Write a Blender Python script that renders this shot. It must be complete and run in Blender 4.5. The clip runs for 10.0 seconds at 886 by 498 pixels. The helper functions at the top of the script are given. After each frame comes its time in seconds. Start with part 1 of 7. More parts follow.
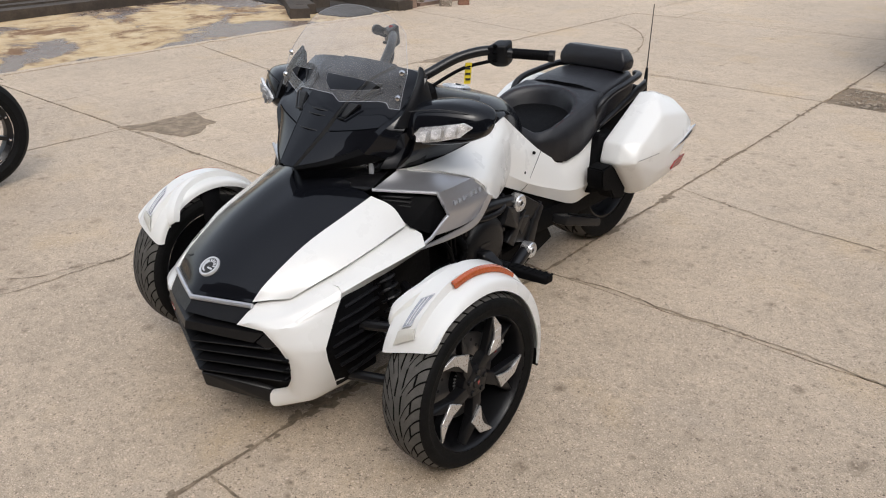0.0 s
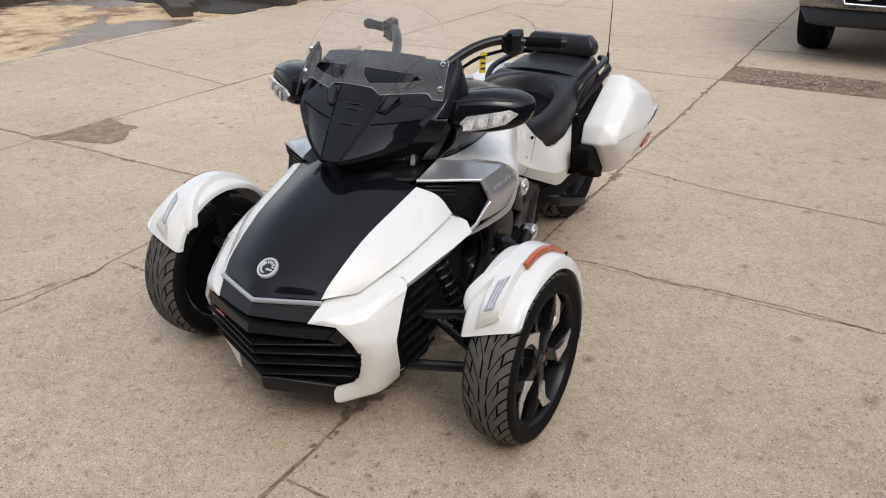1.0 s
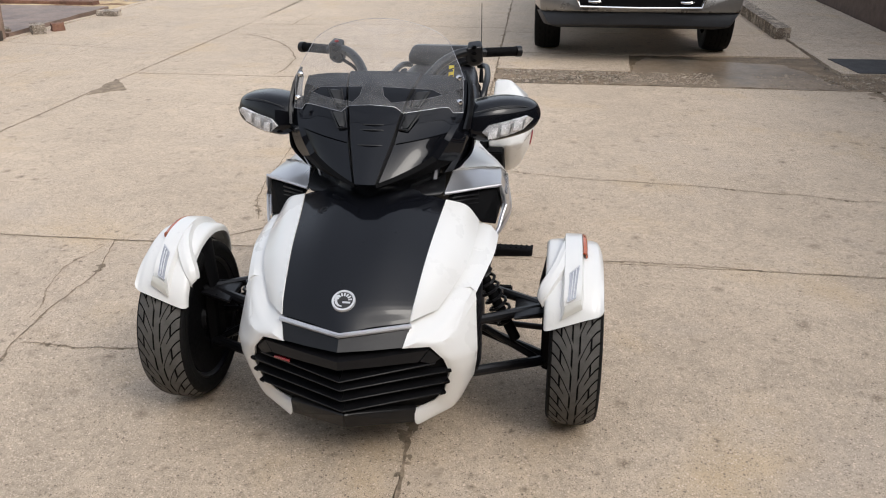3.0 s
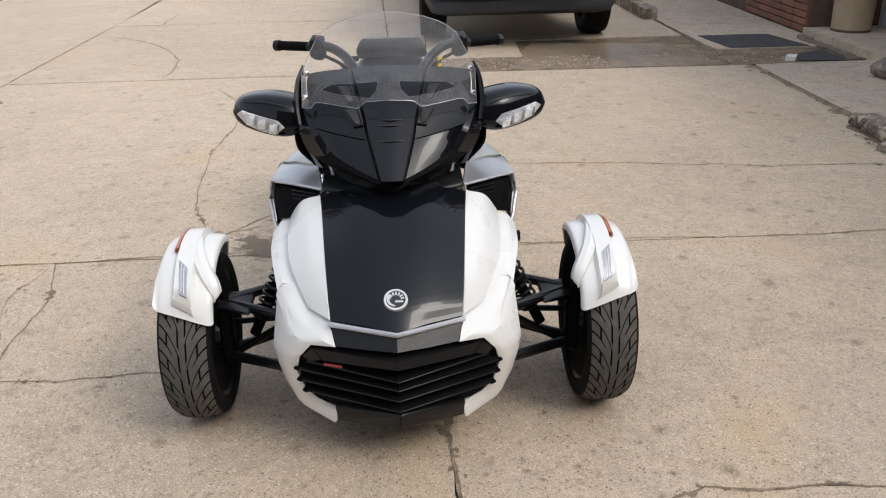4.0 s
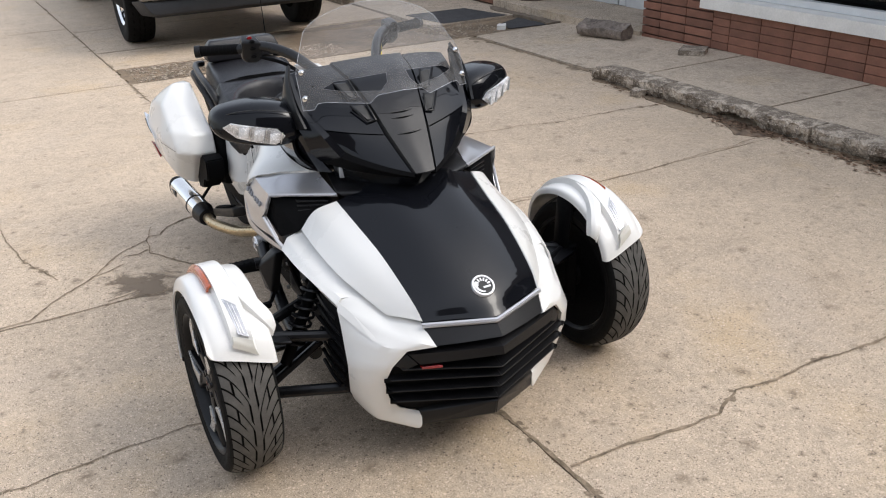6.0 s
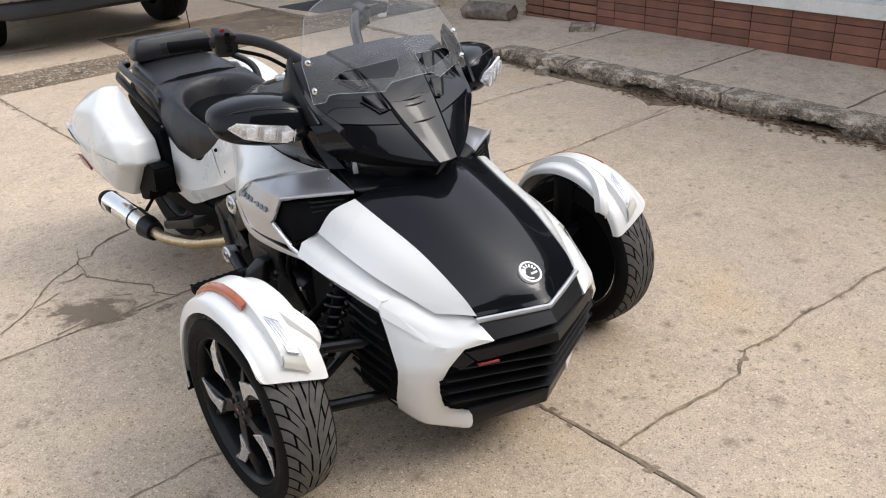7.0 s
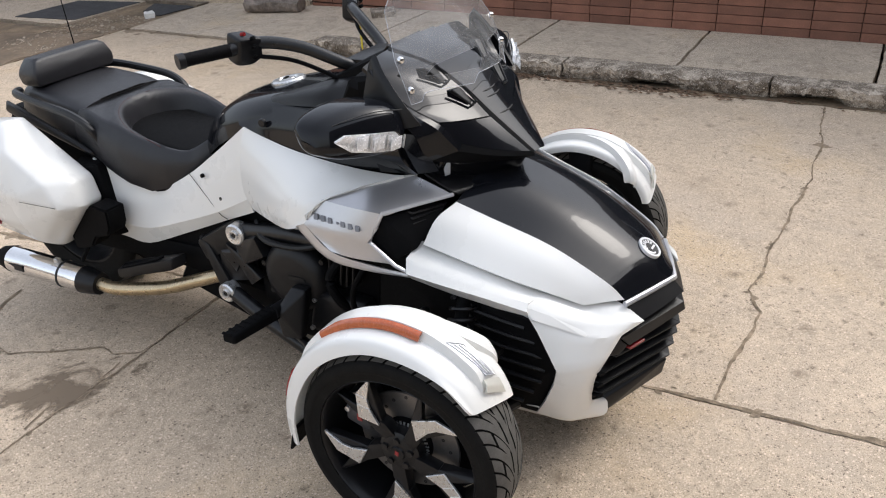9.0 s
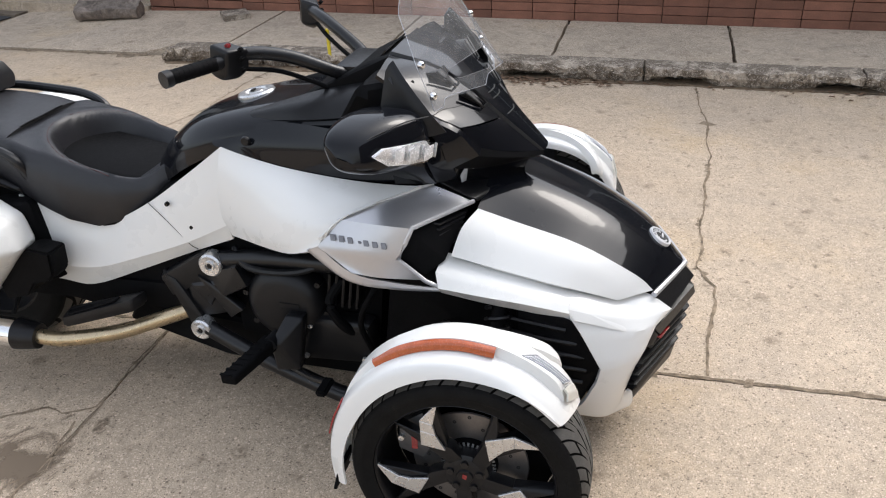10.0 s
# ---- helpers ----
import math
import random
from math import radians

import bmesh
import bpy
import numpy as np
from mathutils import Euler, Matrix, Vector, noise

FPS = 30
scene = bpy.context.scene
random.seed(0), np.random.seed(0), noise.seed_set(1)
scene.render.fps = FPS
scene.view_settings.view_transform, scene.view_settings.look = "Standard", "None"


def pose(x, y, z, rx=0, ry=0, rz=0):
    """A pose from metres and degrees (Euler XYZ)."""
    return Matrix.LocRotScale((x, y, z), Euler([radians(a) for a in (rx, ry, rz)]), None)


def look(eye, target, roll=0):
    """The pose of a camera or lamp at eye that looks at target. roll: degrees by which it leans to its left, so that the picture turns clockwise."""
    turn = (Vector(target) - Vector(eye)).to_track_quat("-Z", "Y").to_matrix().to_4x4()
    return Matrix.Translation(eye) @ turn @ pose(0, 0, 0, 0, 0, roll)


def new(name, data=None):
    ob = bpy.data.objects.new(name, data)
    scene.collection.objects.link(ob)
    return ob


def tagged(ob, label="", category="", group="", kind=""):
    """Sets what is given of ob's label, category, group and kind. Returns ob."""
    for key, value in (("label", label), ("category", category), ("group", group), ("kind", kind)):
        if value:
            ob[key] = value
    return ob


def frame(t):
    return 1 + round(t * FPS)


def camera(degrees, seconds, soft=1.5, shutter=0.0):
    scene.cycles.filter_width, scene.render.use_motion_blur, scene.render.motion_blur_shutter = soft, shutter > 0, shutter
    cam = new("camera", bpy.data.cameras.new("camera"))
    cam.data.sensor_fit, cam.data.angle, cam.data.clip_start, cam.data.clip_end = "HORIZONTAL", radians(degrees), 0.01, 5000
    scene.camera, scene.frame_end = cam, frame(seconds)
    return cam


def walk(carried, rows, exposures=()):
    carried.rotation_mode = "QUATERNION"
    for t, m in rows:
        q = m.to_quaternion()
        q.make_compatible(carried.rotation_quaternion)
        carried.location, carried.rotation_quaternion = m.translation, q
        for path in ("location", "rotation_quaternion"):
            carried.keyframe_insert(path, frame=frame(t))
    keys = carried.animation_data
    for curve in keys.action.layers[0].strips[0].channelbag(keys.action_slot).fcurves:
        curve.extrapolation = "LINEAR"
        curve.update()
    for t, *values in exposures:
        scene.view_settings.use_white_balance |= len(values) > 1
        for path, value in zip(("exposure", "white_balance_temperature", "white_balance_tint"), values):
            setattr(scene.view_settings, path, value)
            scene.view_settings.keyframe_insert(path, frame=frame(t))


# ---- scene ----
cam = camera(55.7, 10.0, soft=1.1)
METRES, EYE, TILT, LEAN, TURN = 5.334, 1.563, 0.0, 0.0, 41.25
START_X, START_Y = 1.9366, -1.4893
ROWS = [
    (0.0, 0.0, 0.0, 0.0, -0.07, -23.93, 0.15),
    (0.5, -0.0488, 0.005, 0.0017, -3.19, -24.44, 0.39),
    (1.0, -0.107, -0.0022, 0.0012, -10.57, -24.39, 0.15),
    (1.5, -0.149, -0.0025, 0.0014, -19.08, -24.2, 0.57),
    (2.0, -0.1946, 0.0152, 0.0014, -23.91, -23.41, 0.9),
    (2.5, -0.2508, 0.0346, 0.0018, -28.74, -23.06, 0.09),
    (4.0, -0.368, 0.1224, 0.0027, -44.49, -23.93, 0.95),
    (4.5, -0.4071, 0.1632, 0.0019, -51.43, -24.07, 0.03),
    (5.0, -0.4391, 0.2044, 0.0034, -57.73, -24.22, 0.45),
    (6.5, -0.4847, 0.3448, 0.0013, -76.5, -25.61, 2.33),
    (7.0, -0.4815, 0.3907, -0.002, -81.88, -26.18, 2.5),
    (7.5, -0.4695, 0.4401, -0.0012, -87.02, -26.88, 1.71),
    (8.0, -0.4693, 0.4917, -0.0018, -93.09, -27.54, 1.44),
    (8.5, -0.4686, 0.5402, 0.0013, -99.15, -28.09, 1.68),
    (9.0, -0.449, 0.5791, -0.0009, -103.5, -27.75, 2.34),
    (9.5, -0.4262, 0.615, 0.001, -109.04, -27.61, 2.09),
    (10.0, -0.4008, 0.6613, 0.0007, -117.09, -28.47, 1.56),
]
walk(cam, [(t, pose(START_X, START_Y, EYE, TILT, LEAN, TURN) @ pose(METRES * x, METRES * y, METRES * z, 90 + pitch, roll, yaw)) for t, x, y, z, yaw, pitch, roll in ROWS],
     [(0.0, .86), (2.5, .92), (4.5, 1.02), (6.5, 1.24), (9.0, 1.29), (10.0, 1.40)])

# ---- light ----
SUN_EL, SUN_AZ = radians(45), radians(129)
world = bpy.data.worlds.new("sky")
scene.world = world
world.use_nodes = True
wn, wl = world.node_tree.nodes, world.node_tree.links
sky = wn.new("ShaderNodeTexSky")
sky.sky_type = "NISHITA"
sky.sun_disc = False
sky.sun_elevation, sky.sun_rotation = SUN_EL, SUN_AZ
sky.air_density, sky.dust_density, sky.ozone_density = 1.0, 2.0, 1.0
haze = wn.new("ShaderNodeHueSaturation")
haze.inputs["Saturation"].default_value = 0.38
wl.new(sky.outputs[0], haze.inputs["Color"])
# thin overcast: the zenith is brighter than the horizon all round
up = wn.new("ShaderNodeSeparateXYZ")
wl.new(wn.new("ShaderNodeTexCoord").outputs["Generated"], up.inputs[0])
veil = wn.new("ShaderNodeMapRange")
for i, v in enumerate((0.0, 0.9, 0.64, 1.30)):
    veil.inputs[i + 1].default_value = v
wl.new(up.outputs["Z"], veil.inputs[0])
dome = wn.new("ShaderNodeVectorMath")
dome.operation = "SCALE"
wl.new(haze.outputs[0], dome.inputs[0])
wl.new(veil.outputs[0], dome.inputs["Scale"])
wl.new(dome.outputs[0], wn["Background"].inputs["Color"])
wn["Background"].inputs["Strength"].default_value = 0.15
sun = new("sun", bpy.data.lights.new("sun", "SUN"))
sun.data.energy, sun.data.angle, sun.data.color = 0.26, radians(18), (1.0, 0.95, 0.88)
sun_from = Vector((math.sin(SUN_AZ) * math.cos(SUN_EL), math.cos(SUN_AZ) * math.cos(SUN_EL), math.sin(SUN_EL)))
sun.matrix_world = look(sun_from * 30, (0, 0, 0))


# ---- materials ----
def material(name, color, rough=0.5, metal=0.0, coat=0.0, vary=0.12, scale=6.0, bump=0.0, bump_scale=60.0,
             spec=0.5, stain=None, stain_scale=2.0, stain_at=0.6, random_tone=0.0, detail=8.0):
    """A surface with broad and fine variation of tone, optional stains and fine relief."""
    m = bpy.data.materials.new(name)
    m.use_nodes = True
    n, l = m.node_tree.nodes, m.node_tree.links
    b = n["Principled BSDF"]
    b.inputs["Roughness"].default_value, b.inputs["Metallic"].default_value = rough, metal
    b.inputs["Coat Weight"].default_value, b.inputs["Coat Roughness"].default_value = coat, 0.05
    b.inputs["Specular IOR Level"].default_value = spec
    co = n.new("ShaderNodeTexCoord").outputs["Object"]

    def noise_at(s, d=detail, r=0.6):
        t = n.new("ShaderNodeTexNoise")
        t.inputs["Scale"].default_value, t.inputs["Detail"].default_value, t.inputs["Roughness"].default_value = s, d, r
        l.new(co, t.inputs["Vector"])
        return t.outputs["Fac"]

    def ramp(fac, lo, hi, a, c):
        r = n.new("ShaderNodeMapRange")
        r.inputs[1].default_value, r.inputs[2].default_value = lo, hi
        r.inputs[3].default_value, r.inputs[4].default_value = a, c
        l.new(fac, r.inputs[0])
        return r.outputs[0]

    def mix(fac, a, c, kind="MIX"):
        x = n.new("ShaderNodeMix")
        x.data_type, x.blend_type = "RGBA", kind
        for sock, v in ((x.inputs[0], fac), (x.inputs[6], a), (x.inputs[7], c)):
            if hasattr(v, "links"):
                l.new(v, sock)
            else:
                sock.default_value = v if isinstance(v, float) else (*v, 1)
        return x.outputs[2]

    tone = ramp(noise_at(scale), 0.3, 0.7, 1 - vary, 1 + vary)
    fine = ramp(noise_at(scale * 14), 0.3, 0.7, 1 - vary * 0.6, 1 + vary * 0.6)
    mul = n.new("ShaderNodeMath")
    mul.operation = "MULTIPLY"
    l.new(tone, mul.inputs[0])
    l.new(fine, mul.inputs[1])
    fac = mul.outputs[0]
    if random_tone:
        info = n.new("ShaderNodeObjectInfo")
        mul2 = n.new("ShaderNodeMath")
        mul2.operation = "MULTIPLY"
        l.new(fac, mul2.inputs[0])
        l.new(ramp(info.outputs["Random"], 0, 1, 1 - random_tone, 1 + random_tone), mul2.inputs[1])
        fac = mul2.outputs[0]
    scaled = n.new("ShaderNodeVectorMath")
    scaled.operation = "SCALE"
    scaled.inputs[0].default_value = color
    l.new(fac, scaled.inputs["Scale"])
    out = scaled.outputs[0]
    if stain:
        out = mix(ramp(noise_at(stain_scale, 10.0, 0.65), stain_at, stain_at + 0.16, 0.0, 0.85), out, stain)
    l.new(out, b.inputs["Base Color"])
    l.new(ramp(noise_at(scale * 5), 0.3, 0.7, max(rough - 0.06, 0.02), min(rough + 0.06, 1)), b.inputs["Roughness"])
    if bump:
        bp = n.new("ShaderNodeBump")
        bp.inputs["Strength"].default_value, bp.inputs["Distance"].default_value = bump, 0.004
        l.new(noise_at(bump_scale, 6.0), bp.inputs["Height"])
        l.new(bp.outputs[0], b.inputs["Normal"])
    return m


def clear(name, color, rough=0.03, base=0.03, painted_haze=0.0):
    """Thin clear plastic or glass: see-through, gloss on top, and a pale diffuse film painting reflected-sky haze."""
    m = bpy.data.materials.new(name)
    m.use_nodes = True
    n, l = m.node_tree.nodes, m.node_tree.links
    out = n["Material Output"]
    n.remove(n["Principled BSDF"])
    t, g, x, f, p, pw = (n.new("ShaderNode" + k) for k in ("BsdfTransparent", "BsdfGlossy", "MixShader", "LayerWeight", "Math", "Math"))
    t.inputs[0].default_value = (*color, 1)
    g.inputs["Roughness"].default_value = rough
    p.operation, pw.operation = "MULTIPLY_ADD", "POWER"
    pw.inputs[1].default_value = 4.0
    f.inputs[0].default_value = 0.5
    l.new(f.outputs["Facing"], pw.inputs[0])
    l.new(pw.outputs[0], p.inputs[0])
    p.inputs[1].default_value, p.inputs[2].default_value = 0.5, base
    l.new(p.outputs[0], x.inputs[0])
    l.new(t.outputs[0], x.inputs[1])
    l.new(g.outputs[0], x.inputs[2])
    last = x.outputs[0]
    # pale diffuse layer stands in for the sky's reflection on the sheet
    if painted_haze:
        d, y, s, r = (n.new("ShaderNode" + k) for k in ("BsdfDiffuse", "MixShader", "TexNoise", "MapRange"))
        d.inputs[0].default_value = (0.8, 0.8, 0.8, 1)
        s.inputs["Scale"].default_value, s.inputs["Detail"].default_value = 9.0, 6.0
        r.inputs[1].default_value, r.inputs[2].default_value, r.inputs[3].default_value, r.inputs[4].default_value = 0.3, 0.7, painted_haze * 0.7, painted_haze * 1.3
        l.new(s.outputs["Fac"], r.inputs[0])
        l.new(r.outputs[0], y.inputs[0])
        l.new(last, y.inputs[1])
        l.new(d.outputs[0], y.inputs[2])
        last = y.outputs[0]
    l.new(last, out.inputs[0])
    return m


def concrete(name, color, random_tone=0.06, rough=0.85, grime=0.0):
    """Worn exposed-aggregate concrete: cloudy tone, grit, dark specks, rusty and dirty stains."""
    m = bpy.data.materials.new(name)
    m.use_nodes = True
    n, l = m.node_tree.nodes, m.node_tree.links
    b = n["Principled BSDF"]
    b.inputs["Roughness"].default_value = rough
    b.inputs["Specular IOR Level"].default_value = 0.45
    co = n.new("ShaderNodeNewGeometry").outputs["Position"]

    def tex(s, d, r=0.6, warp=0.0):
        t = n.new("ShaderNodeTexNoise")
        t.inputs["Scale"].default_value, t.inputs["Detail"].default_value = s, d
        t.inputs["Roughness"].default_value, t.inputs["Distortion"].default_value = r, warp
        l.new(co, t.inputs["Vector"])
        return t.outputs["Fac"]

    def rng(fac, lo, hi, a, c):
        r = n.new("ShaderNodeMapRange")
        for i, v in enumerate((lo, hi, a, c)):
            r.inputs[i + 1].default_value = v
        l.new(fac, r.inputs[0])
        return r.outputs[0]

    def mul(a, c):
        x = n.new("ShaderNodeMath")
        x.operation = "MULTIPLY"
        l.new(a, x.inputs[0])
        l.new(c, x.inputs[1])
        return x.outputs[0]

    def mix(fac, a, c):
        x = n.new("ShaderNodeMix")
        x.data_type = "RGBA"
        l.new(fac, x.inputs[0])
        for sock, v in ((x.inputs[6], a), (x.inputs[7], c)):
            if hasattr(v, "links"):
                l.new(v, sock)
            else:
                sock.default_value = (*v, 1)
        return x.outputs[2]

    f = mul(rng(tex(0.7, 5), 0.3, 0.7, 0.86, 1.12), rng(tex(7, 7), 0.3, 0.7, 0.88, 1.10))
    f = mul(f, rng(tex(240, 3, 0.75), 0.32, 0.68, 0.75, 1.23))
    f = mul(f, rng(tex(30, 7, 0.75), 0.34, 0.66, 0.82, 1.16))
    info = n.new("ShaderNodeObjectInfo")
    f = mul(f, rng(info.outputs["Random"], 0, 1, 1 - random_tone, 1 + random_tone))
    sc = n.new("ShaderNodeVectorMath")
    sc.operation = "SCALE"
    sc.inputs[0].default_value = color
    l.new(f, sc.inputs["Scale"])
    out = sc.outputs[0]
    out = mix(rng(tex(0.9, 8, 0.7, 0.4), 0.58, 0.80, 0.0, 0.45), out, (color[0] * 0.72, color[1] * 0.66, color[2] * 0.60))
    out = mix(rng(tex(1.3, 6, 0.6), 0.55, 0.72, 0.0, 0.60), out, (color[0] * 1.08, color[1] * 0.98, color[2] * 0.76))
    out = mix(rng(tex(1.05, 6, 0.66, 0.5), 0.54, 0.68, 0.0, 0.55), out, (color[0] * 0.90, color[1] * 0.93, color[2] * 1.0))
    out = mix(rng(tex(3.4, 7, 0.7, 0.3), 0.60, 0.70, 0.0, 0.5), out, (color[0] * 1.18, color[1] * 1.17, color[2] * 1.14))
    if grime:
        out = mix(rng(tex(9, 8, 0.72), 0.56 - 0.15 * grime, 0.68 - 0.16 * grime, 0.0, grime), out, (color[0] * 0.30, color[1] * 0.28, color[2] * 0.26))

    def cells(scale, wobble=0.0):
        v = n.new("ShaderNodeTexVoronoi")
        v.inputs["Scale"].default_value = scale
        if wobble:
            w = n.new("ShaderNodeTexNoise")
            w.inputs["Scale"].default_value, w.inputs["Detail"].default_value = scale * 2.2, 4.0
            l.new(co, w.inputs["Vector"])
            x = n.new("ShaderNodeVectorMath")
            x.operation = "MULTIPLY_ADD"
            x.inputs[1].default_value = (wobble,) * 3
            l.new(w.outputs["Color"], x.inputs[0])
            l.new(co, x.inputs[2])
            l.new(x.outputs[0], v.inputs["Vector"])
        else:
            l.new(co, v.inputs["Vector"])
        s = n.new("ShaderNodeSeparateColor")
        l.new(v.outputs["Color"], s.inputs[0])
        return v.outputs["Distance"], s.outputs[0], s.outputs[1]
    # aggregate: each pebble cell has a tone of its own, some dark, some pale
    for scale, dark_at, pale_at in ((105, .91, .90), (190, .82, .81), (330, .75, .77)):
        dist, r, g = cells(scale)
        near = rng(dist, 0.28, 0.50, 1.0, 0.0)
        out = mix(mul(near, rng(r, dark_at, dark_at + .05, 0.0, 0.95)), out, (color[0] * 0.30, color[1] * 0.28, color[2] * 0.27))
        out = mix(mul(near, rng(g, pale_at, pale_at + .04, 0.0, 0.80)), out, (min(1, color[0] * 1.55), min(1, color[1] * 1.60), min(1, color[2] * 1.70)))
    # scuffs, flecks and spalled chips, gathered in patches
    patchy = rng(tex(1.6, 4, 0.6), 0.36, 0.58, 0.55, 1.1)
    torn = rng(tex(70, 5, 0.75), 0.40, 0.52, 0.0, 1.0)
    chip = None
    for scale, wobble, lo, hi, at, amount, tone in ((7, .030, .05, .26, .60, .95, .42), (19, .024, .05, .32, .72, .92, .38), (48, .010, .08, .34, .84, .60, .42)):
        dist, r, g = cells(scale, wobble)
        spot = mul(mul(rng(dist, lo, hi, 1.0, 0.0), rng(r, at, at + .02, 0.0, amount)), mul(torn, patchy))
        out = mix(spot, out, (color[0] * tone, color[1] * tone * .94, color[2] * tone * .88))
        chip = chip or spot
    l.new(out, b.inputs["Base Color"])
    bp = n.new("ShaderNodeBump")
    bp.inputs["Strength"].default_value, bp.inputs["Distance"].default_value = 0.35, 0.003
    l.new(mul(rng(tex(110, 5, 0.7), 0, 1, 0.6, 1.0), rng(chip, 0, 1, 1.0, 0.2)), bp.inputs["Height"])
    l.new(bp.outputs[0], b.inputs["Normal"])
    return m


WHITE = material("pearl_white_paint", (0.76, 0.753, 0.727), 0.30, coat=0.6, vary=0.004, scale=1.2, spec=0.3)
BLACK = material("gloss_black_paint", (0.005, 0.0055, 0.0075), 0.22, coat=0.52, vary=0.1, scale=3, spec=0.05)
SATIN = material("satin_black_plastic", (0.007, 0.007, 0.008), 0.36, spec=0.30, vary=0.2, scale=20, bump=0.08, bump_scale=500)
MATTE = material("matte_black_plastic", (0.0035, 0.0035, 0.004), 0.65, spec=0.08, vary=0.2, scale=20, bump=0.1, bump_scale=300)
FRAME = material("black_powder_coat", (0.007, 0.007, 0.008), 0.32, spec=0.4, vary=0.2, scale=15, bump=0.06, bump_scale=400)
RUBBER = material("tyre_rubber", (0.006, 0.006, 0.006), 0.7, spec=0.12, vary=0.25, scale=25, bump=0.15, bump_scale=400,
                  stain=(0.022, 0.021, 0.019), stain_scale=9, stain_at=0.62)
TREAD = material("worn_tread_rubber", (0.088, 0.083, 0.076), 0.8, spec=0.25, vary=0.2, scale=30, bump=0.25, bump_scale=500,
                 stain=(0.085, 0.075, 0.062), stain_scale=14, stain_at=0.62)
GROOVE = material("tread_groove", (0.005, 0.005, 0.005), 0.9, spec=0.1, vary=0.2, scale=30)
SILVER = material("silver_metallic_paint", (0.50, 0.50, 0.52), 0.33, metal=0.75, coat=0.6, vary=0.03, scale=3, bump=0.02, bump_scale=900)
STRIP = material("satin_silver_trim", (0.55, 0.55, 0.57), 0.35, metal=0.6, vary=0.05, scale=9)
EMBLEM = material("satin_silver_emblem", (0.66, 0.66, 0.67), 0.4, metal=0.3, vary=0.04, scale=9)
CHROME = material("chrome", (0.78, 0.78, 0.78), 0.09, metal=1.0, vary=0.05, scale=9)
STEEL = material("machined_aluminium", (0.66, 0.66, 0.66), 0.3, metal=0.85, vary=0.08, scale=30)
GOLD = material("heat_tinted_steel", (0.50, 0.40, 0.26), 0.3, metal=0.9, vary=0.2, scale=14)
SEAT = material("black_vinyl", (0.011, 0.011, 0.0135), 0.37, spec=0.50, vary=0.2, scale=12, bump=0.22, bump_scale=700)
STITCH = material("dark_red_stitching", (0.045, 0.008, 0.008), 0.7, vary=0.2, scale=50)
DISC = material("brake_disc_steel", (0.20, 0.19, 0.185), 0.35, metal=0.8, vary=0.15, scale=30)
CALIPER = material("cast_grey_metal", (0.12, 0.12, 0.125), 0.4, metal=0.6, vary=0.15, scale=25, bump=0.1, bump_scale=200)
AMBER = material("amber_lens", (0.42, 0.085, 0.02), 0.25, coat=0.7, vary=0.15, scale=60, bump=0.1, bump_scale=300)
RED = material("red_lens", (0.25, 0.012, 0.015), 0.25, coat=0.7, vary=0.15, scale=60)
LENS = material("lamp_reflector", (0.86, 0.86, 0.87), 0.25, metal=0.35, vary=0.35, scale=45, bump=0.8, bump_scale=60)
GREYLENS = material("grey_lamp_lens", (0.40, 0.41, 0.44), 0.15, metal=0.2, coat=1.0, vary=0.2, scale=70, bump=0.3, bump_scale=160)
PEARL = material("cream_grey_paint", (0.60, 0.585, 0.53), 0.35, coat=0.5, vary=0.03, scale=6)
YELLOW = material("yellow_tag", (0.72, 0.55, 0.02), 0.6, vary=0.06, scale=20)
INK = material("dark_ink", (0.02, 0.02, 0.02), 0.6, vary=0.1, scale=20)
GHOST = material("dark_lettering", (0.20, 0.20, 0.21), 0.4, vary=0.1, scale=20)
SHIELD = clear("clear_windshield", (0.95, 0.95, 0.96), 0.25, 0.0, 0.085)
GLASS = clear("window_glass", (0.35, 0.37, 0.38))
LAMPGLASS = clear("lamp_cover", (0.9, 0.9, 0.9))

CONCRETE = concrete("worn_concrete", (0.495, 0.392, 0.286), rough=0.72)
CHIP = material("crumbled_concrete", (0.255, 0.195, 0.135), 0.95, vary=0.4, scale=14, bump=0.9, bump_scale=110, stain=(0.12, 0.095, 0.07), stain_scale=18, stain_at=0.56)
WALK = concrete("pavement_concrete", (0.485, 0.397, 0.302), grime=0.3)
KERB = concrete("broken_kerb_concrete", (0.46, 0.39, 0.31), 0.12, grime=1.0)
JOINT = material("dirty_joint", (0.17, 0.135, 0.10), 0.95, vary=0.4, scale=9, bump=0.8, bump_scale=120)
CRACK = material("crumbled_crack_fill", (0.265, 0.205, 0.145), 0.95, vary=0.5, scale=22, bump=0.9, bump_scale=160, stain=(0.085, 0.068, 0.05), stain_scale=16, stain_at=0.53, spec=0.1)
GRAVEL = material("wet_gravel", (0.20, 0.145, 0.092), 0.75, vary=0.45, scale=4, bump=1.0, bump_scale=90,
                  stain=(0.07, 0.055, 0.04), stain_scale=1.6, stain_at=0.5)
WETDIRT = material("damp_dirty_concrete", (0.23, 0.17, 0.115), 0.45, vary=0.3, scale=2, bump=0.3, bump_scale=60,
                   stain=(0.10, 0.08, 0.06), stain_scale=1.3, stain_at=0.52)
TIMBER = material("old_dark_timber", (0.050, 0.038, 0.028), 0.9, vary=0.4, scale=5, bump=0.8, bump_scale=40)
BOARDS = material("wet_brown_boards", (0.20, 0.135, 0.10), 0.5, vary=0.3, scale=3, bump=0.5, bump_scale=30, stain=(0.10, 0.06, 0.045), stain_scale=2.0, stain_at=0.5)
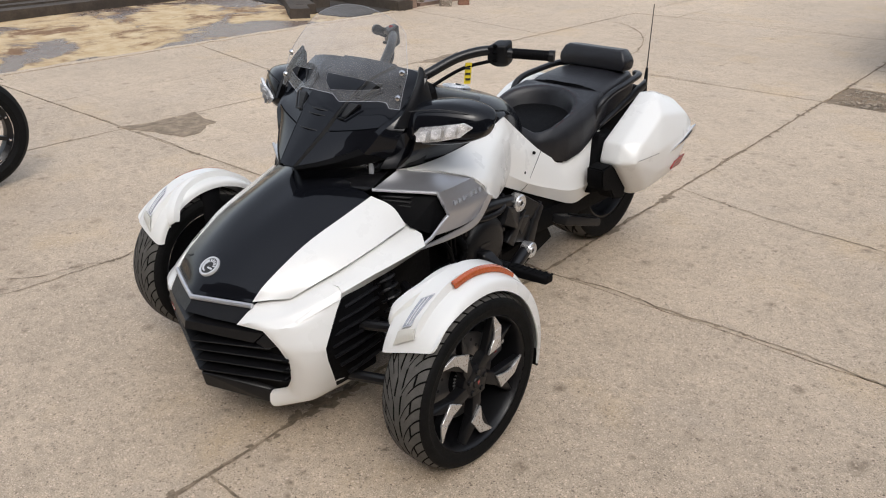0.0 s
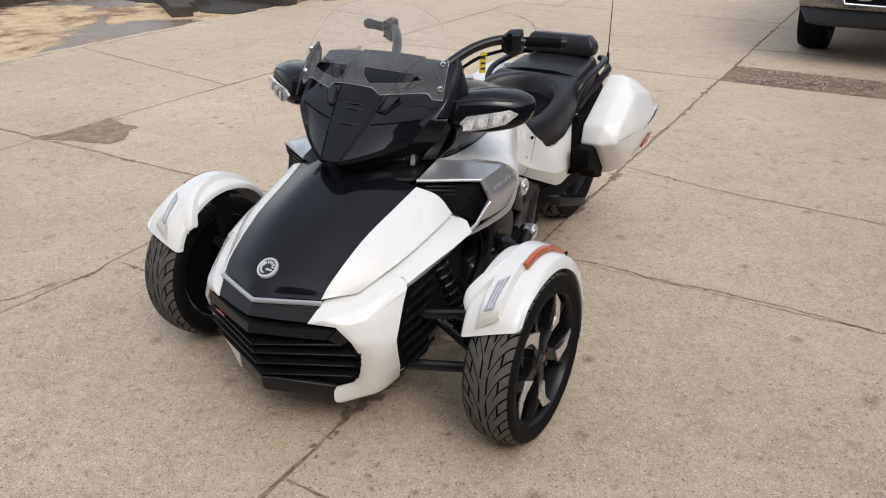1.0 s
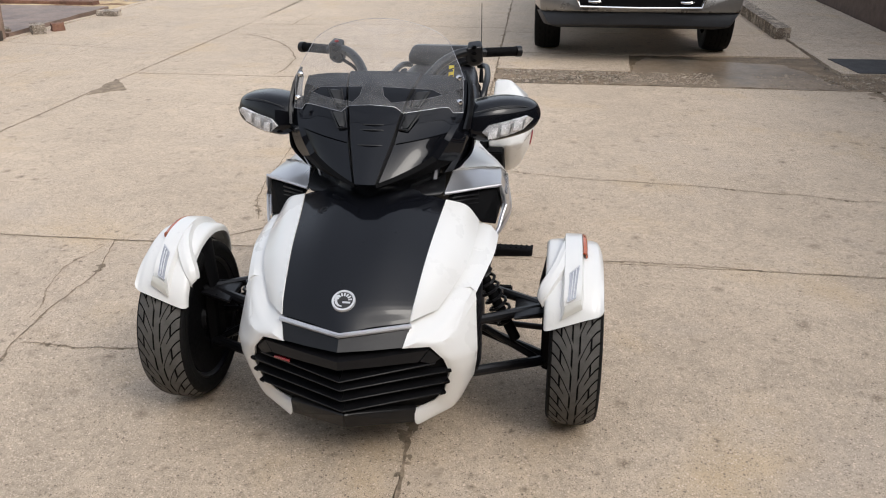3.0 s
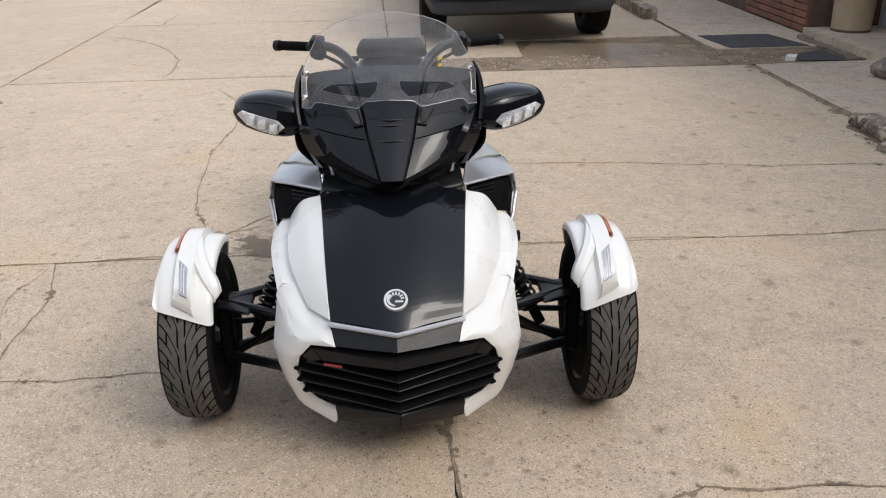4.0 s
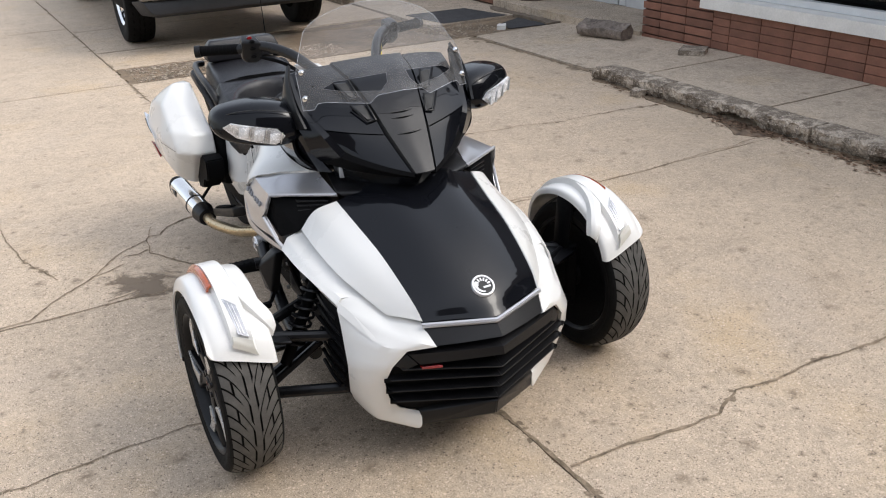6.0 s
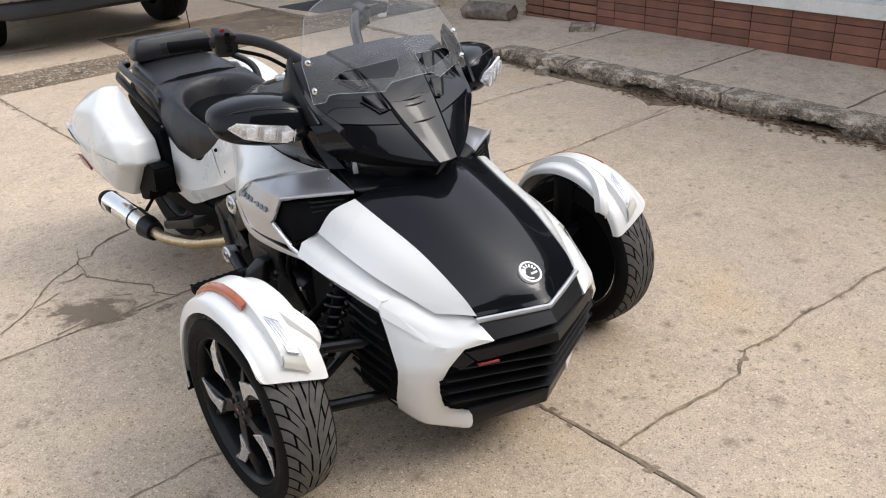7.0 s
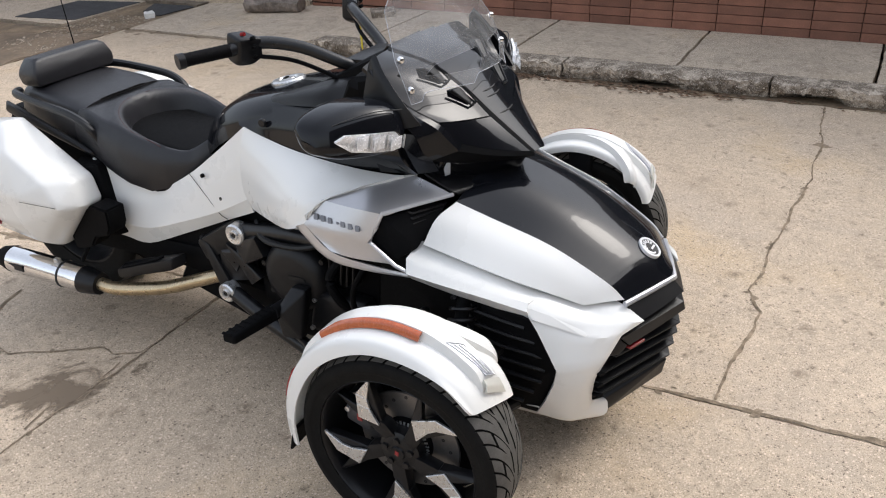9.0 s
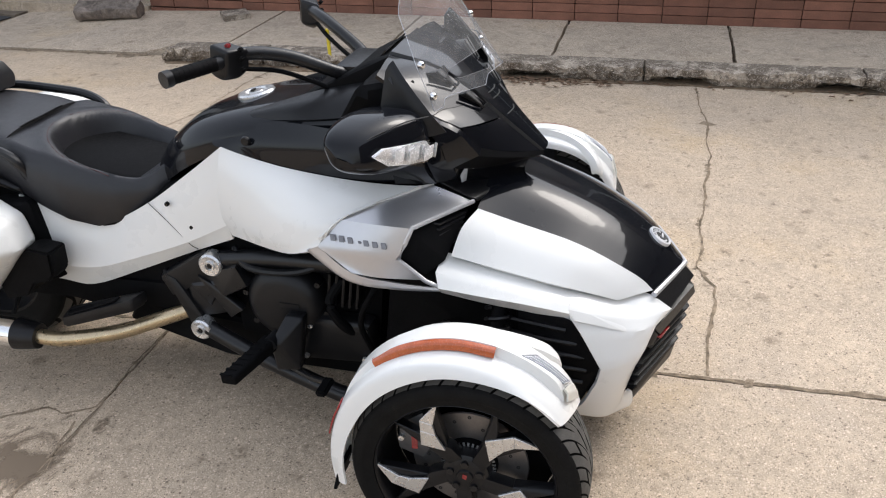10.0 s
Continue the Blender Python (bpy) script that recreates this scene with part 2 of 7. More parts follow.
POST = material("weathered_brown_post", (0.22, 0.15, 0.11), 0.9, vary=0.35, scale=7, bump=0.7, bump_scale=40, stain=(0.10, 0.06, 0.045), stain_scale=5, stain_at=0.52)
VOID_SHADE = material("painted_void_shade", (0.035, 0.028, 0.022), 0.8, vary=0.5, scale=3, bump=0.9, bump_scale=20)
RUST = material("rusty_steel", (0.17, 0.085, 0.055), 0.8, vary=0.4, scale=6, bump=0.5, bump_scale=60)
BARK = material("weathered_log", (0.20, 0.165, 0.138), 0.9, vary=0.55, scale=16, bump=1.0, bump_scale=60, stain=(0.06, 0.045, 0.036), stain_scale=9, stain_at=0.5)
BRICK = material("red_brown_brick", (0.215, 0.094, 0.060), 0.75, vary=0.18, scale=9, bump=0.5, bump_scale=120, random_tone=0.22)
MORTAR = material("brown_mortar", (0.115, 0.078, 0.060), 0.9, vary=0.25, scale=9, bump=0.5, bump_scale=90)
WHITEWASH = material("weathered_white_paint", (0.72, 0.70, 0.66), 0.6, vary=0.1, scale=5, bump=0.3, bump_scale=60,
                     stain=(0.42, 0.36, 0.28), stain_scale=4, stain_at=0.62)
ALU = material("pale_grey_aluminium", (0.60, 0.62, 0.63), 0.4, metal=0.2, vary=0.06, scale=8)
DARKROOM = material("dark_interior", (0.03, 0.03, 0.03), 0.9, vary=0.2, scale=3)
MAT = material("rubber_mat", (0.05, 0.05, 0.052), 0.85, vary=0.25, scale=8, bump=0.6, bump_scale=150)
BIN = material("tan_plastic_bin", (0.43, 0.33, 0.22), 0.6, vary=0.1, scale=6, bump=0.1, bump_scale=90)
TRUCKPAINT = material("grey_truck_paint", (0.20, 0.19, 0.175), 0.3, metal=0.6, coat=0.8, vary=0.05, scale=2)
VALANCE = material("charcoal_plastic", (0.016, 0.018, 0.022), 0.5, vary=0.15, scale=8, bump=0.1, bump_scale=200)
FARWALL = material("weathered_brown_wall", (0.10, 0.082, 0.07), 0.9, vary=0.25, scale=0.6, bump=0.3, bump_scale=8)
LITTER = material("leaf_litter", (0.19, 0.135, 0.09), 0.9, vary=0.5, scale=16, bump=0.9, bump_scale=70, stain=(0.07, 0.05, 0.036), stain_scale=12, stain_at=0.5)
LEAF = material("dry_leaves", (0.15, 0.092, 0.056), 0.9, vary=0.4, scale=30)


def stained(name, color, size, rough=0.6, cover=0.5, grain=5.0):
    """A blotchy stain that breaks up towards its rim and lets the surface below show between."""
    m = bpy.data.materials.new(name)
    m.use_nodes = True
    n, l = m.node_tree.nodes, m.node_tree.links
    b = n["Principled BSDF"]
    b.inputs["Base Color"].default_value, b.inputs["Roughness"].default_value = (*color, 1), rough
    b.inputs["Specular IOR Level"].default_value = 0.3
    co = n.new("ShaderNodeTexCoord").outputs["Object"]
    length, far, add, r, x = (n.new("ShaderNode" + k) for k in ("VectorMath", "MapRange", "Math", "MapRange", "MixShader"))
    length.operation, add.operation = "LENGTH", "ADD"
    l.new(co, length.inputs[0])
    far.inputs[1].default_value, far.inputs[2].default_value, far.inputs[3].default_value, far.inputs[4].default_value = 0.0, size, 0.14, -0.36
    l.new(length.outputs["Value"], far.inputs[0])
    t = n.new("ShaderNodeTexNoise")
    t.inputs["Scale"].default_value, t.inputs["Detail"].default_value, t.inputs["Roughness"].default_value, t.inputs["Distortion"].default_value = grain, 9.0, 0.68, 0.6
    l.new(co, t.inputs["Vector"])
    l.new(t.outputs["Fac"], add.inputs[0])
    l.new(far.outputs[0], add.inputs[1])
    r.inputs[1].default_value, r.inputs[2].default_value, r.inputs[3].default_value, r.inputs[4].default_value = cover - 0.05, cover + 0.08, 0.0, 0.8
    l.new(add.outputs[0], r.inputs[0])
    clearer = n.new("ShaderNodeBsdfTransparent")
    l.new(r.outputs[0], x.inputs[0])
    l.new(clearer.outputs[0], x.inputs[1])
    l.new(b.outputs[0], x.inputs[2])
    l.new(x.outputs[0], n["Material Output"].inputs[0])
    return m


def mud(name):
    """Sandy mud: dry yellow crust, brown wet earth and shallow water in the hollows."""
    m = bpy.data.materials.new(name)
    m.use_nodes = True
    n, l = m.node_tree.nodes, m.node_tree.links
    b = n["Principled BSDF"]
    co = n.new("ShaderNodeNewGeometry").outputs["Position"]

    def tex(s, d, r=0.62, warp=0.0):
        t = n.new("ShaderNodeTexNoise")
        t.inputs["Scale"].default_value, t.inputs["Detail"].default_value = s, d
        t.inputs["Roughness"].default_value, t.inputs["Distortion"].default_value = r, warp
        l.new(co, t.inputs["Vector"])
        return t.outputs["Fac"]

    def rng(fac, lo, hi, p, q):
        r = n.new("ShaderNodeMapRange")
        for i, v in enumerate((lo, hi, p, q)):
            r.inputs[i + 1].default_value = v
        l.new(fac, r.inputs[0])
        return r.outputs[0]

    def mix(fac, p, q):
        x = n.new("ShaderNodeMix")
        x.data_type = "RGBA"
        l.new(fac, x.inputs[0])
        for sock, v in ((x.inputs[6], p), (x.inputs[7], q)):
            if hasattr(v, "links"):
                l.new(v, sock)
            else:
                sock.default_value = (*v, 1)
        return x.outputs[2]
    wet = tex(0.75, 9, 0.6, 0.5)
    out = mix(rng(tex(5, 8), 0.35, 0.65, 0.0, 1.0), (0.60, 0.475, 0.30), (0.46, 0.32, 0.17))
    out = mix(rng(tex(1.6, 10, 0.7, 0.4), 0.50, 0.60, 0.0, 0.9), out, (0.17, 0.085, 0.04))
    out = mix(rng(wet, 0.50, 0.54, 0.0, 0.9), out, (0.15, 0.105, 0.08))
    l.new(out, b.inputs["Base Color"])
    l.new(rng(wet, 0.51, 0.55, 0.85, 0.22), b.inputs["Roughness"])
    b.inputs["Specular IOR Level"].default_value = 0.35
    bp = n.new("ShaderNodeBump")
    bp.inputs["Strength"].default_value, bp.inputs["Distance"].default_value = 0.5, 0.02
    l.new(rng(tex(14, 8), 0.3, 0.7, 0.0, 1.0), bp.inputs["Height"])
    l.new(bp.outputs[0], b.inputs["Normal"])
    return m


OILY = stained("damp_oily_stain", (0.205, 0.155, 0.108), 0.42, 0.6, 0.47, 6.0)
SAND = mud("yellow_sandy_mud")

# ---- mesh helpers ----
def finish(bm, name, mat, parent=None, label="", smooth=35, mats=()):
    bm.normal_update()
    me = bpy.data.meshes.new(name)
    bm.to_mesh(me)
    bm.free()
    me.materials.append(mat)
    for m in mats:
        me.materials.append(m)
    me.polygons.foreach_set("use_smooth", [smooth > 0] * len(me.polygons))
    if smooth:
        me.set_sharp_from_angle(angle=radians(smooth))
    ob = new(name, me)
    ob.parent = parent
    if label:
        tagged(ob, label)
    return ob


def part(name, bm, mat, parent, label="", smooth=35, mats=()):
    return finish(bm, name, mat, parent, label, smooth, mats)


def thing(name, label, category, at=None, group="", kind=""):
    ob = new(name)
    if at is not None:
        ob.matrix_basis = at
    return tagged(ob, label, category, group, kind)


def hull(pts, bevel=0.01, seg=2, mirror=1):
    bm = bmesh.new()
    vs = [bm.verts.new((p[0] * mirror, p[1], p[2])) for p in pts]
    res = bmesh.ops.convex_hull(bm, input=vs)
    junk = [g for g in res["geom_interior"] if isinstance(g, bmesh.types.BMVert)]
    bmesh.ops.delete(bm, geom=junk, context="VERTS")
    bmesh.ops.delete(bm, geom=[v for v in bm.verts if not v.link_faces], context="VERTS")
    bmesh.ops.dissolve_limit(bm, angle_limit=radians(4), verts=bm.verts, edges=bm.edges)
    bmesh.ops.recalc_face_normals(bm, faces=bm.faces)
    if bevel:
        bmesh.ops.bevel(bm, geom=list(bm.edges), offset=bevel, segments=seg, affect="EDGES", profile=0.6, clamp_overlap=True)
    return bm


def box(c, s, bevel=0.005, turn=None, seg=2):
    x, y, z = (v / 2 for v in s)
    bm = bmesh.new()
    bmesh.ops.create_cube(bm, size=1)
    bmesh.ops.scale(bm, vec=s, verts=bm.verts)
    if bevel:
        bmesh.ops.bevel(bm, geom=list(bm.edges), offset=bevel, segments=seg, affect="EDGES", clamp_overlap=True)
    if turn:
        bmesh.ops.transform(bm, matrix=Euler([radians(a) for a in turn]).to_matrix().to_4x4(), verts=bm.verts)
    bmesh.ops.translate(bm, vec=c, verts=bm.verts)
    return bm


def join(*bms):
    out = bms[0]
    for b in bms[1:]:
        me = bpy.data.meshes.new("joined")
        b.to_mesh(me)
        b.free()
        out.from_mesh(me)
        bpy.data.meshes.remove(me)
    return out


def spline(pts, n, sharp=False):
    """n points per span through the given points."""
    P = [Vector(p) for p in pts]
    if sharp or len(P) < 3:
        out = []
        for a, b in zip(P, P[1:]):
            out += [a.lerp(b, i / n) for i in range(n)]
        return out + [P[-1]]
    Q = [P[0] * 2 - P[1]] + P + [P[-1] * 2 - P[-2]]
    out = []
    for i in range(1, len(Q) - 2):
        a, b, c, d = Q[i - 1:i + 3]
        for k in range(n):
            t = k / n
            out.append(0.5 * (2 * b + (c - a) * t + (2 * a - 5 * b + 4 * c - d) * t * t + (3 * b - a - 3 * c + d) * t ** 3))
    return out + [P[-1]]


def sheet(rows, n=4, thick=0.006, hint=(0, 0, 1), mirror=1, sharp_u=False, sharp_v=False, bevel=0.0):
    """A curved panel with thickness through rows of points; hint: the way its outer face looks."""
    rows = [[(p[0] * mirror, p[1], p[2]) for p in r] for r in rows]
    hint = Vector((hint[0] * mirror, hint[1], hint[2]))
    dense = [spline(r, n, sharp_u) for r in rows]
    cols = [spline(c, n, sharp_v) for c in zip(*dense)]
    nu, nv = len(cols), len(cols[0])
    bm = bmesh.new()
    V = [[bm.verts.new(p) for p in c] for c in cols]
    for i in range(nu - 1):
        for j in range(nv - 1):
            q = [V[i][j], V[i + 1][j], V[i + 1][j + 1], V[i][j + 1]]
            if len({tuple(round(x, 5) for x in v.co) for v in q}) == 4:
                bm.faces.new(q)
            else:
                u = []
                for v in q:
                    if all((v.co - w.co).length > 1e-5 for w in u):
                        u.append(v)
                if len(u) == 3:
                    bm.faces.new(u)
    bmesh.ops.remove_doubles(bm, verts=bm.verts, dist=1e-5)
    bm.normal_update()
    if sum((f.normal * f.calc_area() for f in bm.faces), Vector()).dot(hint) < 0:
        bmesh.ops.reverse_faces(bm, faces=bm.faces)
    bm.normal_update()
    if thick:
        top = list(bm.faces)
        rim = [e for e in bm.edges if e.is_boundary]
        copy = {v: bm.verts.new(v.co - v.normal * thick) for v in list(bm.verts)}
        for f in top:
            bm.faces.new([copy[v] for v in reversed(f.verts)])
        for e in rim:
            f = e.link_faces[0]
            a, b = e.verts
            lv = list(f.verts)
            if lv[(lv.index(a) + 1) % len(lv)] == b:
                a, b = b, a
            bm.faces.new([a, b, copy[b], copy[a]])
    return bm


def tube(pts, r, n=6, sides=10, sharp=False, flat=1.0):
    P = spline(pts, n, sharp)
    bm = bmesh.new()
    rings = []
    up = Vector((0.03, 0.07, 1)).normalized()
    for i, p in enumerate(P):
        d = (P[min(i + 1, len(P) - 1)] - P[max(i - 1, 0)]).normalized()
        a = d.cross(up)
        a = a.normalized() if a.length > 1e-3 else Vector((1, 0, 0))
        b = d.cross(a).normalized()
        rr = r if not isinstance(r, (list, tuple)) else r[0] + (r[1] - r[0]) * i / (len(P) - 1)
        rings.append([bm.verts.new(p + (a * math.cos(t) + b * math.sin(t) * flat) * rr)
                      for t in (2 * math.pi * k / sides for k in range(sides))])
    for A, B in zip(rings, rings[1:]):
        for k in range(sides):
            bm.faces.new([A[k], A[(k + 1) % sides], B[(k + 1) % sides], B[k]])
    bm.faces.new(list(reversed(rings[0])))
    bm.faces.new(rings[-1])
    bmesh.ops.recalc_face_normals(bm, faces=bm.faces)
    return bm


def lathe(profile, sides=48, axis="x"):
    """Turns (radius, along) points round an axis."""
    bm = bmesh.new()
    rings = []
    for k in range(sides):
        t = 2 * math.pi * k / sides
        c, s = math.cos(t), math.sin(t)
        rings.append([bm.verts.new({"x": (h, r * c, r * s), "y": (r * c, h, r * s), "z": (r * c, r * s, h)}[axis]) for r, h in profile])
    for k in range(sides):
        A, B = rings[k], rings[(k + 1) % sides]
        for i in range(len(profile) - 1):
            bm.faces.new([A[i], B[i], B[i + 1], A[i + 1]])
    bmesh.ops.remove_doubles(bm, verts=bm.verts, dist=1e-5)
    bmesh.ops.recalc_face_normals(bm, faces=bm.faces)
    return bm


def moved(bm, m):
    bmesh.ops.transform(bm, matrix=m, verts=bm.verts)
    if m.determinant() < 0:
        bmesh.ops.reverse_faces(bm, faces=bm.faces)
    return bm


def slab(outline, top, depth, bevel=0.0):
    """A flat plate from an outline in plan."""
    bm = bmesh.new()
    up = [bm.verts.new((x, y, top)) for x, y in outline]
    face = bm.faces.new(up)
    face.normal_update()
    if face.normal.z < 0:
        face.normal_flip()
    low = [bm.verts.new((x, y, top - depth)) for x, y in outline]
    n = len(up)
    for i in range(n):
        bm.faces.new([up[i], up[(i + 1) % n], low[(i + 1) % n], low[i]])
    bmesh.ops.recalc_face_normals(bm, faces=bm.faces)
    return bm


def plate(pts, thick, hint, bevel=0.0):
    """A flat polygon in space with thickness away from hint."""
    bm = bmesh.new()
    f = bm.faces.new([bm.verts.new(p) for p in pts])
    f.normal_update()
    h = Vector(hint).normalized()
    if f.normal.dot(h) < 0:
        f.normal_flip()
    nrm = f.normal.copy()
    r = bmesh.ops.extrude_face_region(bm, geom=[f])
    bmesh.ops.translate(bm, vec=-nrm * thick, verts=[g for g in r["geom"] if isinstance(g, bmesh.types.BMVert)])
    bmesh.ops.recalc_face_normals(bm, faces=bm.faces)
    if bevel:
        bmesh.ops.bevel(bm, geom=list(bm.edges), offset=bevel, segments=2, affect="EDGES", clamp_overlap=True)
    return bm


# ---- the three-wheeled motorcycle: nose towards -y, origin on the ground between the front wheels ----
AXLE_Y, AXLE_Z, TRACK = 0.074, 0.269, 0.6275
trike = thing("three_wheeled_motorcycle", "pearl white and gloss black three-wheeled touring motorcycle parked on concrete", "motorcycle")
BOTH = (1, -1)


def P(name, bm, mat, label="", parent=None, smooth=35, mats=()):
    return part(name, bm, mat, parent or trike, label, smooth, mats)


def hood():
    # black centre panel with two long creases
    rows = []
    for c, m, e in (((0, -.358, .484), (.088, -.325, .488), (.180, -.287, .487)),
                    ((0, -.300, .540), (.090, -.275, .543), (.187, -.240, .530)),
                    ((0, -.160, .628), (.094, -.140, .630), (.200, -.105, .605)),
                    ((0, -.010, .693), (.100, .005, .693), (.213, .040, .655)),
                    ((0, .120, .735), (.105, .130, .730), (.224, .140, .690))):
        rows.append([(-e[0], e[1], e[2]), (-m[0], m[1], m[2]), c, m, e])
    dense = [spline(list(col), 6) for col in zip(*rows)]
    rows = [list(r) for r in zip(*dense)]
    P("hood", sheet(rows, 4, 0.008, (0, -.5, 1), sharp_v=True), BLACK, "gloss black centre hood panel", smooth=45)
    # round emblem: plain ring, teeth and bar
    m = Matrix.Translation((0, -.2935, .5445)) @ Vector((0, -.55, .83)).to_track_quat("Z", "Y").to_matrix().to_4x4()
    disc = P("emblem", moved(lathe([(0.001, .003), (.026, .003), (.0265, .006), (.0315, .006), (.0325, .004), (.033, -.004), (.001, -.004)], 36, "z"), m),
             EMBLEM, "round silver and black emblem")
    P("emblem_field", moved(lathe([(.001, .0037), (.0262, .0037)], 36, "z"), m), INK, parent=disc)
    for k in range(7):
        a = radians(12 + k * 25)
        t = Matrix.Rotation(a, 4, "Z") @ Matrix.Translation((.0185, 0, .0046))
        P("emblem_tooth", moved(box((0, 0, 0), (.010, .0046, .0014), .0004), m @ t), EMBLEM, parent=disc)
    for k in range(8):
        a = radians(150 + k * 15)
        t = Matrix.Rotation(a, 4, "Z") @ Matrix.Translation((.0215 - .0004 * k, 0, .0044))
        P("emblem_arc", moved(box((0, 0, 0), (.0095 - .0008 * k, .0064, .0012), .0003), m @ t), EMBLEM, parent=disc)
    P("emblem_bar", moved(box((.009, -.006, .0046), (.022, .0055, .0014), .0004), m), EMBLEM, parent=disc)
    for s in BOTH:
        # raised white panel beside the black one
        P("hood_side", sheet([
            [(.181, -.288, .490), (.188, -.241, .533), (.201, -.106, .608), (.214, .039, .658), (.225, .138, .693)],
            [(.212, -.252, .492), (.230, -.195, .526), (.250, -.090, .588), (.268, .050, .634), (.285, .165, .667)],
            [(.245, -.207, .489), (.279, -.130, .524), (.308, -.042, .556), (.323, .070, .588), (.324, .182, .612)]],
            5, .012, (.5, -.4, 1), s), WHITE, "pearl white hood side panel")
        # lower white flank
        P("nose_flank", sheet([
            [(.258, -.118, .514), (.284, -.040, .549), (.298, .074, .582), (.296, .205, .606)],
            [(.327, -.098, .514), (.345, -.018, .533), (.357, .080, .559), (.360, .212, .584)],
            [(.344, -.102, .500), (.366, .000, .526), (.381, .090, .543), (.385, .200, .556)],
            [(.333, -.106, .470), (.348, .000, .496), (.357, .090, .511), (.360, .200, .530)]],
            4, .008, (1, -.2, .6), s, sharp_v=True), WHITE, "pearl white lower nose flank", smooth=22)
        # front bumper corner
        P("bumper_corner", sheet([
            [(.176, -.262, .481), (.198, -.225, .490), (.226, -.188, .492), (.262, -.110, .520), (.312, -.068, .523)],
            [(.180, -.290, .474), (.212, -.252, .477), (.246, -.208, .477), (.284, -.128, .511), (.330, -.090, .511)],
            [(.167, -.337, .434), (.206, -.314, .446), (.258, -.250, .456), (.310, -.165, .480), (.344, -.106, .486)],
            [(.236, -.302, .424), (.258, -.288, .429), (.290, -.250, .434), (.326, -.180, .444), (.347, -.130, .452)],
            [(.272, -.282, .376), (.290, -.274, .374), (.318, -.246, .370), (.343, -.212, .364), (.357, -.184, .361)],
            [(.286, -.258, .318), (.302, -.250, .316), (.322, -.236, .315), (.342, -.207, .316), (.354, -.176, .319)],
            [(.270, -.246, .256), (.288, -.238, .250), (.312, -.218, .245), (.331, -.188, .246), (.345, -.152, .255)],
            [(.247, -.240, .222), (.268, -.234, .205), (.296, -.208, .188), (.313, -.172, .192), (.326, -.128, .206)],
            [(.238, -.240, .212), (.258, -.234, .192), (.282, -.210, .169), (.301, -.172, .173), (.318, -.120, .190)],
            [(.186, -.250, .188), (.184, -.262, .178), (.192, -.258, .136), (.243, -.190, .142), (.287, -.108, .158)]],
            4, .010, (.4, -1, 0), s, sharp_v=True), WHITE, "pearl white front bumper corner", smooth=30)
        P("bumper_foot", hull([(.187, -.246, .186), (.186, -.259, .176), (.194, -.255, .139), (.238, -.236, .208), (.272, -.208, .174), (.243, -.188, .146), (.192, -.215, .150), (.192, -.225, .180)], .003, 2, s), WHITE)
        P("bumper_crease", hull([(.338, -.094, .510), (.347, -.114, .484), (.302, -.228, .440), (.292, -.240, .436), (.292, -.226, .450), (.318, -.150, .488)], .004, 2, s), WHITE)
        # side grille behind the bumper
        P("side_grille", hull([(.352, -.185, .36), (.345, -.110, .485), (.345, .02, .500), (.325, .04, .20), (.318, -.12, .19),
                               (.30, -.17, .36), (.28, .03, .48), (.27, .03, .18), (.27, -.13, .18)], .004, 1, s), MATTE, "black louvred side grille")
        for k in range(7):
            z = .245 + k * .036
            P("side_slat", tube([(s * .345, .035, z + .010), (s * .350, -.05, z + .002), (s * .345, -.095 - .055 * math.sin(k / 6 * 3.14), z - .006)], .006, 3, 6), SATIN)
        P("lower_lip", hull([(.322, -.150, .212), (.284, -.150, .158), (.282, -.080, .158), (.296, .028, .160), (.302, .030, .166), (.330, -.120, .222), (.300, -.06, .176), (.27, -.10, .17)], .003, 1, s), WHITE)
    # silver pinstripe, chin and grille
    P("nose_strip", tube([(-.184, -.291, .479), (-.09, -.330, .478), (0, -.364, .476), (.09, -.330, .478), (.184, -.291, .479)], .0075, 3, 8, True), STRIP, "satin silver strip")
    P("chin_panel", sheet([[(-.181, -.293, .472), (-.09, -.330, .470), (0, -.366, .466), (.09, -.330, .470), (.181, -.293, .472)],
                           [(-.168, -.330, .433), (-.09, -.361, .436), (0, -.391, .440), (.09, -.361, .436), (.168, -.330, .433)],
                           [(-.160, -.300, .422), (-.09, -.335, .426), (0, -.366, .430), (.09, -.335, .426), (.160, -.300, .422)]],
                          2, .006, (0, -1, .5), sharp_u=True, sharp_v=True), SATIN, "black chin panel", smooth=12)
    grille = P("grille", hull([(-.282, -.262, .36), (.282, -.262, .36), (-.22, -.272, .425), (.22, -.272, .425), (0, -.350, .428), (0, -.315, .17),
                               (-.278, -.240, .27), (.278, -.240, .27), (-.24, -.23, .20), (.24, -.23, .20), (-.25, -.15, .42), (.25, -.15, .42), (-.25, -.15, .18), (.25, -.15, .18)],
                              .004, 1), MATTE, "black chevron front grille")
    P("grille_bar", sheet([[(-.240, -.268, .420), (-.12, -.320, .421), (0, -.362, .422), (.12, -.320, .421), (.240, -.268, .420)],
                           [(-.230, -.300, .411), (-.115, -.349, .411), (0, -.394, .411), (.115, -.349, .411), (.230, -.300, .411)],
                           [(-.206, -.315, .381), (-.105, -.358, .385), (0, -.399, .389), (.105, -.358, .385), (.206, -.315, .381)],
                           [(-.204, -.285, .374), (-.105, -.330, .378), (0, -.370, .382), (.105, -.330, .378), (.204, -.285, .374)]],
                          1, .004, (0, -1, .6), sharp_u=True, sharp_v=True), SATIN, "satin black grille bar", parent=grille, smooth=12)
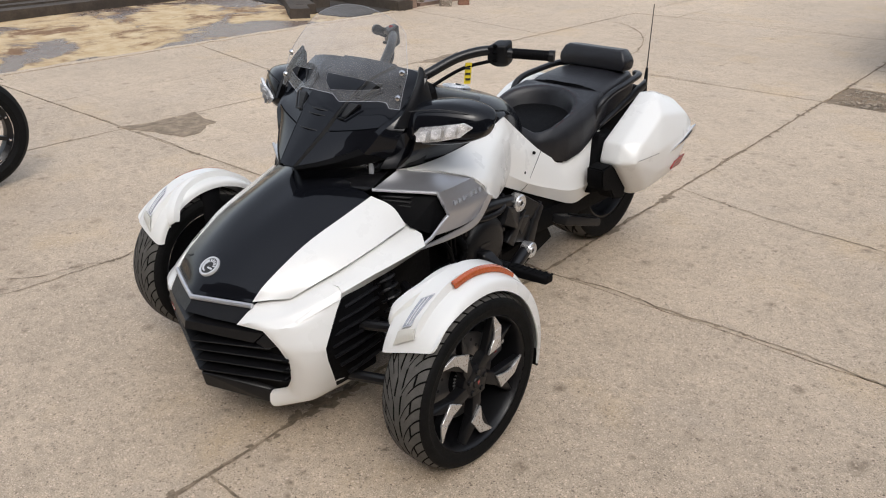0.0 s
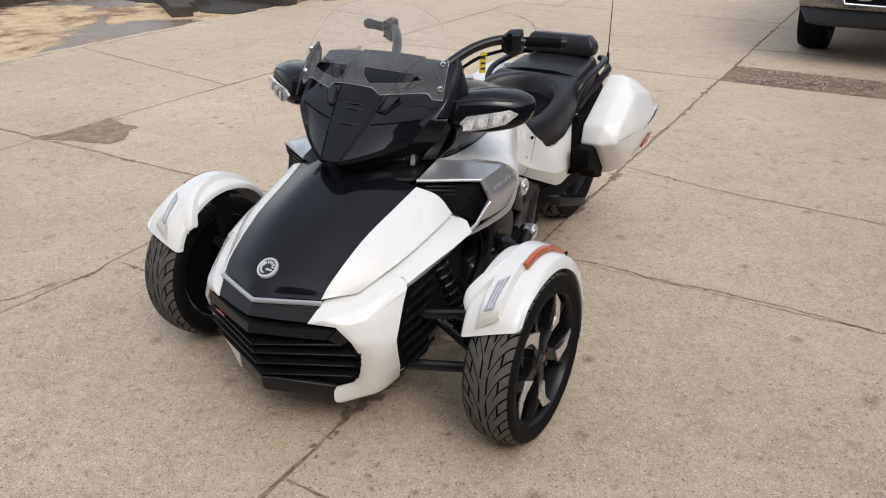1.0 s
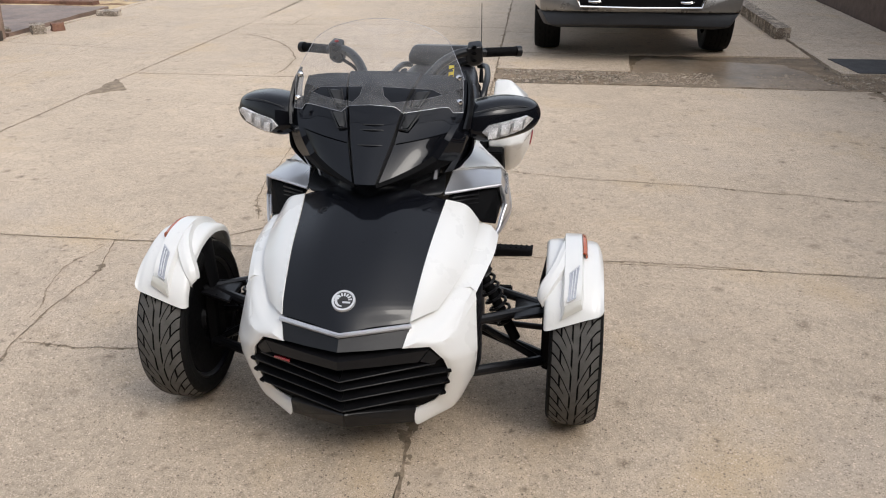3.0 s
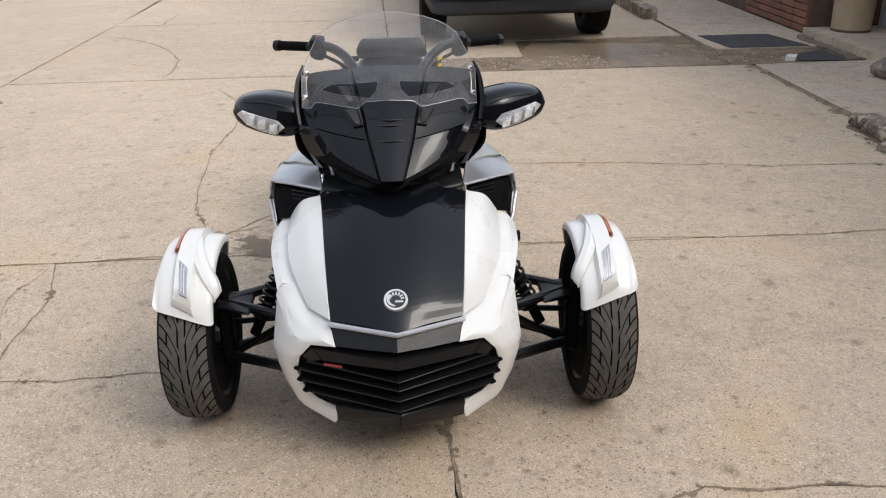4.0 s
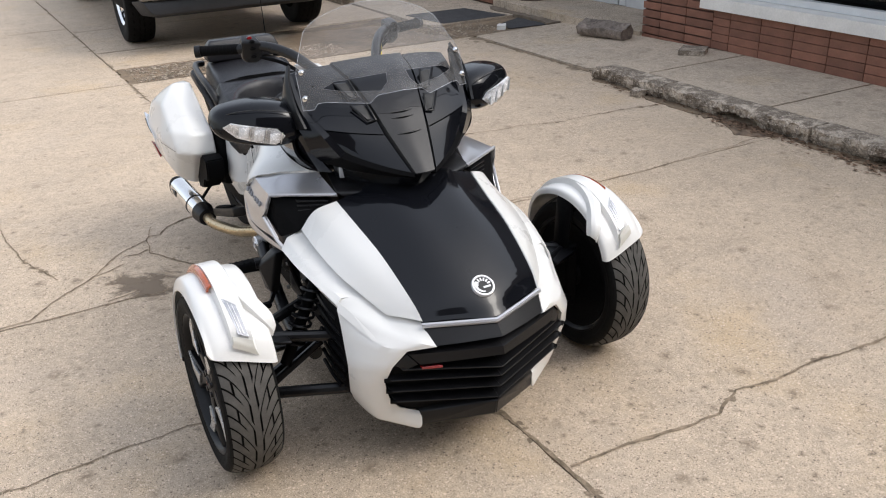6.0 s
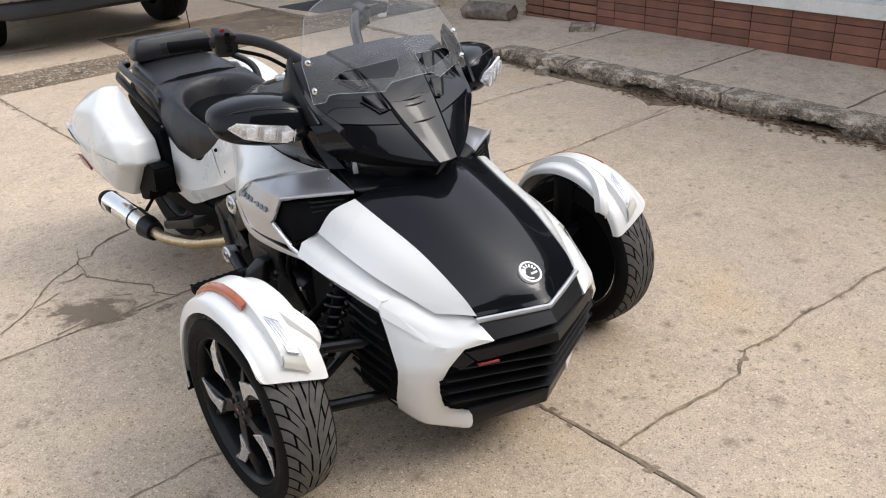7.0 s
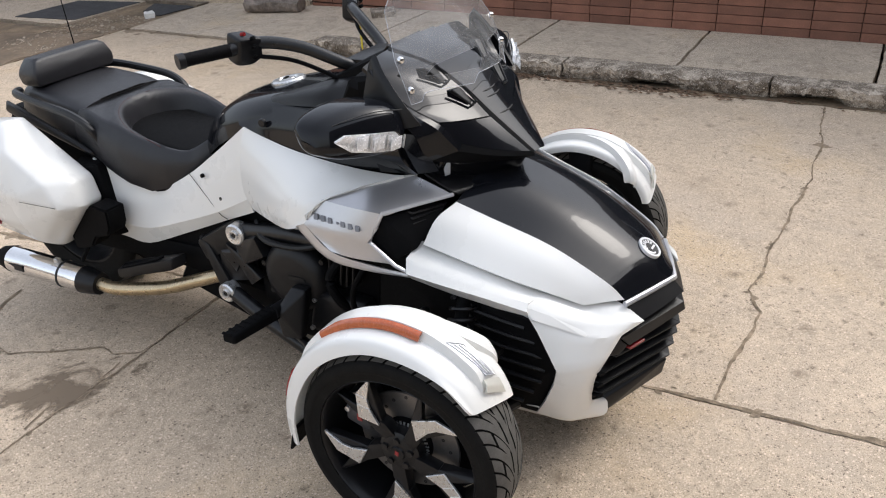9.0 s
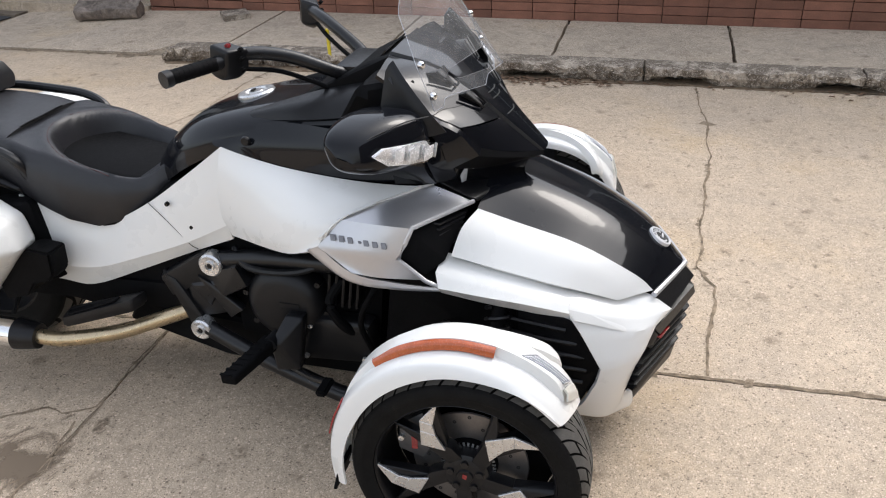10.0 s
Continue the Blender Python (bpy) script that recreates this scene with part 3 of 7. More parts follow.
    for a in BOTH:
        P("grille_corner", hull([(.232, -.296, .412), (.264, -.284, .380), (.240, -.300, .366), (.207, -.313, .381), (.24, -.25, .41), (.264, -.25, .37), (.21, -.26, .37)], .003, 1, a), SATIN, parent=grille)
    for k, (ze, zc, w, ye, yc) in enumerate(((.368, .345, .250, -.296, -.390), (.333, .315, .281, -.276, -.386), (.294, .278, .276, -.272, -.380), (.255, .238, .264, -.268, -.372))):
        P("grille_slat", join(*[hull([(a * w, ye, ze - .002), (a * w, -.235, ze + .010), (a * w, ye, ze + .002), (a * w, -.235, ze + .014),
                                      (0, yc, zc - .002), (0, -.33, zc + .012), (0, yc, zc + .002), (0, -.33, zc + .016)], .001, 1)
                                for a in BOTH]), SATIN, parent=grille)
        for a in BOTH:
            if k:
                P("slat_tab", hull([(w - .004, ye - .004, ze - .005), (w + .012, ye + .006, ze - .004), (w - .004, ye - .004, ze + .004), (w + .012, ye + .006, ze + .003), (w, ye + .03, ze - .003), (w, ye + .03, ze + .005)], .001, 1, a), MATTE, parent=grille)
    P("grille_lip", join(*[hull([(a * .187, -.262, .192), (a * .189, -.256, .143), (0, -.366, .225), (0, -.356, .174), (a * .18, -.22, .21), (0, -.30, .22), (0, -.24, .150), (a * .186, -.22, .146)],
                                .003, 1) for a in BOTH]), SATIN, "black lower grille lip")
    P("grille_mark", hull([(-.203, -.318, .374), (-.152, -.338, .374), (-.203, -.318, .366), (-.152, -.338, .366), (-.203, -.300, .370), (-.152, -.320, .370)], .001, 1), RED, "small red marker")


def air_scoop(s):
    # silver shell of the side intake
    scoop = P("air_scoop", sheet([
        [(.216, .150, .706), (.300, .205, .712), (.384, .258, .706), (.398, .290, .632), (.385, .235, .575)],
        [(.232, .235, .745), (.305, .320, .732), (.380, .350, .706), (.404, .385, .640), (.404, .335, .580)],
        [(.236, .250, .750), (.310, .350, .731), (.371, .440, .707), (.396, .486, .643), (.412, .400, .590)]],
        6, .008, (1, 0, .6), s, sharp_u=True), SILVER, "brushed silver side intake shell", smooth=25)
    P("scoop_mouth", hull([(.225, .160, .690), (.375, .262, .692), (.385, .290, .630), (.372, .235, .580), (.330, .195, .600),
                           (.24, .30, .69), (.36, .36, .68), (.37, .36, .60), (.30, .30, .60)], .002, 1, s), MATTE, "dark intake opening", parent=scoop)
    for k in range(6):
        t = k / 5
        P("scoop_slat", hull([(.240 + .016 * t, .163 + .008 * t, .690 - .058 * t), (.318, .209, .690 - .072 * t), (.240 + .016 * t, .165 + .008 * t, .685 - .058 * t), (.318, .211, .685 - .072 * t),
                              (.250, .200, .694 - .058 * t), (.318, .235, .694 - .072 * t), (.250, .200, .689 - .058 * t), (.318, .235, .689 - .072 * t)], .001, 1, s), FRAME, parent=scoop)
    P("scoop_rim", tube([(s * .218, .150, .708), (s * .384, .256, .708), (s * .400, .288, .632), (s * .384, .230, .572), (s * .368, .190, .545)], .0055, 2, 8, True), STRIP, parent=scoop)
    # maker's lettering as plain bars
    for k in range(7):
        w, h = (.007, .0035) if k == 3 else (.0120, .0115)
        y0 = .449 - k * .0215 + (.004 if k > 3 else 0) - (.002 if k == 3 else 0)
        x0 = .3985 + .0048 * k / 6
        for grow, lift, mat, name in ((0, .0004, GHOST, "name_bar"),):
            P(name, hull([(x0 + x + lift, y0 + dy * (w + grow) / 2 - .004 * (dz < 0), .669 - .0012 * k + dz * (h + grow) / 2) for x, dy, dz in
                          ((.0, -1, -1), (.0, 1, -1), (-.0072, -1, 1), (-.0072, 1, 1), (-.006, -1, -1), (-.006, 1, -1), (-.0125, -1, 1), (-.0125, 1, 1))], .0006, 1, s), mat, parent=scoop)
    # white lip under the shell
    P("scoop_lip", sheet([
        [(.396, .486, .643), (.412, .400, .590), (.395, .300, .565), (.366, .190, .545)],
        [(.388, .520, .625), (.412, .415, .568), (.398, .310, .548), (.368, .188, .538)],
        [(.350, .520, .600), (.380, .415, .556), (.375, .310, .540), (.360, .195, .535)]], 4, .006, (1, 0, -.5), s), SILVER, "silver lip below the intake")


def flank(s):
    # white side cowl ahead of the knee
    P("side_cowl", sheet([
        [(.234, .247, .752), (.255, .300, .752), (.262, .430, .757), (.240, .600, .764), (.215, .720, .775), (.205, .812, .795)],
        [(.238, .250, .750), (.310, .352, .731), (.345, .460, .725), (.300, .600, .725), (.255, .720, .730), (.222, .820, .735)],
        [(.310, .352, .730), (.371, .442, .706), (.365, .520, .690), (.315, .640, .670), (.265, .740, .665), (.230, .825, .665)],
        [(.371, .441, .705), (.390, .475, .662), (.365, .560, .630), (.315, .660, .610), (.265, .750, .600), (.230, .822, .595)],
        [(.396, .486, .642), (.388, .522, .620), (.350, .590, .588), (.305, .670, .572), (.260, .750, .562), (.225, .805, .552)]],
        4, .008, (1, .1, .3), s), WHITE, "pearl white side cowl", smooth=30)
    # white seat-side panel with its fold
    P("seat_panel", sheet([
        [(.205, .812, .794), (.198, .930, .705), (.190, 1.080, .600), (.186, 1.225, .532), (.200, 1.350, .560), (.205, 1.470, .605)],
        [(.226, .815, .690), (.215, .950, .610), (.208, 1.085, .530), (.206, 1.215, .475), (.215, 1.350, .480), (.210, 1.480, .520)],
        [(.232, .812, .585), (.226, .950, .515), (.222, 1.100, .455), (.224, 1.250, .405), (.222, 1.380, .400), (.205, 1.490, .430)],
        [(.222, .806, .540), (.205, .945, .478), (.205, 1.120, .402), (.205, 1.292, .333), (.205, 1.400, .338), (.195, 1.530, .335)]],
        4, .008, (1, 0, .2), s, sharp_v=True), WHITE, "pearl white panel below the seat", smooth=14)
    for y, z in ((.993, .622), (.926, .562)):
        P("panel_screw", moved(lathe([(.001, .004), (.006, .003), (.0065, -.004)], 12), Matrix.Translation((s * (.2135 if y > .95 else .2205), y, z)) @ Matrix.Diagonal((s, 1, 1, 1))), MATTE)
    P("panel_seam", tube([(s * .196, 1.066, .615), (s * .2165, .990, .560), (s * .2235, .940, .512), (s * .210, .925, .490)], .0011, 4, 5), INK)
    # gloss black shoulder between tank and cowl
    P("shoulder_panel", sheet([
        [(.300, .260, .870), (.270, .420, .880), (.205, .600, .872), (.172, .740, .850), (.165, .850, .812)],
        [(.292, .245, .810), (.290, .400, .820), (.235, .600, .820), (.200, .740, .815), (.190, .840, .795)],
        [(.240, .235, .756), (.260, .420, .758), (.238, .600, .766), (.213, .730, .778), (.200, .815, .790)]],
        4, .008, (1, 0, .4), s), BLACK, "gloss black shoulder panel")
    P("shoulder_bolt", moved(lathe([(.001, .004), (.010, .004), (.012, .001), (.013, -.004)], 16), Matrix.Translation((s * .212, .735, .818)) @ Matrix.Diagonal((s, 1, 1, 1))), SATIN)


def upper_fairing():
    # broad centre blade between the two ridges
    P("fairing_centre", sheet([
        [(-.030, .008, .776), (0, .005, .776), (.030, .008, .776)],
        [(-.060, .108, .872), (0, .104, .874), (.060, .108, .872)],
        [(-.078, .180, .942), (0, .176, .944), (.078, .180, .942)],
        [(-.098, .262, 1.000), (0, .259, 1.002), (.098, .262, 1.000)],
        [(-.115, .370, 1.034), (0, .368, 1.037), (.115, .370, 1.034)]], 5, .010, (0, -1, .6)), BLACK, "gloss black centre blade of the fairing")
    for x0 in BOTH:
        P("fairing_ridge", sheet([[(.0305, .0085, .7755), (.0605, .1085, .8715), (.0785, .1805, .9415), (.0985, .2625, .9995), (.1155, .3705, 1.0335)],
                                  [(.036, .026, .770), (.067, .126, .864), (.085, .197, .933), (.106, .280, .991), (.122, .376, 1.024)],
                                  [(.041, .019, .777), (.072, .117, .869), (.090, .188, .938), (.111, .270, .997), (.126, .370, 1.028)]], 3, .004, (.3, -1, .5), x0, sharp_u=False, sharp_v=True), INK, "dark recess beside the centre blade")
    for z, y in ((.868, .098), (.905, .135), (.918, .148)):
        P("fairing_seam", tube([(-.062, y + .012, z - .003), (0, y - .004, z + .002), (.062, y + .012, z - .003)], .0018, 4, 5), INK)
    P("fairing_core", hull([(-.22, .19, .84), (.22, .19, .84), (0, .06, .78), (0, .24, .76), (-.2, .30, .76), (.2, .30, .76),
                            (-.225, .30, 1.0), (.225, .30, 1.0), (-.24, .42, .98), (.24, .42, .98), (-.2, .50, .86), (.2, .50, .86), (-.1, .36, 1.012), (.1, .36, 1.012)], .01, 1),
      MATTE, "black fairing inner structure")
    for s in BOTH:
        P("fairing_side", sheet([
            [(.072, .116, .870), (.120, .134, .876), (.172, .154, .884), (.224, .178, .894)],
            [(.086, .184, .938), (.140, .202, .937), (.196, .222, .935), (.246, .246, .933)],
            [(.107, .268, .997), (.160, .282, .997), (.214, .298, .993), (.256, .316, .988)],
            [(.122, .370, 1.028), (.172, .366, 1.028), (.220, .362, 1.024), (.254, .362, 1.018)]],
            5, .010, (.5, -1, .5), s), BLACK, "gloss black upper fairing panel")
        P("fairing_cheek_plate", sheet([
            [(.040, .018, .778), (.090, .054, .792), (.140, .096, .810), (.184, .138, .830)],
            [(.056, .065, .822), (.108, .096, .834), (.158, .128, .847), (.205, .160, .862)],
            [(.071, .113, .867), (.120, .131, .873), (.172, .151, .881), (.222, .175, .891)]],
            4, .010, (.5, -1, .5), s), BLACK, "gloss black lower fairing panel", smooth=20)
        # raised frame running from the windshield's foot round the lower panel to the beak
        P("fairing_frame", sheet([
            [(.256, .318, 1.026), (.268, .312, 1.026), (.284, .324, 1.022)],
            [(.256, .290, .985), (.270, .276, .978), (.290, .284, .965)],
            [(.246, .248, .933), (.262, .238, .926), (.288, .252, .915)],
            [(.224, .180, .892), (.240, .178, .884), (.276, .214, .868)],
            [(.205, .160, .862), (.222, .158, .852), (.262, .204, .826)],
            [(.184, .138, .830), (.199, .140, .818), (.240, .192, .800)]],
            3, .008, (.5, -1, .1), s, sharp_u=True), BLACK, "gloss black fairing frame", smooth=26)
        P("fairing_lip", sheet([
            [(.184, .138, .831), (.200, .142, .817), (.236, .196, .796)],
            [(.138, .095, .809), (.148, .094, .796), (.172, .134, .776)],
            [(.088, .053, .791), (.094, .050, .779), (.104, .084, .764)],
            [(.034, .012, .776), (.034, .008, .766), (.034, .038, .754)]],
            3, .006, (.5, -1, -.3), s, sharp_u=True), MATTE, "dark underside of the beak", smooth=26)
        # black side panel carrying the windshield's edge
        P("windshield_mount", sheet([
            [(.276, .198, .900), (.284, .235, .950), (.281, .285, 1.016), (.264, .318, 1.056)],
            [(.290, .250, .890), (.296, .265, .940), (.289, .300, 1.004), (.270, .326, 1.048)],
            [(.286, .345, .890), (.290, .350, .925), (.284, .345, .965), (.268, .336, 1.032)]], 4, .008, (1, -.2, .1), s, sharp_u=False), SATIN, "black windshield side mount", smooth=30)
        # cooling vents beside the ridges
        for dx, dy, dz in ((0, 0, 0), (.022, .062, .055)):
            vent = P("fairing_vent", hull([(x + dx, y + dy, z + dz) for x, y, z in ((.084, .155, .905), (.106, .152, .909), (.134, .186, .945), (.096, .184, .945), (.09, .20, .91), (.13, .22, .94))], .002, 1, s), INK, "dark air vent")
            P("vent_frame", tube([(s * (x + dx), y + dy, z + dz) for x, y, z in ((.094, .182, .950), (.080, .146, .906), (.108, .148, .905), (.139, .186, .948))], .0030, 3, 6, True), SATIN, parent=vent)
        # cheek running back below the pod
        P("fairing_cheek", sheet([
            [(.268, .204, .872), (.290, .245, .880), (.304, .335, .890)],
            [(.244, .196, .812), (.270, .240, .815), (.290, .330, .815)],
            [(.212, .190, .762), (.240, .240, .757), (.262, .330, .758)]], 3, .006, (1, -.5, 0), s), BLACK, "gloss black fairing cheek")
    # slim headlamp below the beak
    lamp = P("headlamp", hull([(0, .035, .762), (0, .070, .700), (.05, .05, .765), (-.05, .05, .765), (.200, .195, .790), (-.200, .195, .790), (.195, .212, .735), (-.195, .212, .735),
                               (.12, .15, .70), (-.12, .15, .70), (.2, .3, .77), (-.2, .3, .77), (.15, .3, .70), (-.15, .3, .70)], .006, 2), BLACK, "dark slim headlamp unit")
    for s in BOTH:
        P("headlamp_lens", sheet([[(.055, .060, .758), (.13, .122, .772), (.196, .182, .783)],
                                  [(.060, .074, .728), (.13, .135, .735), (.196, .197, .745)]], 4, .003, (.4, -1, 0), s), LAMPGLASS, "clear headlamp cover", parent=lamp)
        P("daytime_light", hull([(.186, .170, .778), (.194, .178, .780), (.178, .176, .742), (.190, .186, .740), (.19, .19, .76)], .001, 1, s), GREYLENS, "pale vertical light bar", parent=lamp)
        P("daytime_light", tube([(s * .10, .093, .765), (s * .15, .134, .773), (s * .178, .160, .777)], .0025, 3, 6), GREYLENS, parent=lamp)
        # cowl under the lamp to the hood
        P("under_cowl", hull([(0, .08, .715), (0, .16, .730), (.205, .14, .700), (.222, .150, .715), (.215, .235, .750), (.15, .25, .70), (.0, .25, .71), (.10, .10, .712)], .004, 1, s), SATIN)


def lamp_pod(s):
    rows = []
    for x, yf, yr, zb, zt in ((.270, .252, .380, .856, .948), (.286, .238, .388, .850, .957), (.330, .233, .402, .843, .967), (.390, .257, .415, .848, .970),
                              (.450, .296, .415, .861, .960), (.482, .326, .403, .878, .945), (.495, .350, .380, .897, .926), (.4985, .360, .368, .908, .916)):
        row = []
        for k in range(21):
            a = 2 * math.pi * k / 20 + .16
            c, d = math.cos(a), math.sin(a)
            u, v = math.copysign(abs(c) ** .62, c), math.copysign(abs(d) ** .70, d)
            row.append((x, (yf + yr) / 2 + u * (yr - yf) / 2 + .012 * v, (zb + zt) / 2 + v * (zt - zb) / 2))
        row[-1] = row[0]
        rows.append(row)
    pod = P("lamp_pod", sheet(rows, 3, 0, (0, 0, 1), s), BLACK, "gloss black lamp pod", smooth=50)
    for o in [pod]:
        bm = bmesh.new()
        bm.from_mesh(o.data)
        bmesh.ops.recalc_face_normals(bm, faces=bm.faces)
        bm.to_mesh(o.data)
        bm.free()
    P("pod_seam", tube([(s * x, y, z) for x, y, z in ((.300, .232, .944), (.380, .262, .957), (.440, .300, .951), (.478, .345, .932))], .0014, 5, 5), INK, parent=pod)
    P("pod_lamp", sheet([[(.326, .222, .884), (.346, .226, .905), (.402, .250, .915), (.462, .284, .925), (.478, .303, .912)],
                         [(.326, .222, .884), (.350, .226, .884), (.402, .248, .893), (.455, .282, .904), (.478, .303, .912)],
                         [(.326, .222, .884), (.354, .227, .862), (.402, .248, .871), (.448, .282, .883), (.478, .303, .912)]],
                        4, .008, (.4, -1, 0), s, sharp_u=True), LENS, "bright silver lamp with three reflectors", parent=pod)
    for k in range(3):
        c = Vector((s * (.357 + .037 * k), .2195 + .0215 * k, .883 + .0090 * k))
        m = Matrix.Translation(c) @ Matrix.Rotation(radians(s * 30), 4, "Z")
        P("lamp_reflector", moved(hull([(-.017, -.003, -.017), (.012, -.003, -.013), (.018, -.003, .017), (-.012, -.003, .014), (.004, .012, 0), (-.012, .008, .0)], .0015, 2), m), LENS, parent=pod)
        P("lamp_divider", moved(box((.0195, -.003, .001), (.002, .008, .032), .0008, (0, 14, 0)), m), STEEL, parent=pod)
    P("lamp_cover", sheet([[(.325, .217, .884), (.346, .220, .907), (.402, .243, .918), (.478, .298, .914)],
                           [(.325, .217, .884), (.354, .221, .860), (.402, .241, .869), (.478, .298, .912)]], 4, .002, (.4, -1, 0), s, sharp_u=True), LAMPGLASS, "clear lamp cover", parent=pod)
    P("pod_arm", hull([(.23, .27, .93), (.30, .28, .93), (.23, .27, .84), (.30, .28, .86), (.23, .42, .93), (.29, .40, .93), (.23, .42, .84), (.29, .40, .86)], .01, 2, s), SATIN)


def windshield():
    top, low = 1.208, .944

    def half_width(z):
        f = (z - low) / (top - low)
        return .265 - .004 * f - .150 * max(0, f - .36) ** 1.15

    def at(x, z):
        f = (z - low) / (top - low)
        u = min(1.0, abs(x) / half_width(z))
        foot = .092 + .135 * u ** 1.05
        head = .318 + .040 * u * u
        return (x, foot + (head - foot) * f - .045 * f * (1 - f), z)

    steps = ((0, .986), (.068, .977), (.077, .972), (.095, .957), (.205, .964), (.226, .962), (.238, .946), (.2661, .944))

    def bottom(x):
        for (a, p), (c, q) in zip(steps, steps[1:]):
            if a <= abs(x) <= c:
                return p + (q - p) * (abs(x) - a) / (c - a)
        return steps[-1][1]
    hole = ((.030, 1.031), (.172, 1.016), (.206, .999), (.150, .990), (.058, .987), (.036, 1.008))

    def inside(x, z):
        x = abs(x)
        odd = False
        for (a, p), (c, q) in zip(hole, hole[1:] + hole[:1]):
            if (p > z) != (q > z) and x < a + (c - a) * (z - p) / (q - p):
                odd = not odd
        return odd

    def nearest(x, z):
        s, p, best = (1 if x > 0 else -1), Vector((abs(x), z)), None
        for a, c in zip(hole, hole[1:] + hole[:1]):
            a, d = Vector(a), Vector(c) - Vector(a)
            q = a + d * min(1, max(0, (p - a).dot(d) / d.length_squared))
            if best is None or (q - p).length < (best - p).length:
                best = q
        return best.x * s, best.y

    nx, nz = 150, 56
    grid = []
    for i in range(nz + 1):
        row = []
        for j in range(nx + 1):
            u = -1 + 2 * j / nx
            x0 = u * .266
            lo, hi = bottom(x0), top - .046 * abs(u) ** 2.2 - .020 * abs(u) ** 14
            z = lo + (hi - lo) * i / nz
            row.append((u * half_width(z), z))
        grid.append(row)
    cut = {(i, j) for i in range(nz) for j in range(nx) if inside(*[(grid[i][j][k] + grid[i + 1][j + 1][k]) / 2 for k in (0, 1)])}
    rim = {}
    for i in range(nz + 1):
        for j in range(nx + 1):
            near = [(a, c) in cut for a in (i - 1, i) for c in (j - 1, j)]
            if any(near) and not all(near):
                rim[(i, j)] = nearest(*grid[i][j])
    bm = bmesh.new()
    V = {(i, j): bm.verts.new(at(*rim.get((i, j), grid[i][j]))) for i in range(nz + 1) for j in range(nx + 1)}
    for i in range(nz):
        for j in range(nx):
            if (i, j) not in cut:
                bm.faces.new([V[i, j], V[i, j + 1], V[i + 1, j + 1], V[i + 1, j]])
    bmesh.ops.delete(bm, geom=[v for v in bm.verts if not v.link_faces], context="VERTS")
    bmesh.ops.recalc_face_normals(bm, faces=bm.faces)
    shield = P("windshield", bm, SHIELD, "clear short touring windshield with two vent openings", smooth=60)
    P("windshield_edge", tube([at(*p) for p in grid[0]], .0008, 1, 6), GREYLENS, parent=shield)
    P("windshield_edge", tube([at(*p) for p in grid[-1]], .0006, 1, 6), GREYLENS, parent=shield)
    for s in BOTH:
        P("opening_edge", tube([at(s * x, z) for x, z in hole + hole[:1]], .0004, 6, 5, True), GHOST, parent=shield)
        P("windshield_edge", tube([at(*r[0 if s < 0 else -1]) for r in grid], .0007, 1, 6), GREYLENS, parent=shield)
        for c in ((.256, .236, .975), (.250, .278, 1.043)):
            P("windshield_screw", moved(lathe([(.001, .005), (.006, .0042), (.0085, .001), (.009, -.006)], 14, "y"),
                                        Matrix.Translation((s * c[0], at(c[0], c[2])[1] - .004, c[2])) @ Matrix.Rotation(radians(s * 32), 4, "Z") @ Matrix.Diagonal((1, -1, 1, 1))), CHROME, parent=shield)


def tank():
    rows = []
    for y, w, zt, zb in ((.42, .205, .955, .84), (.52, .200, .935, .83), (.64, .195, .905, .82), (.80, .188, .872, .78), (.93, .168, .832, .72), (1.02, .135, .772, .66), (1.085, .085, .700, .62)):
        half = [(w, y, zb), (w * .97, y, zb + (zt - zb) * .45), (w * .72, y, zb + (zt - zb) * .84), (w * .36, y, zt - .004), (0, y, zt)]
        rows.append([(-p[0], p[1], p[2]) for p in half[:-1]] + [half[-1]] + half[-2::-1])
    body = P("tank", sheet(rows, 4, .01, (0, 0, 1)), BLACK, "gloss black tank cover")
    m = Matrix.Translation((0, .795, .874)) @ Matrix.Rotation(radians(-10), 4, "X")
    P("filler_cap", moved(lathe([(.001, .006), (.020, .006), (.022, .003), (.030, .003), (.032, .007), (.048, .006), (.052, .001), (.052, -.01)], 32, "z"), m), STEEL, "round silver filler cap", parent=body)
    P("cap_latch", moved(box((0, .008, .008), (.022, .012, .004), .002), m), SATIN, parent=body)
    for s in BOTH:
        P("tank_wing", sheet([[(.100, .44, .962), (.115, .60, .918), (.130, .745, .872)], [(.165, .43, .940), (.168, .60, .905), (.150, .745, .868)],
                              [(.205, .42, .900), (.198, .56, .880), (.165, .72, .858)]], 3, .008, (.4, 0, 1), s), SATIN, parent=body)
    P("console", hull([(-.12, .40, .97), (.12, .40, .97), (-.11, .62, .905), (.11, .62, .905), (-.12, .36, 1.03), (.12, .36, 1.03), (-.10, .44, 1.0), (.10, .44, 1.0), (-.12, .42, .9), (.12, .42, .9)], .01, 2), MATTE,
      "matte black instrument console")
    P("instrument_screen", plate([(-.085, .432, .985), (.085, .432, .985), (.085, .395, 1.028), (-.085, .395, 1.028)], .004, (0, 1, .6), .001), BLACK)


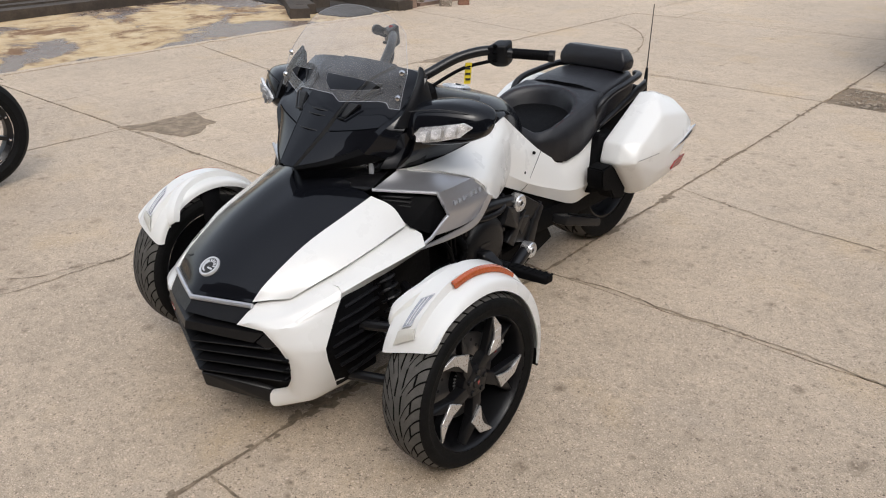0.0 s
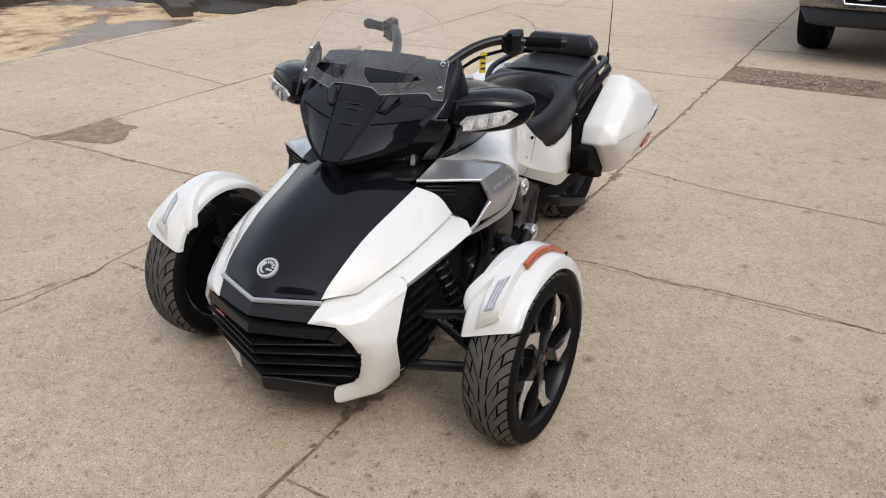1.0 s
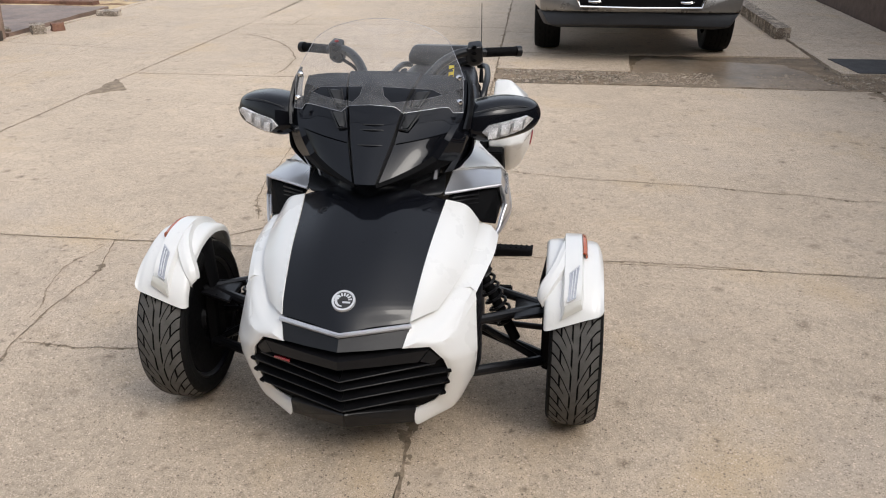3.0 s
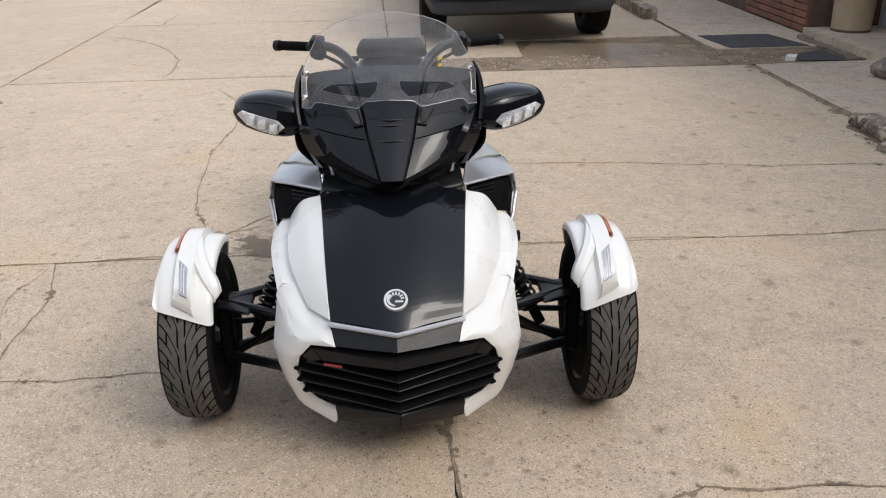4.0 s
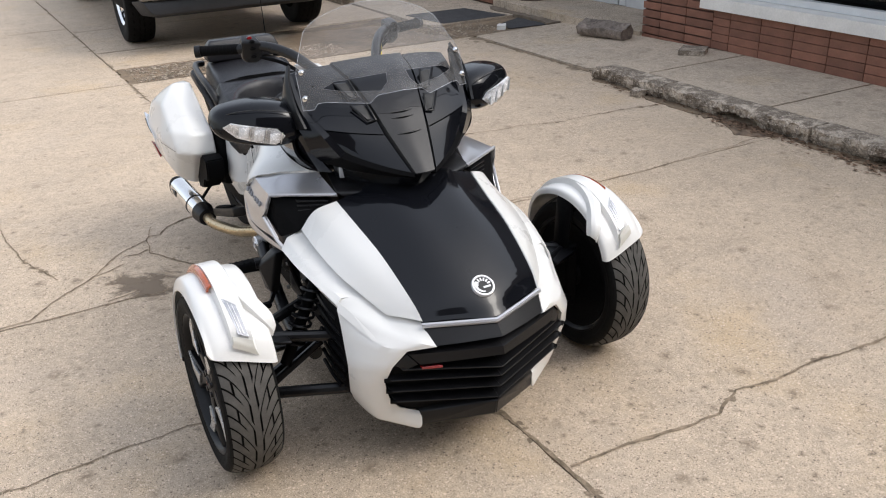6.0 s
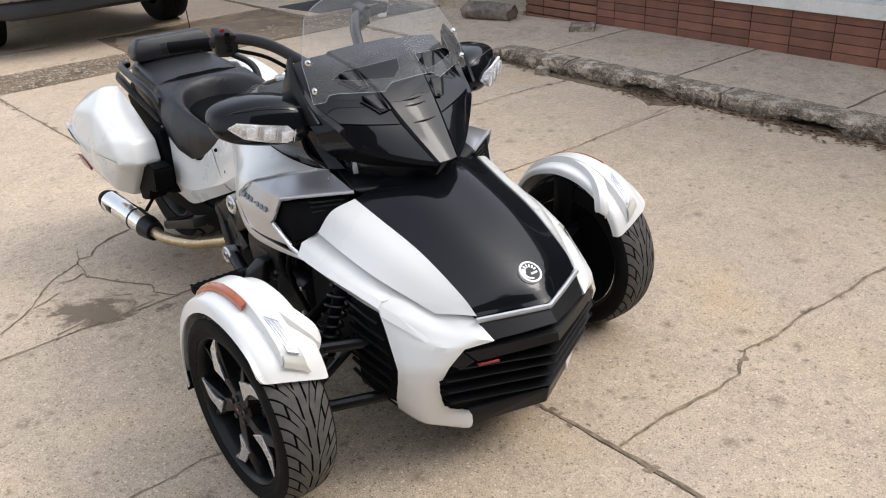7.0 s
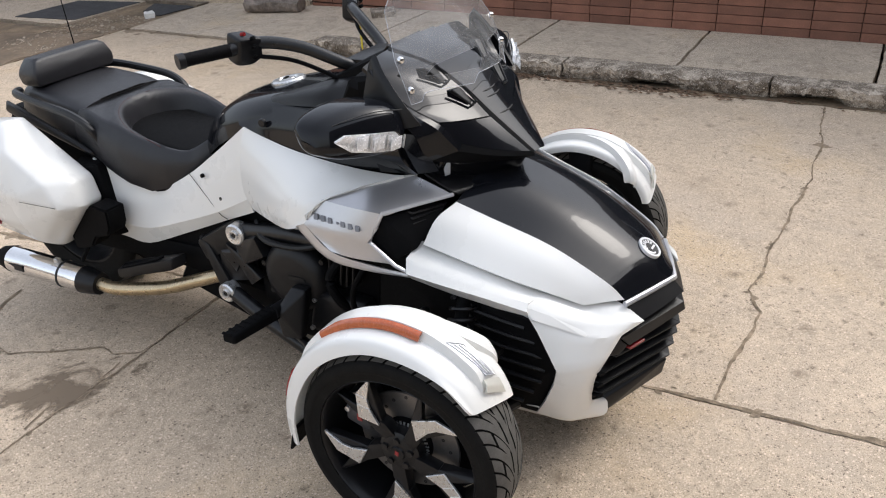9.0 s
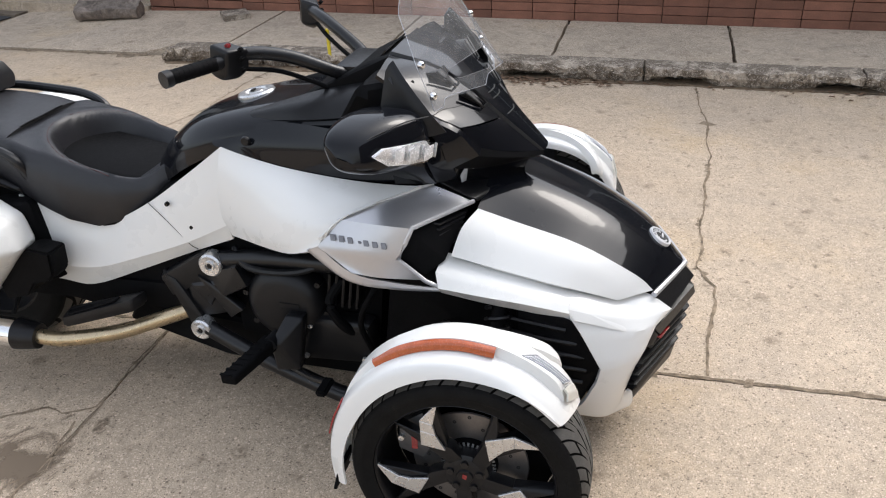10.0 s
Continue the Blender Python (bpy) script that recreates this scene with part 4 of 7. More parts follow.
def handlebar():
    bar = P("handlebar", tube([(-.285, .742, 1.034), (-.215, .695, 1.042), (-.150, .615, 1.020), (-.085, .510, .965), (0, .480, .945),
                               (.085, .510, .965), (.150, .615, 1.020), (.215, .695, 1.042), (.285, .742, 1.034)], .0165, 5, 12), FRAME, "black swept handlebar")
    P("bar_clamp", hull([(-.07, .43, .90), (.07, .43, .90), (-.07, .53, .90), (.07, .53, .90), (-.09, .45, .985), (.09, .45, .985), (-.09, .53, .985), (.09, .53, .985)], .012, 2), SATIN, parent=bar)
    for s in BOTH:
        grip = P("grip", tube([(s * .275, .738, 1.035), (s * .395, .796, 1.032)], .0165, 6, 14), MATTE, "ribbed black rubber grip")
        for k in range(9):
            a = Vector((s * .292, .746, 1.0345)).lerp(Vector((s * .385, .791, 1.0322)), k / 8)
            b = a + Vector((s * .005, .0025, 0))
            P("grip_rib", tube([a, b], .0170, 1, 14), MATTE, parent=grip)
        P("bar_end", tube([(s * .393, .795, 1.032), (s * .409, .803, 1.031)], .0195, 2, 14), SATIN, parent=grip)
        sw = P("switch_block", hull([(s * x, y + .02, z) for x, y, z in ((.220, .668, 1.004), (.282, .70, 1.000), (.222, .722, 1.004), (.272, .748, 1.004), (.24, .69, .988), (.265, .72, .988),
                                    (.224, .662, 1.058), (.280, .69, 1.062), (.226, .718, 1.074), (.270, .740, 1.076))], .013, 3), SATIN, "black handlebar switch block")
        for z in (1.015, 1.04, 1.062):
            P("switch_button", moved(box((s * .252, .690, z), (.018, .010, .010), .003), Matrix.Identity(4)), MATTE, parent=sw)
        P("cable", tube([(s * .23, .70, 1.01), (s * .16, .635, .985), (s * .11, .54, .935), (s * .09, .47, .90)], .006, 5, 7), MATTE)
    P("kill_switch", box((-.250, .722, 1.068), (.016, .012, .012), .003), RED, "red stop switch")


def tag():
    t = P("price_tag", plate([(.170, .640, 1.005), (.186, .655, 1.005), (.182, .652, .935), (.166, .637, .935)], .002, (.4, -1, 0)), YELLOW, "small yellow paper tag with dark print")
    for k in range(3):
        P("tag_line", plate([(.171, .6385, .99 - k * .018), (.183, .6500, .99 - k * .018), (.183, .6500, .983 - k * .018), (.171, .6385, .983 - k * .018)], .001, (.4, -1, 0)), INK, parent=t)


def lookup(table, y):
    for (a, p), (c, q) in zip(table, table[1:]):
        if y <= c:
            t = min(1, max(0, (y - a) / (c - a)))
            return p + (q - p) * t
    return table[-1][1]


def seat():
    # bucket: a horseshoe bolster round a sunken cushion, open towards the tank
    crest = ((1.03, .706), (1.09, .674), (1.16, .676), (1.23, .692), (1.30, .716), (1.37, .744), (1.43, .760), (1.47, .770), (1.53, .764))
    floor_z = ((1.03, .704), (1.09, .664), (1.16, .636), (1.23, .622), (1.33, .620), (1.40, .630))
    half = ((1.03, .118), (1.06, .142), (1.10, .163), (1.16, .190), (1.23, .206), (1.32, .216), (1.40, .214), (1.46, .204), (1.53, .190))
    low = ((1.03, .610), (1.09, .575), (1.16, .545), (1.23, .528), (1.31, .545), (1.37, .570), (1.45, .610), (1.53, .635))

    def smooth01(t):
        t = min(1, max(0, t))
        return t * t * (3 - 2 * t)

    def height(x, y):
        a, c, rx = abs(x), 1.270, .176
        d = rx - a if y < c else rx * (1 - math.hypot(a / rx, (y - c) / .166))
        r = lookup(crest, y)
        f = min(r, lookup(floor_z, y))
        e = lookup(half, y)
        z = f + (r - f) * (1 - smooth01(d / .046))
        if d < 0:
            z = r - .012 * smooth01(-d / .06)
        return z - .034 * smooth01((a / e - .87) / .13) ** 1.5 - .004 * (1 - smooth01(abs(d + .004) / .007)) * smooth01((y - 1.1) / .06)
    rows = []
    for i in range(64):
        y = 1.030 + .500 * i / 63
        e, l = lookup(half, y), lookup(low, y)
        side = [(e, y, height(e, y))]
        side = [(e * .99, y, l), (e * 1.025, y, l + (side[0][2] - l) * .35), (e * 1.025, y, l + (side[0][2] - l) * .75)]
        top = [(e * k / 26, y, height(e * k / 26, y)) for k in range(26, 0, -1)]
        halfrow = side + top
        rows.append([(-p[0], p[1], p[2]) for p in halfrow] + [(0, y, height(0, y))] + halfrow[::-1])
    P("rider_seat", sheet(rows, 1, .02, (0, 0, 1), sharp_u=True, sharp_v=True), SEAT, "black vinyl bucket rider seat with dark red stitching", smooth=80)
    for s in BOTH:
        P("seat_piping", tube([(s * .181 * math.sin(a), 1.270 + .171 * math.cos(a), height(.181 * math.sin(a), 1.270 + .171 * math.cos(a)) + .0005) for a in [1.57 * k / 24 for k in range(25)]]
                              + [(s * .178, y, height(.178, y) + .0005) for y in (1.24, 1.21, 1.18)], .0011, 1, 6), STITCH)
    rows = []
    for y, w, z, zs in ((1.500, .186, .765, .635), (1.56, .184, .780, .640), (1.64, .178, .790, .655), (1.72, .168, .797, .670), (1.80, .154, .796, .685), (1.835, .140, .775, .690)):
        half = [(w + .004, y, zs), (w, y, z - .050), (w * .90, y, z - .014), (w * .6, y, z - .001), (0, y, z + .002)]
        rows.append([(-p[0], p[1], p[2]) for p in half[:-1]] + [half[-1]] + half[-2::-1])
    P("passenger_seat", sheet(rows, 4, .03, (0, 0, 1)), SEAT, "black vinyl passenger seat", smooth=60)
    P("seat_seam", tube([(-.172, 1.512, .69), (-.150, 1.515, .748), (-.08, 1.50, .766), (0, 1.495, .768), (.08, 1.50, .766), (.150, 1.515, .748), (.172, 1.512, .69)], .0025, 5, 6), MATTE)
    P("seat_base", hull([(-.19, 1.10, .54), (.19, 1.10, .54), (-.19, 1.25, .50), (.19, 1.25, .50), (-.18, 1.85, .66), (.18, 1.85, .66), (-.12, 1.06, .64), (.12, 1.06, .64),
                         (-.14, 1.82, .74), (.14, 1.82, .74), (-.15, 1.5, .70), (.15, 1.5, .70), (-.15, 1.8, .45), (.15, 1.8, .45)], .01, 1), MATTE, "black seat base")
    P("backrest", hull([(-.155, 1.700, .800), (.155, 1.700, .800), (-.168, 1.700, .835), (.168, 1.700, .835), (-.142, 1.715, .888), (.142, 1.715, .888), (-.155, 1.790, .795), (.155, 1.790, .795),
                        (-.160, 1.800, .840), (.160, 1.800, .840), (-.13, 1.785, .884), (.13, 1.785, .884), (0, 1.698, .845)], .010, 3), SEAT, "black padded passenger backrest")
    for s in BOTH:
        P("backrest_bracket", tube([(s * .10, 1.79, .70), (s * .10, 1.78, .81)], .016, 2, 8), STEEL)
        P("grab_handle", tube([(s * .198, 1.415, .640), (s * .218, 1.435, .715), (s * .228, 1.50, .755), (s * .224, 1.62, .772), (s * .205, 1.76, .785), (s * .165, 1.80, .782)], .0135, 6, 10), FRAME, "black curved grab handle")
        P("rear_rail", hull([(.205, 1.45, .635), (.205, 1.45, .605), (.222, 1.46, .63), (.222, 1.80, .755), (.222, 1.82, .725), (.195, 1.84, .760), (.19, 1.84, .72), (.19, 1.46, .60)], .008, 2, s), SATIN, "black rear side rail")
        P("bag_mount", hull([(.19, 1.42, .60), (.24, 1.42, .60), (.19, 1.36, .36), (.24, 1.38, .36), (.19, 1.54, .60), (.25, 1.54, .58), (.19, 1.54, .34), (.26, 1.52, .34)], .006, 1, s), MATTE)
    ant = P("antenna", tube([(.170, 1.893, .70), (.169, 1.898, .80), (.166, 1.916, 1.06)], (.0032, .0016), 4, 6), MATTE, "thin black whip antenna")
    P("antenna_base", tube([(.170, 1.891, .68), (.169, 1.898, .79)], (.012, .006), 3, 8), SATIN, parent=ant)


def saddlebag(s):
    bag = P("saddlebag", hull([(.25, 1.405, .495), (.25, 1.425, .575), (.25, 1.54, .605), (.255, 1.68, .735), (.255, 1.80, .722), (.26, 1.93, .625), (.26, 1.94, .55), (.25, 1.80, .345), (.25, 1.56, .33),
                               (.345, 1.385, .505), (.345, 1.415, .585), (.345, 1.57, .675), (.330, 1.68, .742), (.335, 1.84, .692), (.345, 1.925, .610), (.34, 1.80, .350), (.335, 1.54, .332),
                               (.410, 1.42, .515), (.408, 1.47, .590), (.402, 1.62, .675), (.405, 1.84, .640), (.410, 1.895, .588), (.398, 1.78, .395), (.392, 1.57, .365),
                               (.440, 1.56, .545), (.442, 1.80, .555), (.432, 1.74, .450), (.428, 1.58, .445)], .015, 4, s), WHITE, "pearl white hard saddlebag", smooth=20)
    P("bag_guard", plate([(s * .322, y, z) for y, z in ((1.318, .492), (1.322, .425), (1.340, .400), (1.395, .385), (1.425, .345), (1.505, .322), (1.520, .400), (1.470, .440), (1.452, .470), (1.385, .500))], .075, (s, 0, 0), .006),
      MATTE, "black stepped lower bag guard", parent=bag)
    P("bag_reflector", hull([(.431, 1.690, .424), (.440, 1.715, .464), (.441, 1.795, .478), (.434, 1.765, .432), (.40, 1.72, .445), (.40, 1.77, .455)], .002, 1, s), RED, "dark red side reflector", parent=bag)
    P("bag_trim", hull([(.4455, 1.62, .512), (.4475, 1.75, .552), (.436, 1.880, .590), (.441, 1.865, .556), (.446, 1.74, .527), (.42, 1.75, .535), (.41, 1.86, .57)], .002, 1, s), CHROME, "slim chrome trim", parent=bag)
    P("bag_trim_inset", hull([(.4485, 1.70, .532), (.449, 1.77, .552), (.4425, 1.850, .574), (.4465, 1.79, .548), (.43, 1.77, .545)], .001, 1, s), INK, parent=bag)
    P("bag_lid_line", tube([(s * .412, 1.43, .520), (s * .443, 1.55, .535)], .0008, 4, 5), INK, parent=bag)


def fender(s):
    """A front fender: a wide shell, a raised blade with lamp and marker, and an arm towards the inner side."""
    def at(x, a, r):
        a = radians(a)
        return (x + .005 * s, AXLE_Y - r * math.cos(a), AXLE_Z - .006 + r * math.sin(a))
    top = ((32, .273), (45, .291), (60, .303), (75, .311), (98, .318), (120, .319), (140, .317), (160, .313), (191, .309))
    rim = ((32, -.003), (45, -.006), (58, -.015), (75, -.028), (90, -.034), (120, -.044), (150, -.048), (191, -.034))
    cross = ((.535, -.026), (.538, -.010), (.550, -.003), (.580, 0), (.615, .001), (.650, -.001), (.678, -.005), (.692, -.011), (.700, -.40), (.704, -1.0))
    rows = []
    for k in range(15):
        t = (k / 14) ** 1.25
        row = []
        for i, (x, d) in enumerate(cross):
            a0 = 32.5 + 11.5 * (x - .535) / .169 + (3.0, 1.2, .2, 0, 0, 0, 0, .4, 1.6, 3.4)[i]
            a = a0 + (191 - a0) * t
            narrow = max(0, (a - 115) / 76)
            x2 = x + (.700 - x) * .52 * narrow if x < .69 else x
            drop = d if d > -.2 else -.011 + (lookup(rim, a) + .011) * (.55 if d > -.9 else 1.0)
            row.append(at(x2, a, lookup(top, a) + drop))
        rows.append(row)
    f = P("front_fender", sheet(rows, 3, .005, (0, 0, 1), s), WHITE, "pearl white front fender", smooth=32)
    # raised blade with chamfered flanks
    crown = ((40, .297), (48, .311), (58, .319), (70, .327), (80, .3335), (98, .3375), (115, .336), (128, .332), (142, .324), (152, .312))
    rows = []
    for k in range(17):
        t = k / 16
        row = []
        for i, (x, up) in enumerate(((.582, 0), (.590, 1), (.615, 1), (.639, 1), (.646, .1))):
            a0 = 39.5 + 6.5 * (x - .585) / .058 + (0 if up < 1 else 2.6)
            a = a0 + (153 - a0) * t
            base = lookup(top, a) - .004
            x2 = x + .012 * max(0, (a - 100) / 50)
            row.append(at(x2, a, base + (lookup(crown, a) - base) * up * min(1, .45 + t * 9)))
        rows.append(row)
    P("fender_blade", sheet(rows, 3, .004, (0, 0, 1), s, sharp_u=True), WHITE, parent=f, smooth=24)
    # cream chamfer below the lamp
    P("blade_end", sheet([[at(.584, 39.3, .292), at(.612, 42.6, .2975), at(.6435, 46.0, .3015)], [at(.591, 42.6, .3035), at(.613, 45.4, .308), at(.639, 48.2, .3125)],
                          [at(.593, 46.5, .3115), at(.615, 48.8, .3135), at(.638, 50.6, .3155)]], 3, .004, (0, -.7, .7), s, sharp_v=True), PEARL, parent=f)
    # arm branching off the blade towards the inner side
    outer = ((.587, 92, .3345), (.575, 82, .330), (.560, 73, .324), (.540, 65, .316), (.522, 58.5, .304), (.516, 53.5, .284))
    inner = ((.592, 72, .3265), (.585, 68, .3235), (.570, 62.5, .317), (.555, 57.5, .309), (.540, 53.0, .299), (.528, 50.0, .283))
    rows = []
    for p, q in zip(outer, inner):
        m = tuple((u + v) / 2 for u, v in zip(p, q))
        rows.append([at(p[0] - .003, p[1] + 2.5, p[2] - .018), at(*p), at(m[0], m[1], m[2] + .0035), at(*q), at(q[0] + .003, q[1] - 1.6, q[2] - .016)])
    rows.append([at(.520, 54, .272), at(.5165, 52.6, .275), at(.521, 51.0, .276), at(.527, 49.4, .275), at(.527, 49.6, .272)])
    P("fender_arm", sheet(rows, 3, .004, (0, -.4, 1), s, sharp_u=True), WHITE, parent=f, smooth=30)
    # lamp let into the blade
    quad = ((.631, 70.0), (.605, 65.0), (.600, 48.6), (.622, 51.0))

    def on(x, a, lift):
        return at(x, a, lookup(crown, a) + lift)
    lens = P("fender_lamp", sheet([[on(.631 - .009 * k, 70.0 - 19.0 * k, .0016), on(.605 - .005 * k, 65.0 - 16.4 * k, .0016)] for k in (0, .25, .5, .75, 1)], 3, .006, (0, -.7, .7), s), GREYLENS, "clear grey fender lamp", parent=f)
    edge = [on(*quad[i], .0014) for i in (0, 1, 2, 3, 0)]
    P("lamp_frame", tube([(s * x, y, z) for x, y, z in edge], .0016, 5, 6, True), STRIP, parent=lens)
    for u in (.3, .62):
        P("lens_rib", tube([(s * x, y, z) for x, y, z in [on((.631 - .009 * k) * (1 - u) + (.605 - .005 * k) * u, (70 - 19 * k) * (1 - u) + (65 - 16.4 * k) * u, .002) for k in (.06, .3, .6, .94)]], .0013, 3, 6), EMBLEM, parent=lens)
    P("marker_lamp", sheet([[at(.643, a, lookup(crown, a) + .0005), at(.6535, a, lookup(crown, a) - .004), at(.6565, a, lookup(crown, a) - .018)] for a in (79.5, 92, 104, 116, 128)], 4, .006, (1, 0, .2), s), AMBER, "amber side marker", parent=f)
    P("rear_marker", sheet([[at(.648, a, .3185), at(.676, a, .317)] for a in (152, 160, 168)], 3, .004, (0, 1, 0), s), RED, "red rear marker", parent=f)
    # stay and bracket on the inner side
    P("fender_stay", hull([(.545, AXLE_Y + .05, .552), (.545, AXLE_Y - .03, .552), (.530, AXLE_Y + .045, .34), (.530, AXLE_Y - .035, .34), (.565, AXLE_Y + .05, .565), (.565, AXLE_Y - .03, .565), (.520, AXLE_Y, .45)], .006, 1, s), MATTE, parent=f)
    P("mud_flap", hull([(.60, .352, .25), (.69, .352, .25), (.60, .362, .25), (.69, .362, .25), (.60, .372, .18), (.69, .372, .18), (.60, .380, .18), (.69, .380, .18)], .002, 1, s), MATTE, parent=f)


def tyre_mesh(radius, width, rim, repeats=15, steps=24, around=88, worn=1):
    """A road tyre with swept tread grooves; the grid follows the grooves."""
    w = width / 2
    turns = repeats * steps
    verts, faces, idx, prof = [], [], [], []
    for i in range(around + 1):
        u = -1 + 2 * i / around
        a = abs(u)
        if a < .62:
            x, r = w * .94 * (a / .62), radius - .020 * (a / .62) ** 3.2
        else:
            t = (a - .62) / .38
            x = w * (.94 + .06 * math.sin(min(t * 2, 1) * math.pi / 2) - .16 * max(0, t - .5))
            r = radius - .020 - (radius - .020 - rim) * t ** 1.25 + (.0016 if .60 < t < .66 else 0)
        sweep = 3.1 * min(1, a / .64) - 1.40 * min(1, a / .64) ** 2 + (.5 if u > 0 else 0)
        prof.append((math.copysign(x, u), r, a, sweep))

    def groove(a, v):
        if a > .575:
            return False
        if .085 < a < .108 and v < .80:
            return True
        if a > .10 and v < .05:
            return True
        if a > .24 and .50 < v < .54:
            return True
        return .345 < a < .368 and .05 <= v < .52
    for k in range(turns):
        for x, r, a, sweep in prof:
            v = (k % steps + .5) / steps
            th = 2 * math.pi * (k / turns - sweep / repeats)
            rr = r - (.0055 if groove(a, v) else 0)
            verts.append((x, rr * math.cos(th), rr * math.sin(th)))
    n = around + 1
    for k in range(turns):
        for i in range(around):
            faces.append((k * n + i, ((k + 1) % turns) * n + i, ((k + 1) % turns) * n + i + 1, k * n + i + 1))
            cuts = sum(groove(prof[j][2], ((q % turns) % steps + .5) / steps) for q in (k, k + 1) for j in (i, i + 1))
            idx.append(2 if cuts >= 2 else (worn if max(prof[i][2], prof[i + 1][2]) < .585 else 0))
    me = bpy.data.meshes.new("tyre")
    me.from_pydata(verts, [], faces)
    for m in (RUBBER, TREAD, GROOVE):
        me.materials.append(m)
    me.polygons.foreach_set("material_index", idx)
    me.polygons.foreach_set("use_smooth", [True] * len(faces))
    me.set_sharp_from_angle(angle=radians(40))
    bm = bmesh.new()
    bm.from_mesh(me)
    bmesh.ops.recalc_face_normals(bm, faces=bm.faces)
    bm.to_mesh(me)
    bm.free()
    return me


FRONT_TYRE = tyre_mesh(.267, .155, .203, 22)
REAR_TYRE = tyre_mesh(.303, .225, .198, 15, 12, 60)


def spoke(ang):
    """A forked wheel spoke: a black arm with a spike to the rim and a bright crescent blade."""
    def pt(r, a, x):
        a = radians(a + ang)
        return (x, -r * math.cos(a), r * math.sin(a))
    arm = join(hull([pt(.028, -5, .020), pt(.028, 75, .020), pt(.028, -5, .052), pt(.028, 75, .052), pt(.078, 40, .056), pt(.078, 64, .056), pt(.118, 56, .060), pt(.118, 67, .060),
                     pt(.078, 40, .024), pt(.078, 64, .024), pt(.118, 56, .030), pt(.118, 67, .030)], .004, 2),
               hull([pt(.105, 55, .060), pt(.105, 68, .060), pt(.150, 61, .062), pt(.196, 68.5, .058), pt(.196, 71, .052), pt(.150, 67, .056), pt(.105, 55, .030), pt(.105, 68, .030), pt(.192, 69, .030), pt(.192, 72, .030)], .002, 1),
               hull([pt(.080, 45, .054), pt(.112, 66, .056), pt(.170, 51, .060), pt(.196, 36, .060), pt(.140, 42, .056), pt(.085, 46, .026), pt(.112, 64, .026), pt(.170, 51, .034), pt(.193, 37, .036), pt(.140, 43, .030)], .002, 1))
    bright = join(hull([pt(r, a, x) for r, a in ((.081, 47), (.122, 68), (.150, 57), (.126, 47)) for x in (.058, .0645)], .001, 1),
                  hull([pt(r, a, x) for r, a in ((.126, 47), (.150, 57), (.172, 51.5), (.151, 44)) for x in (.058, .0645)], .001, 1),
                  hull([pt(r, a, x) for r, a in ((.151, 44), (.172, 51.5), (.199, 35.5), (.197, 34.5)) for x in (.058, .0645)], .001, 1))
    return arm, bright


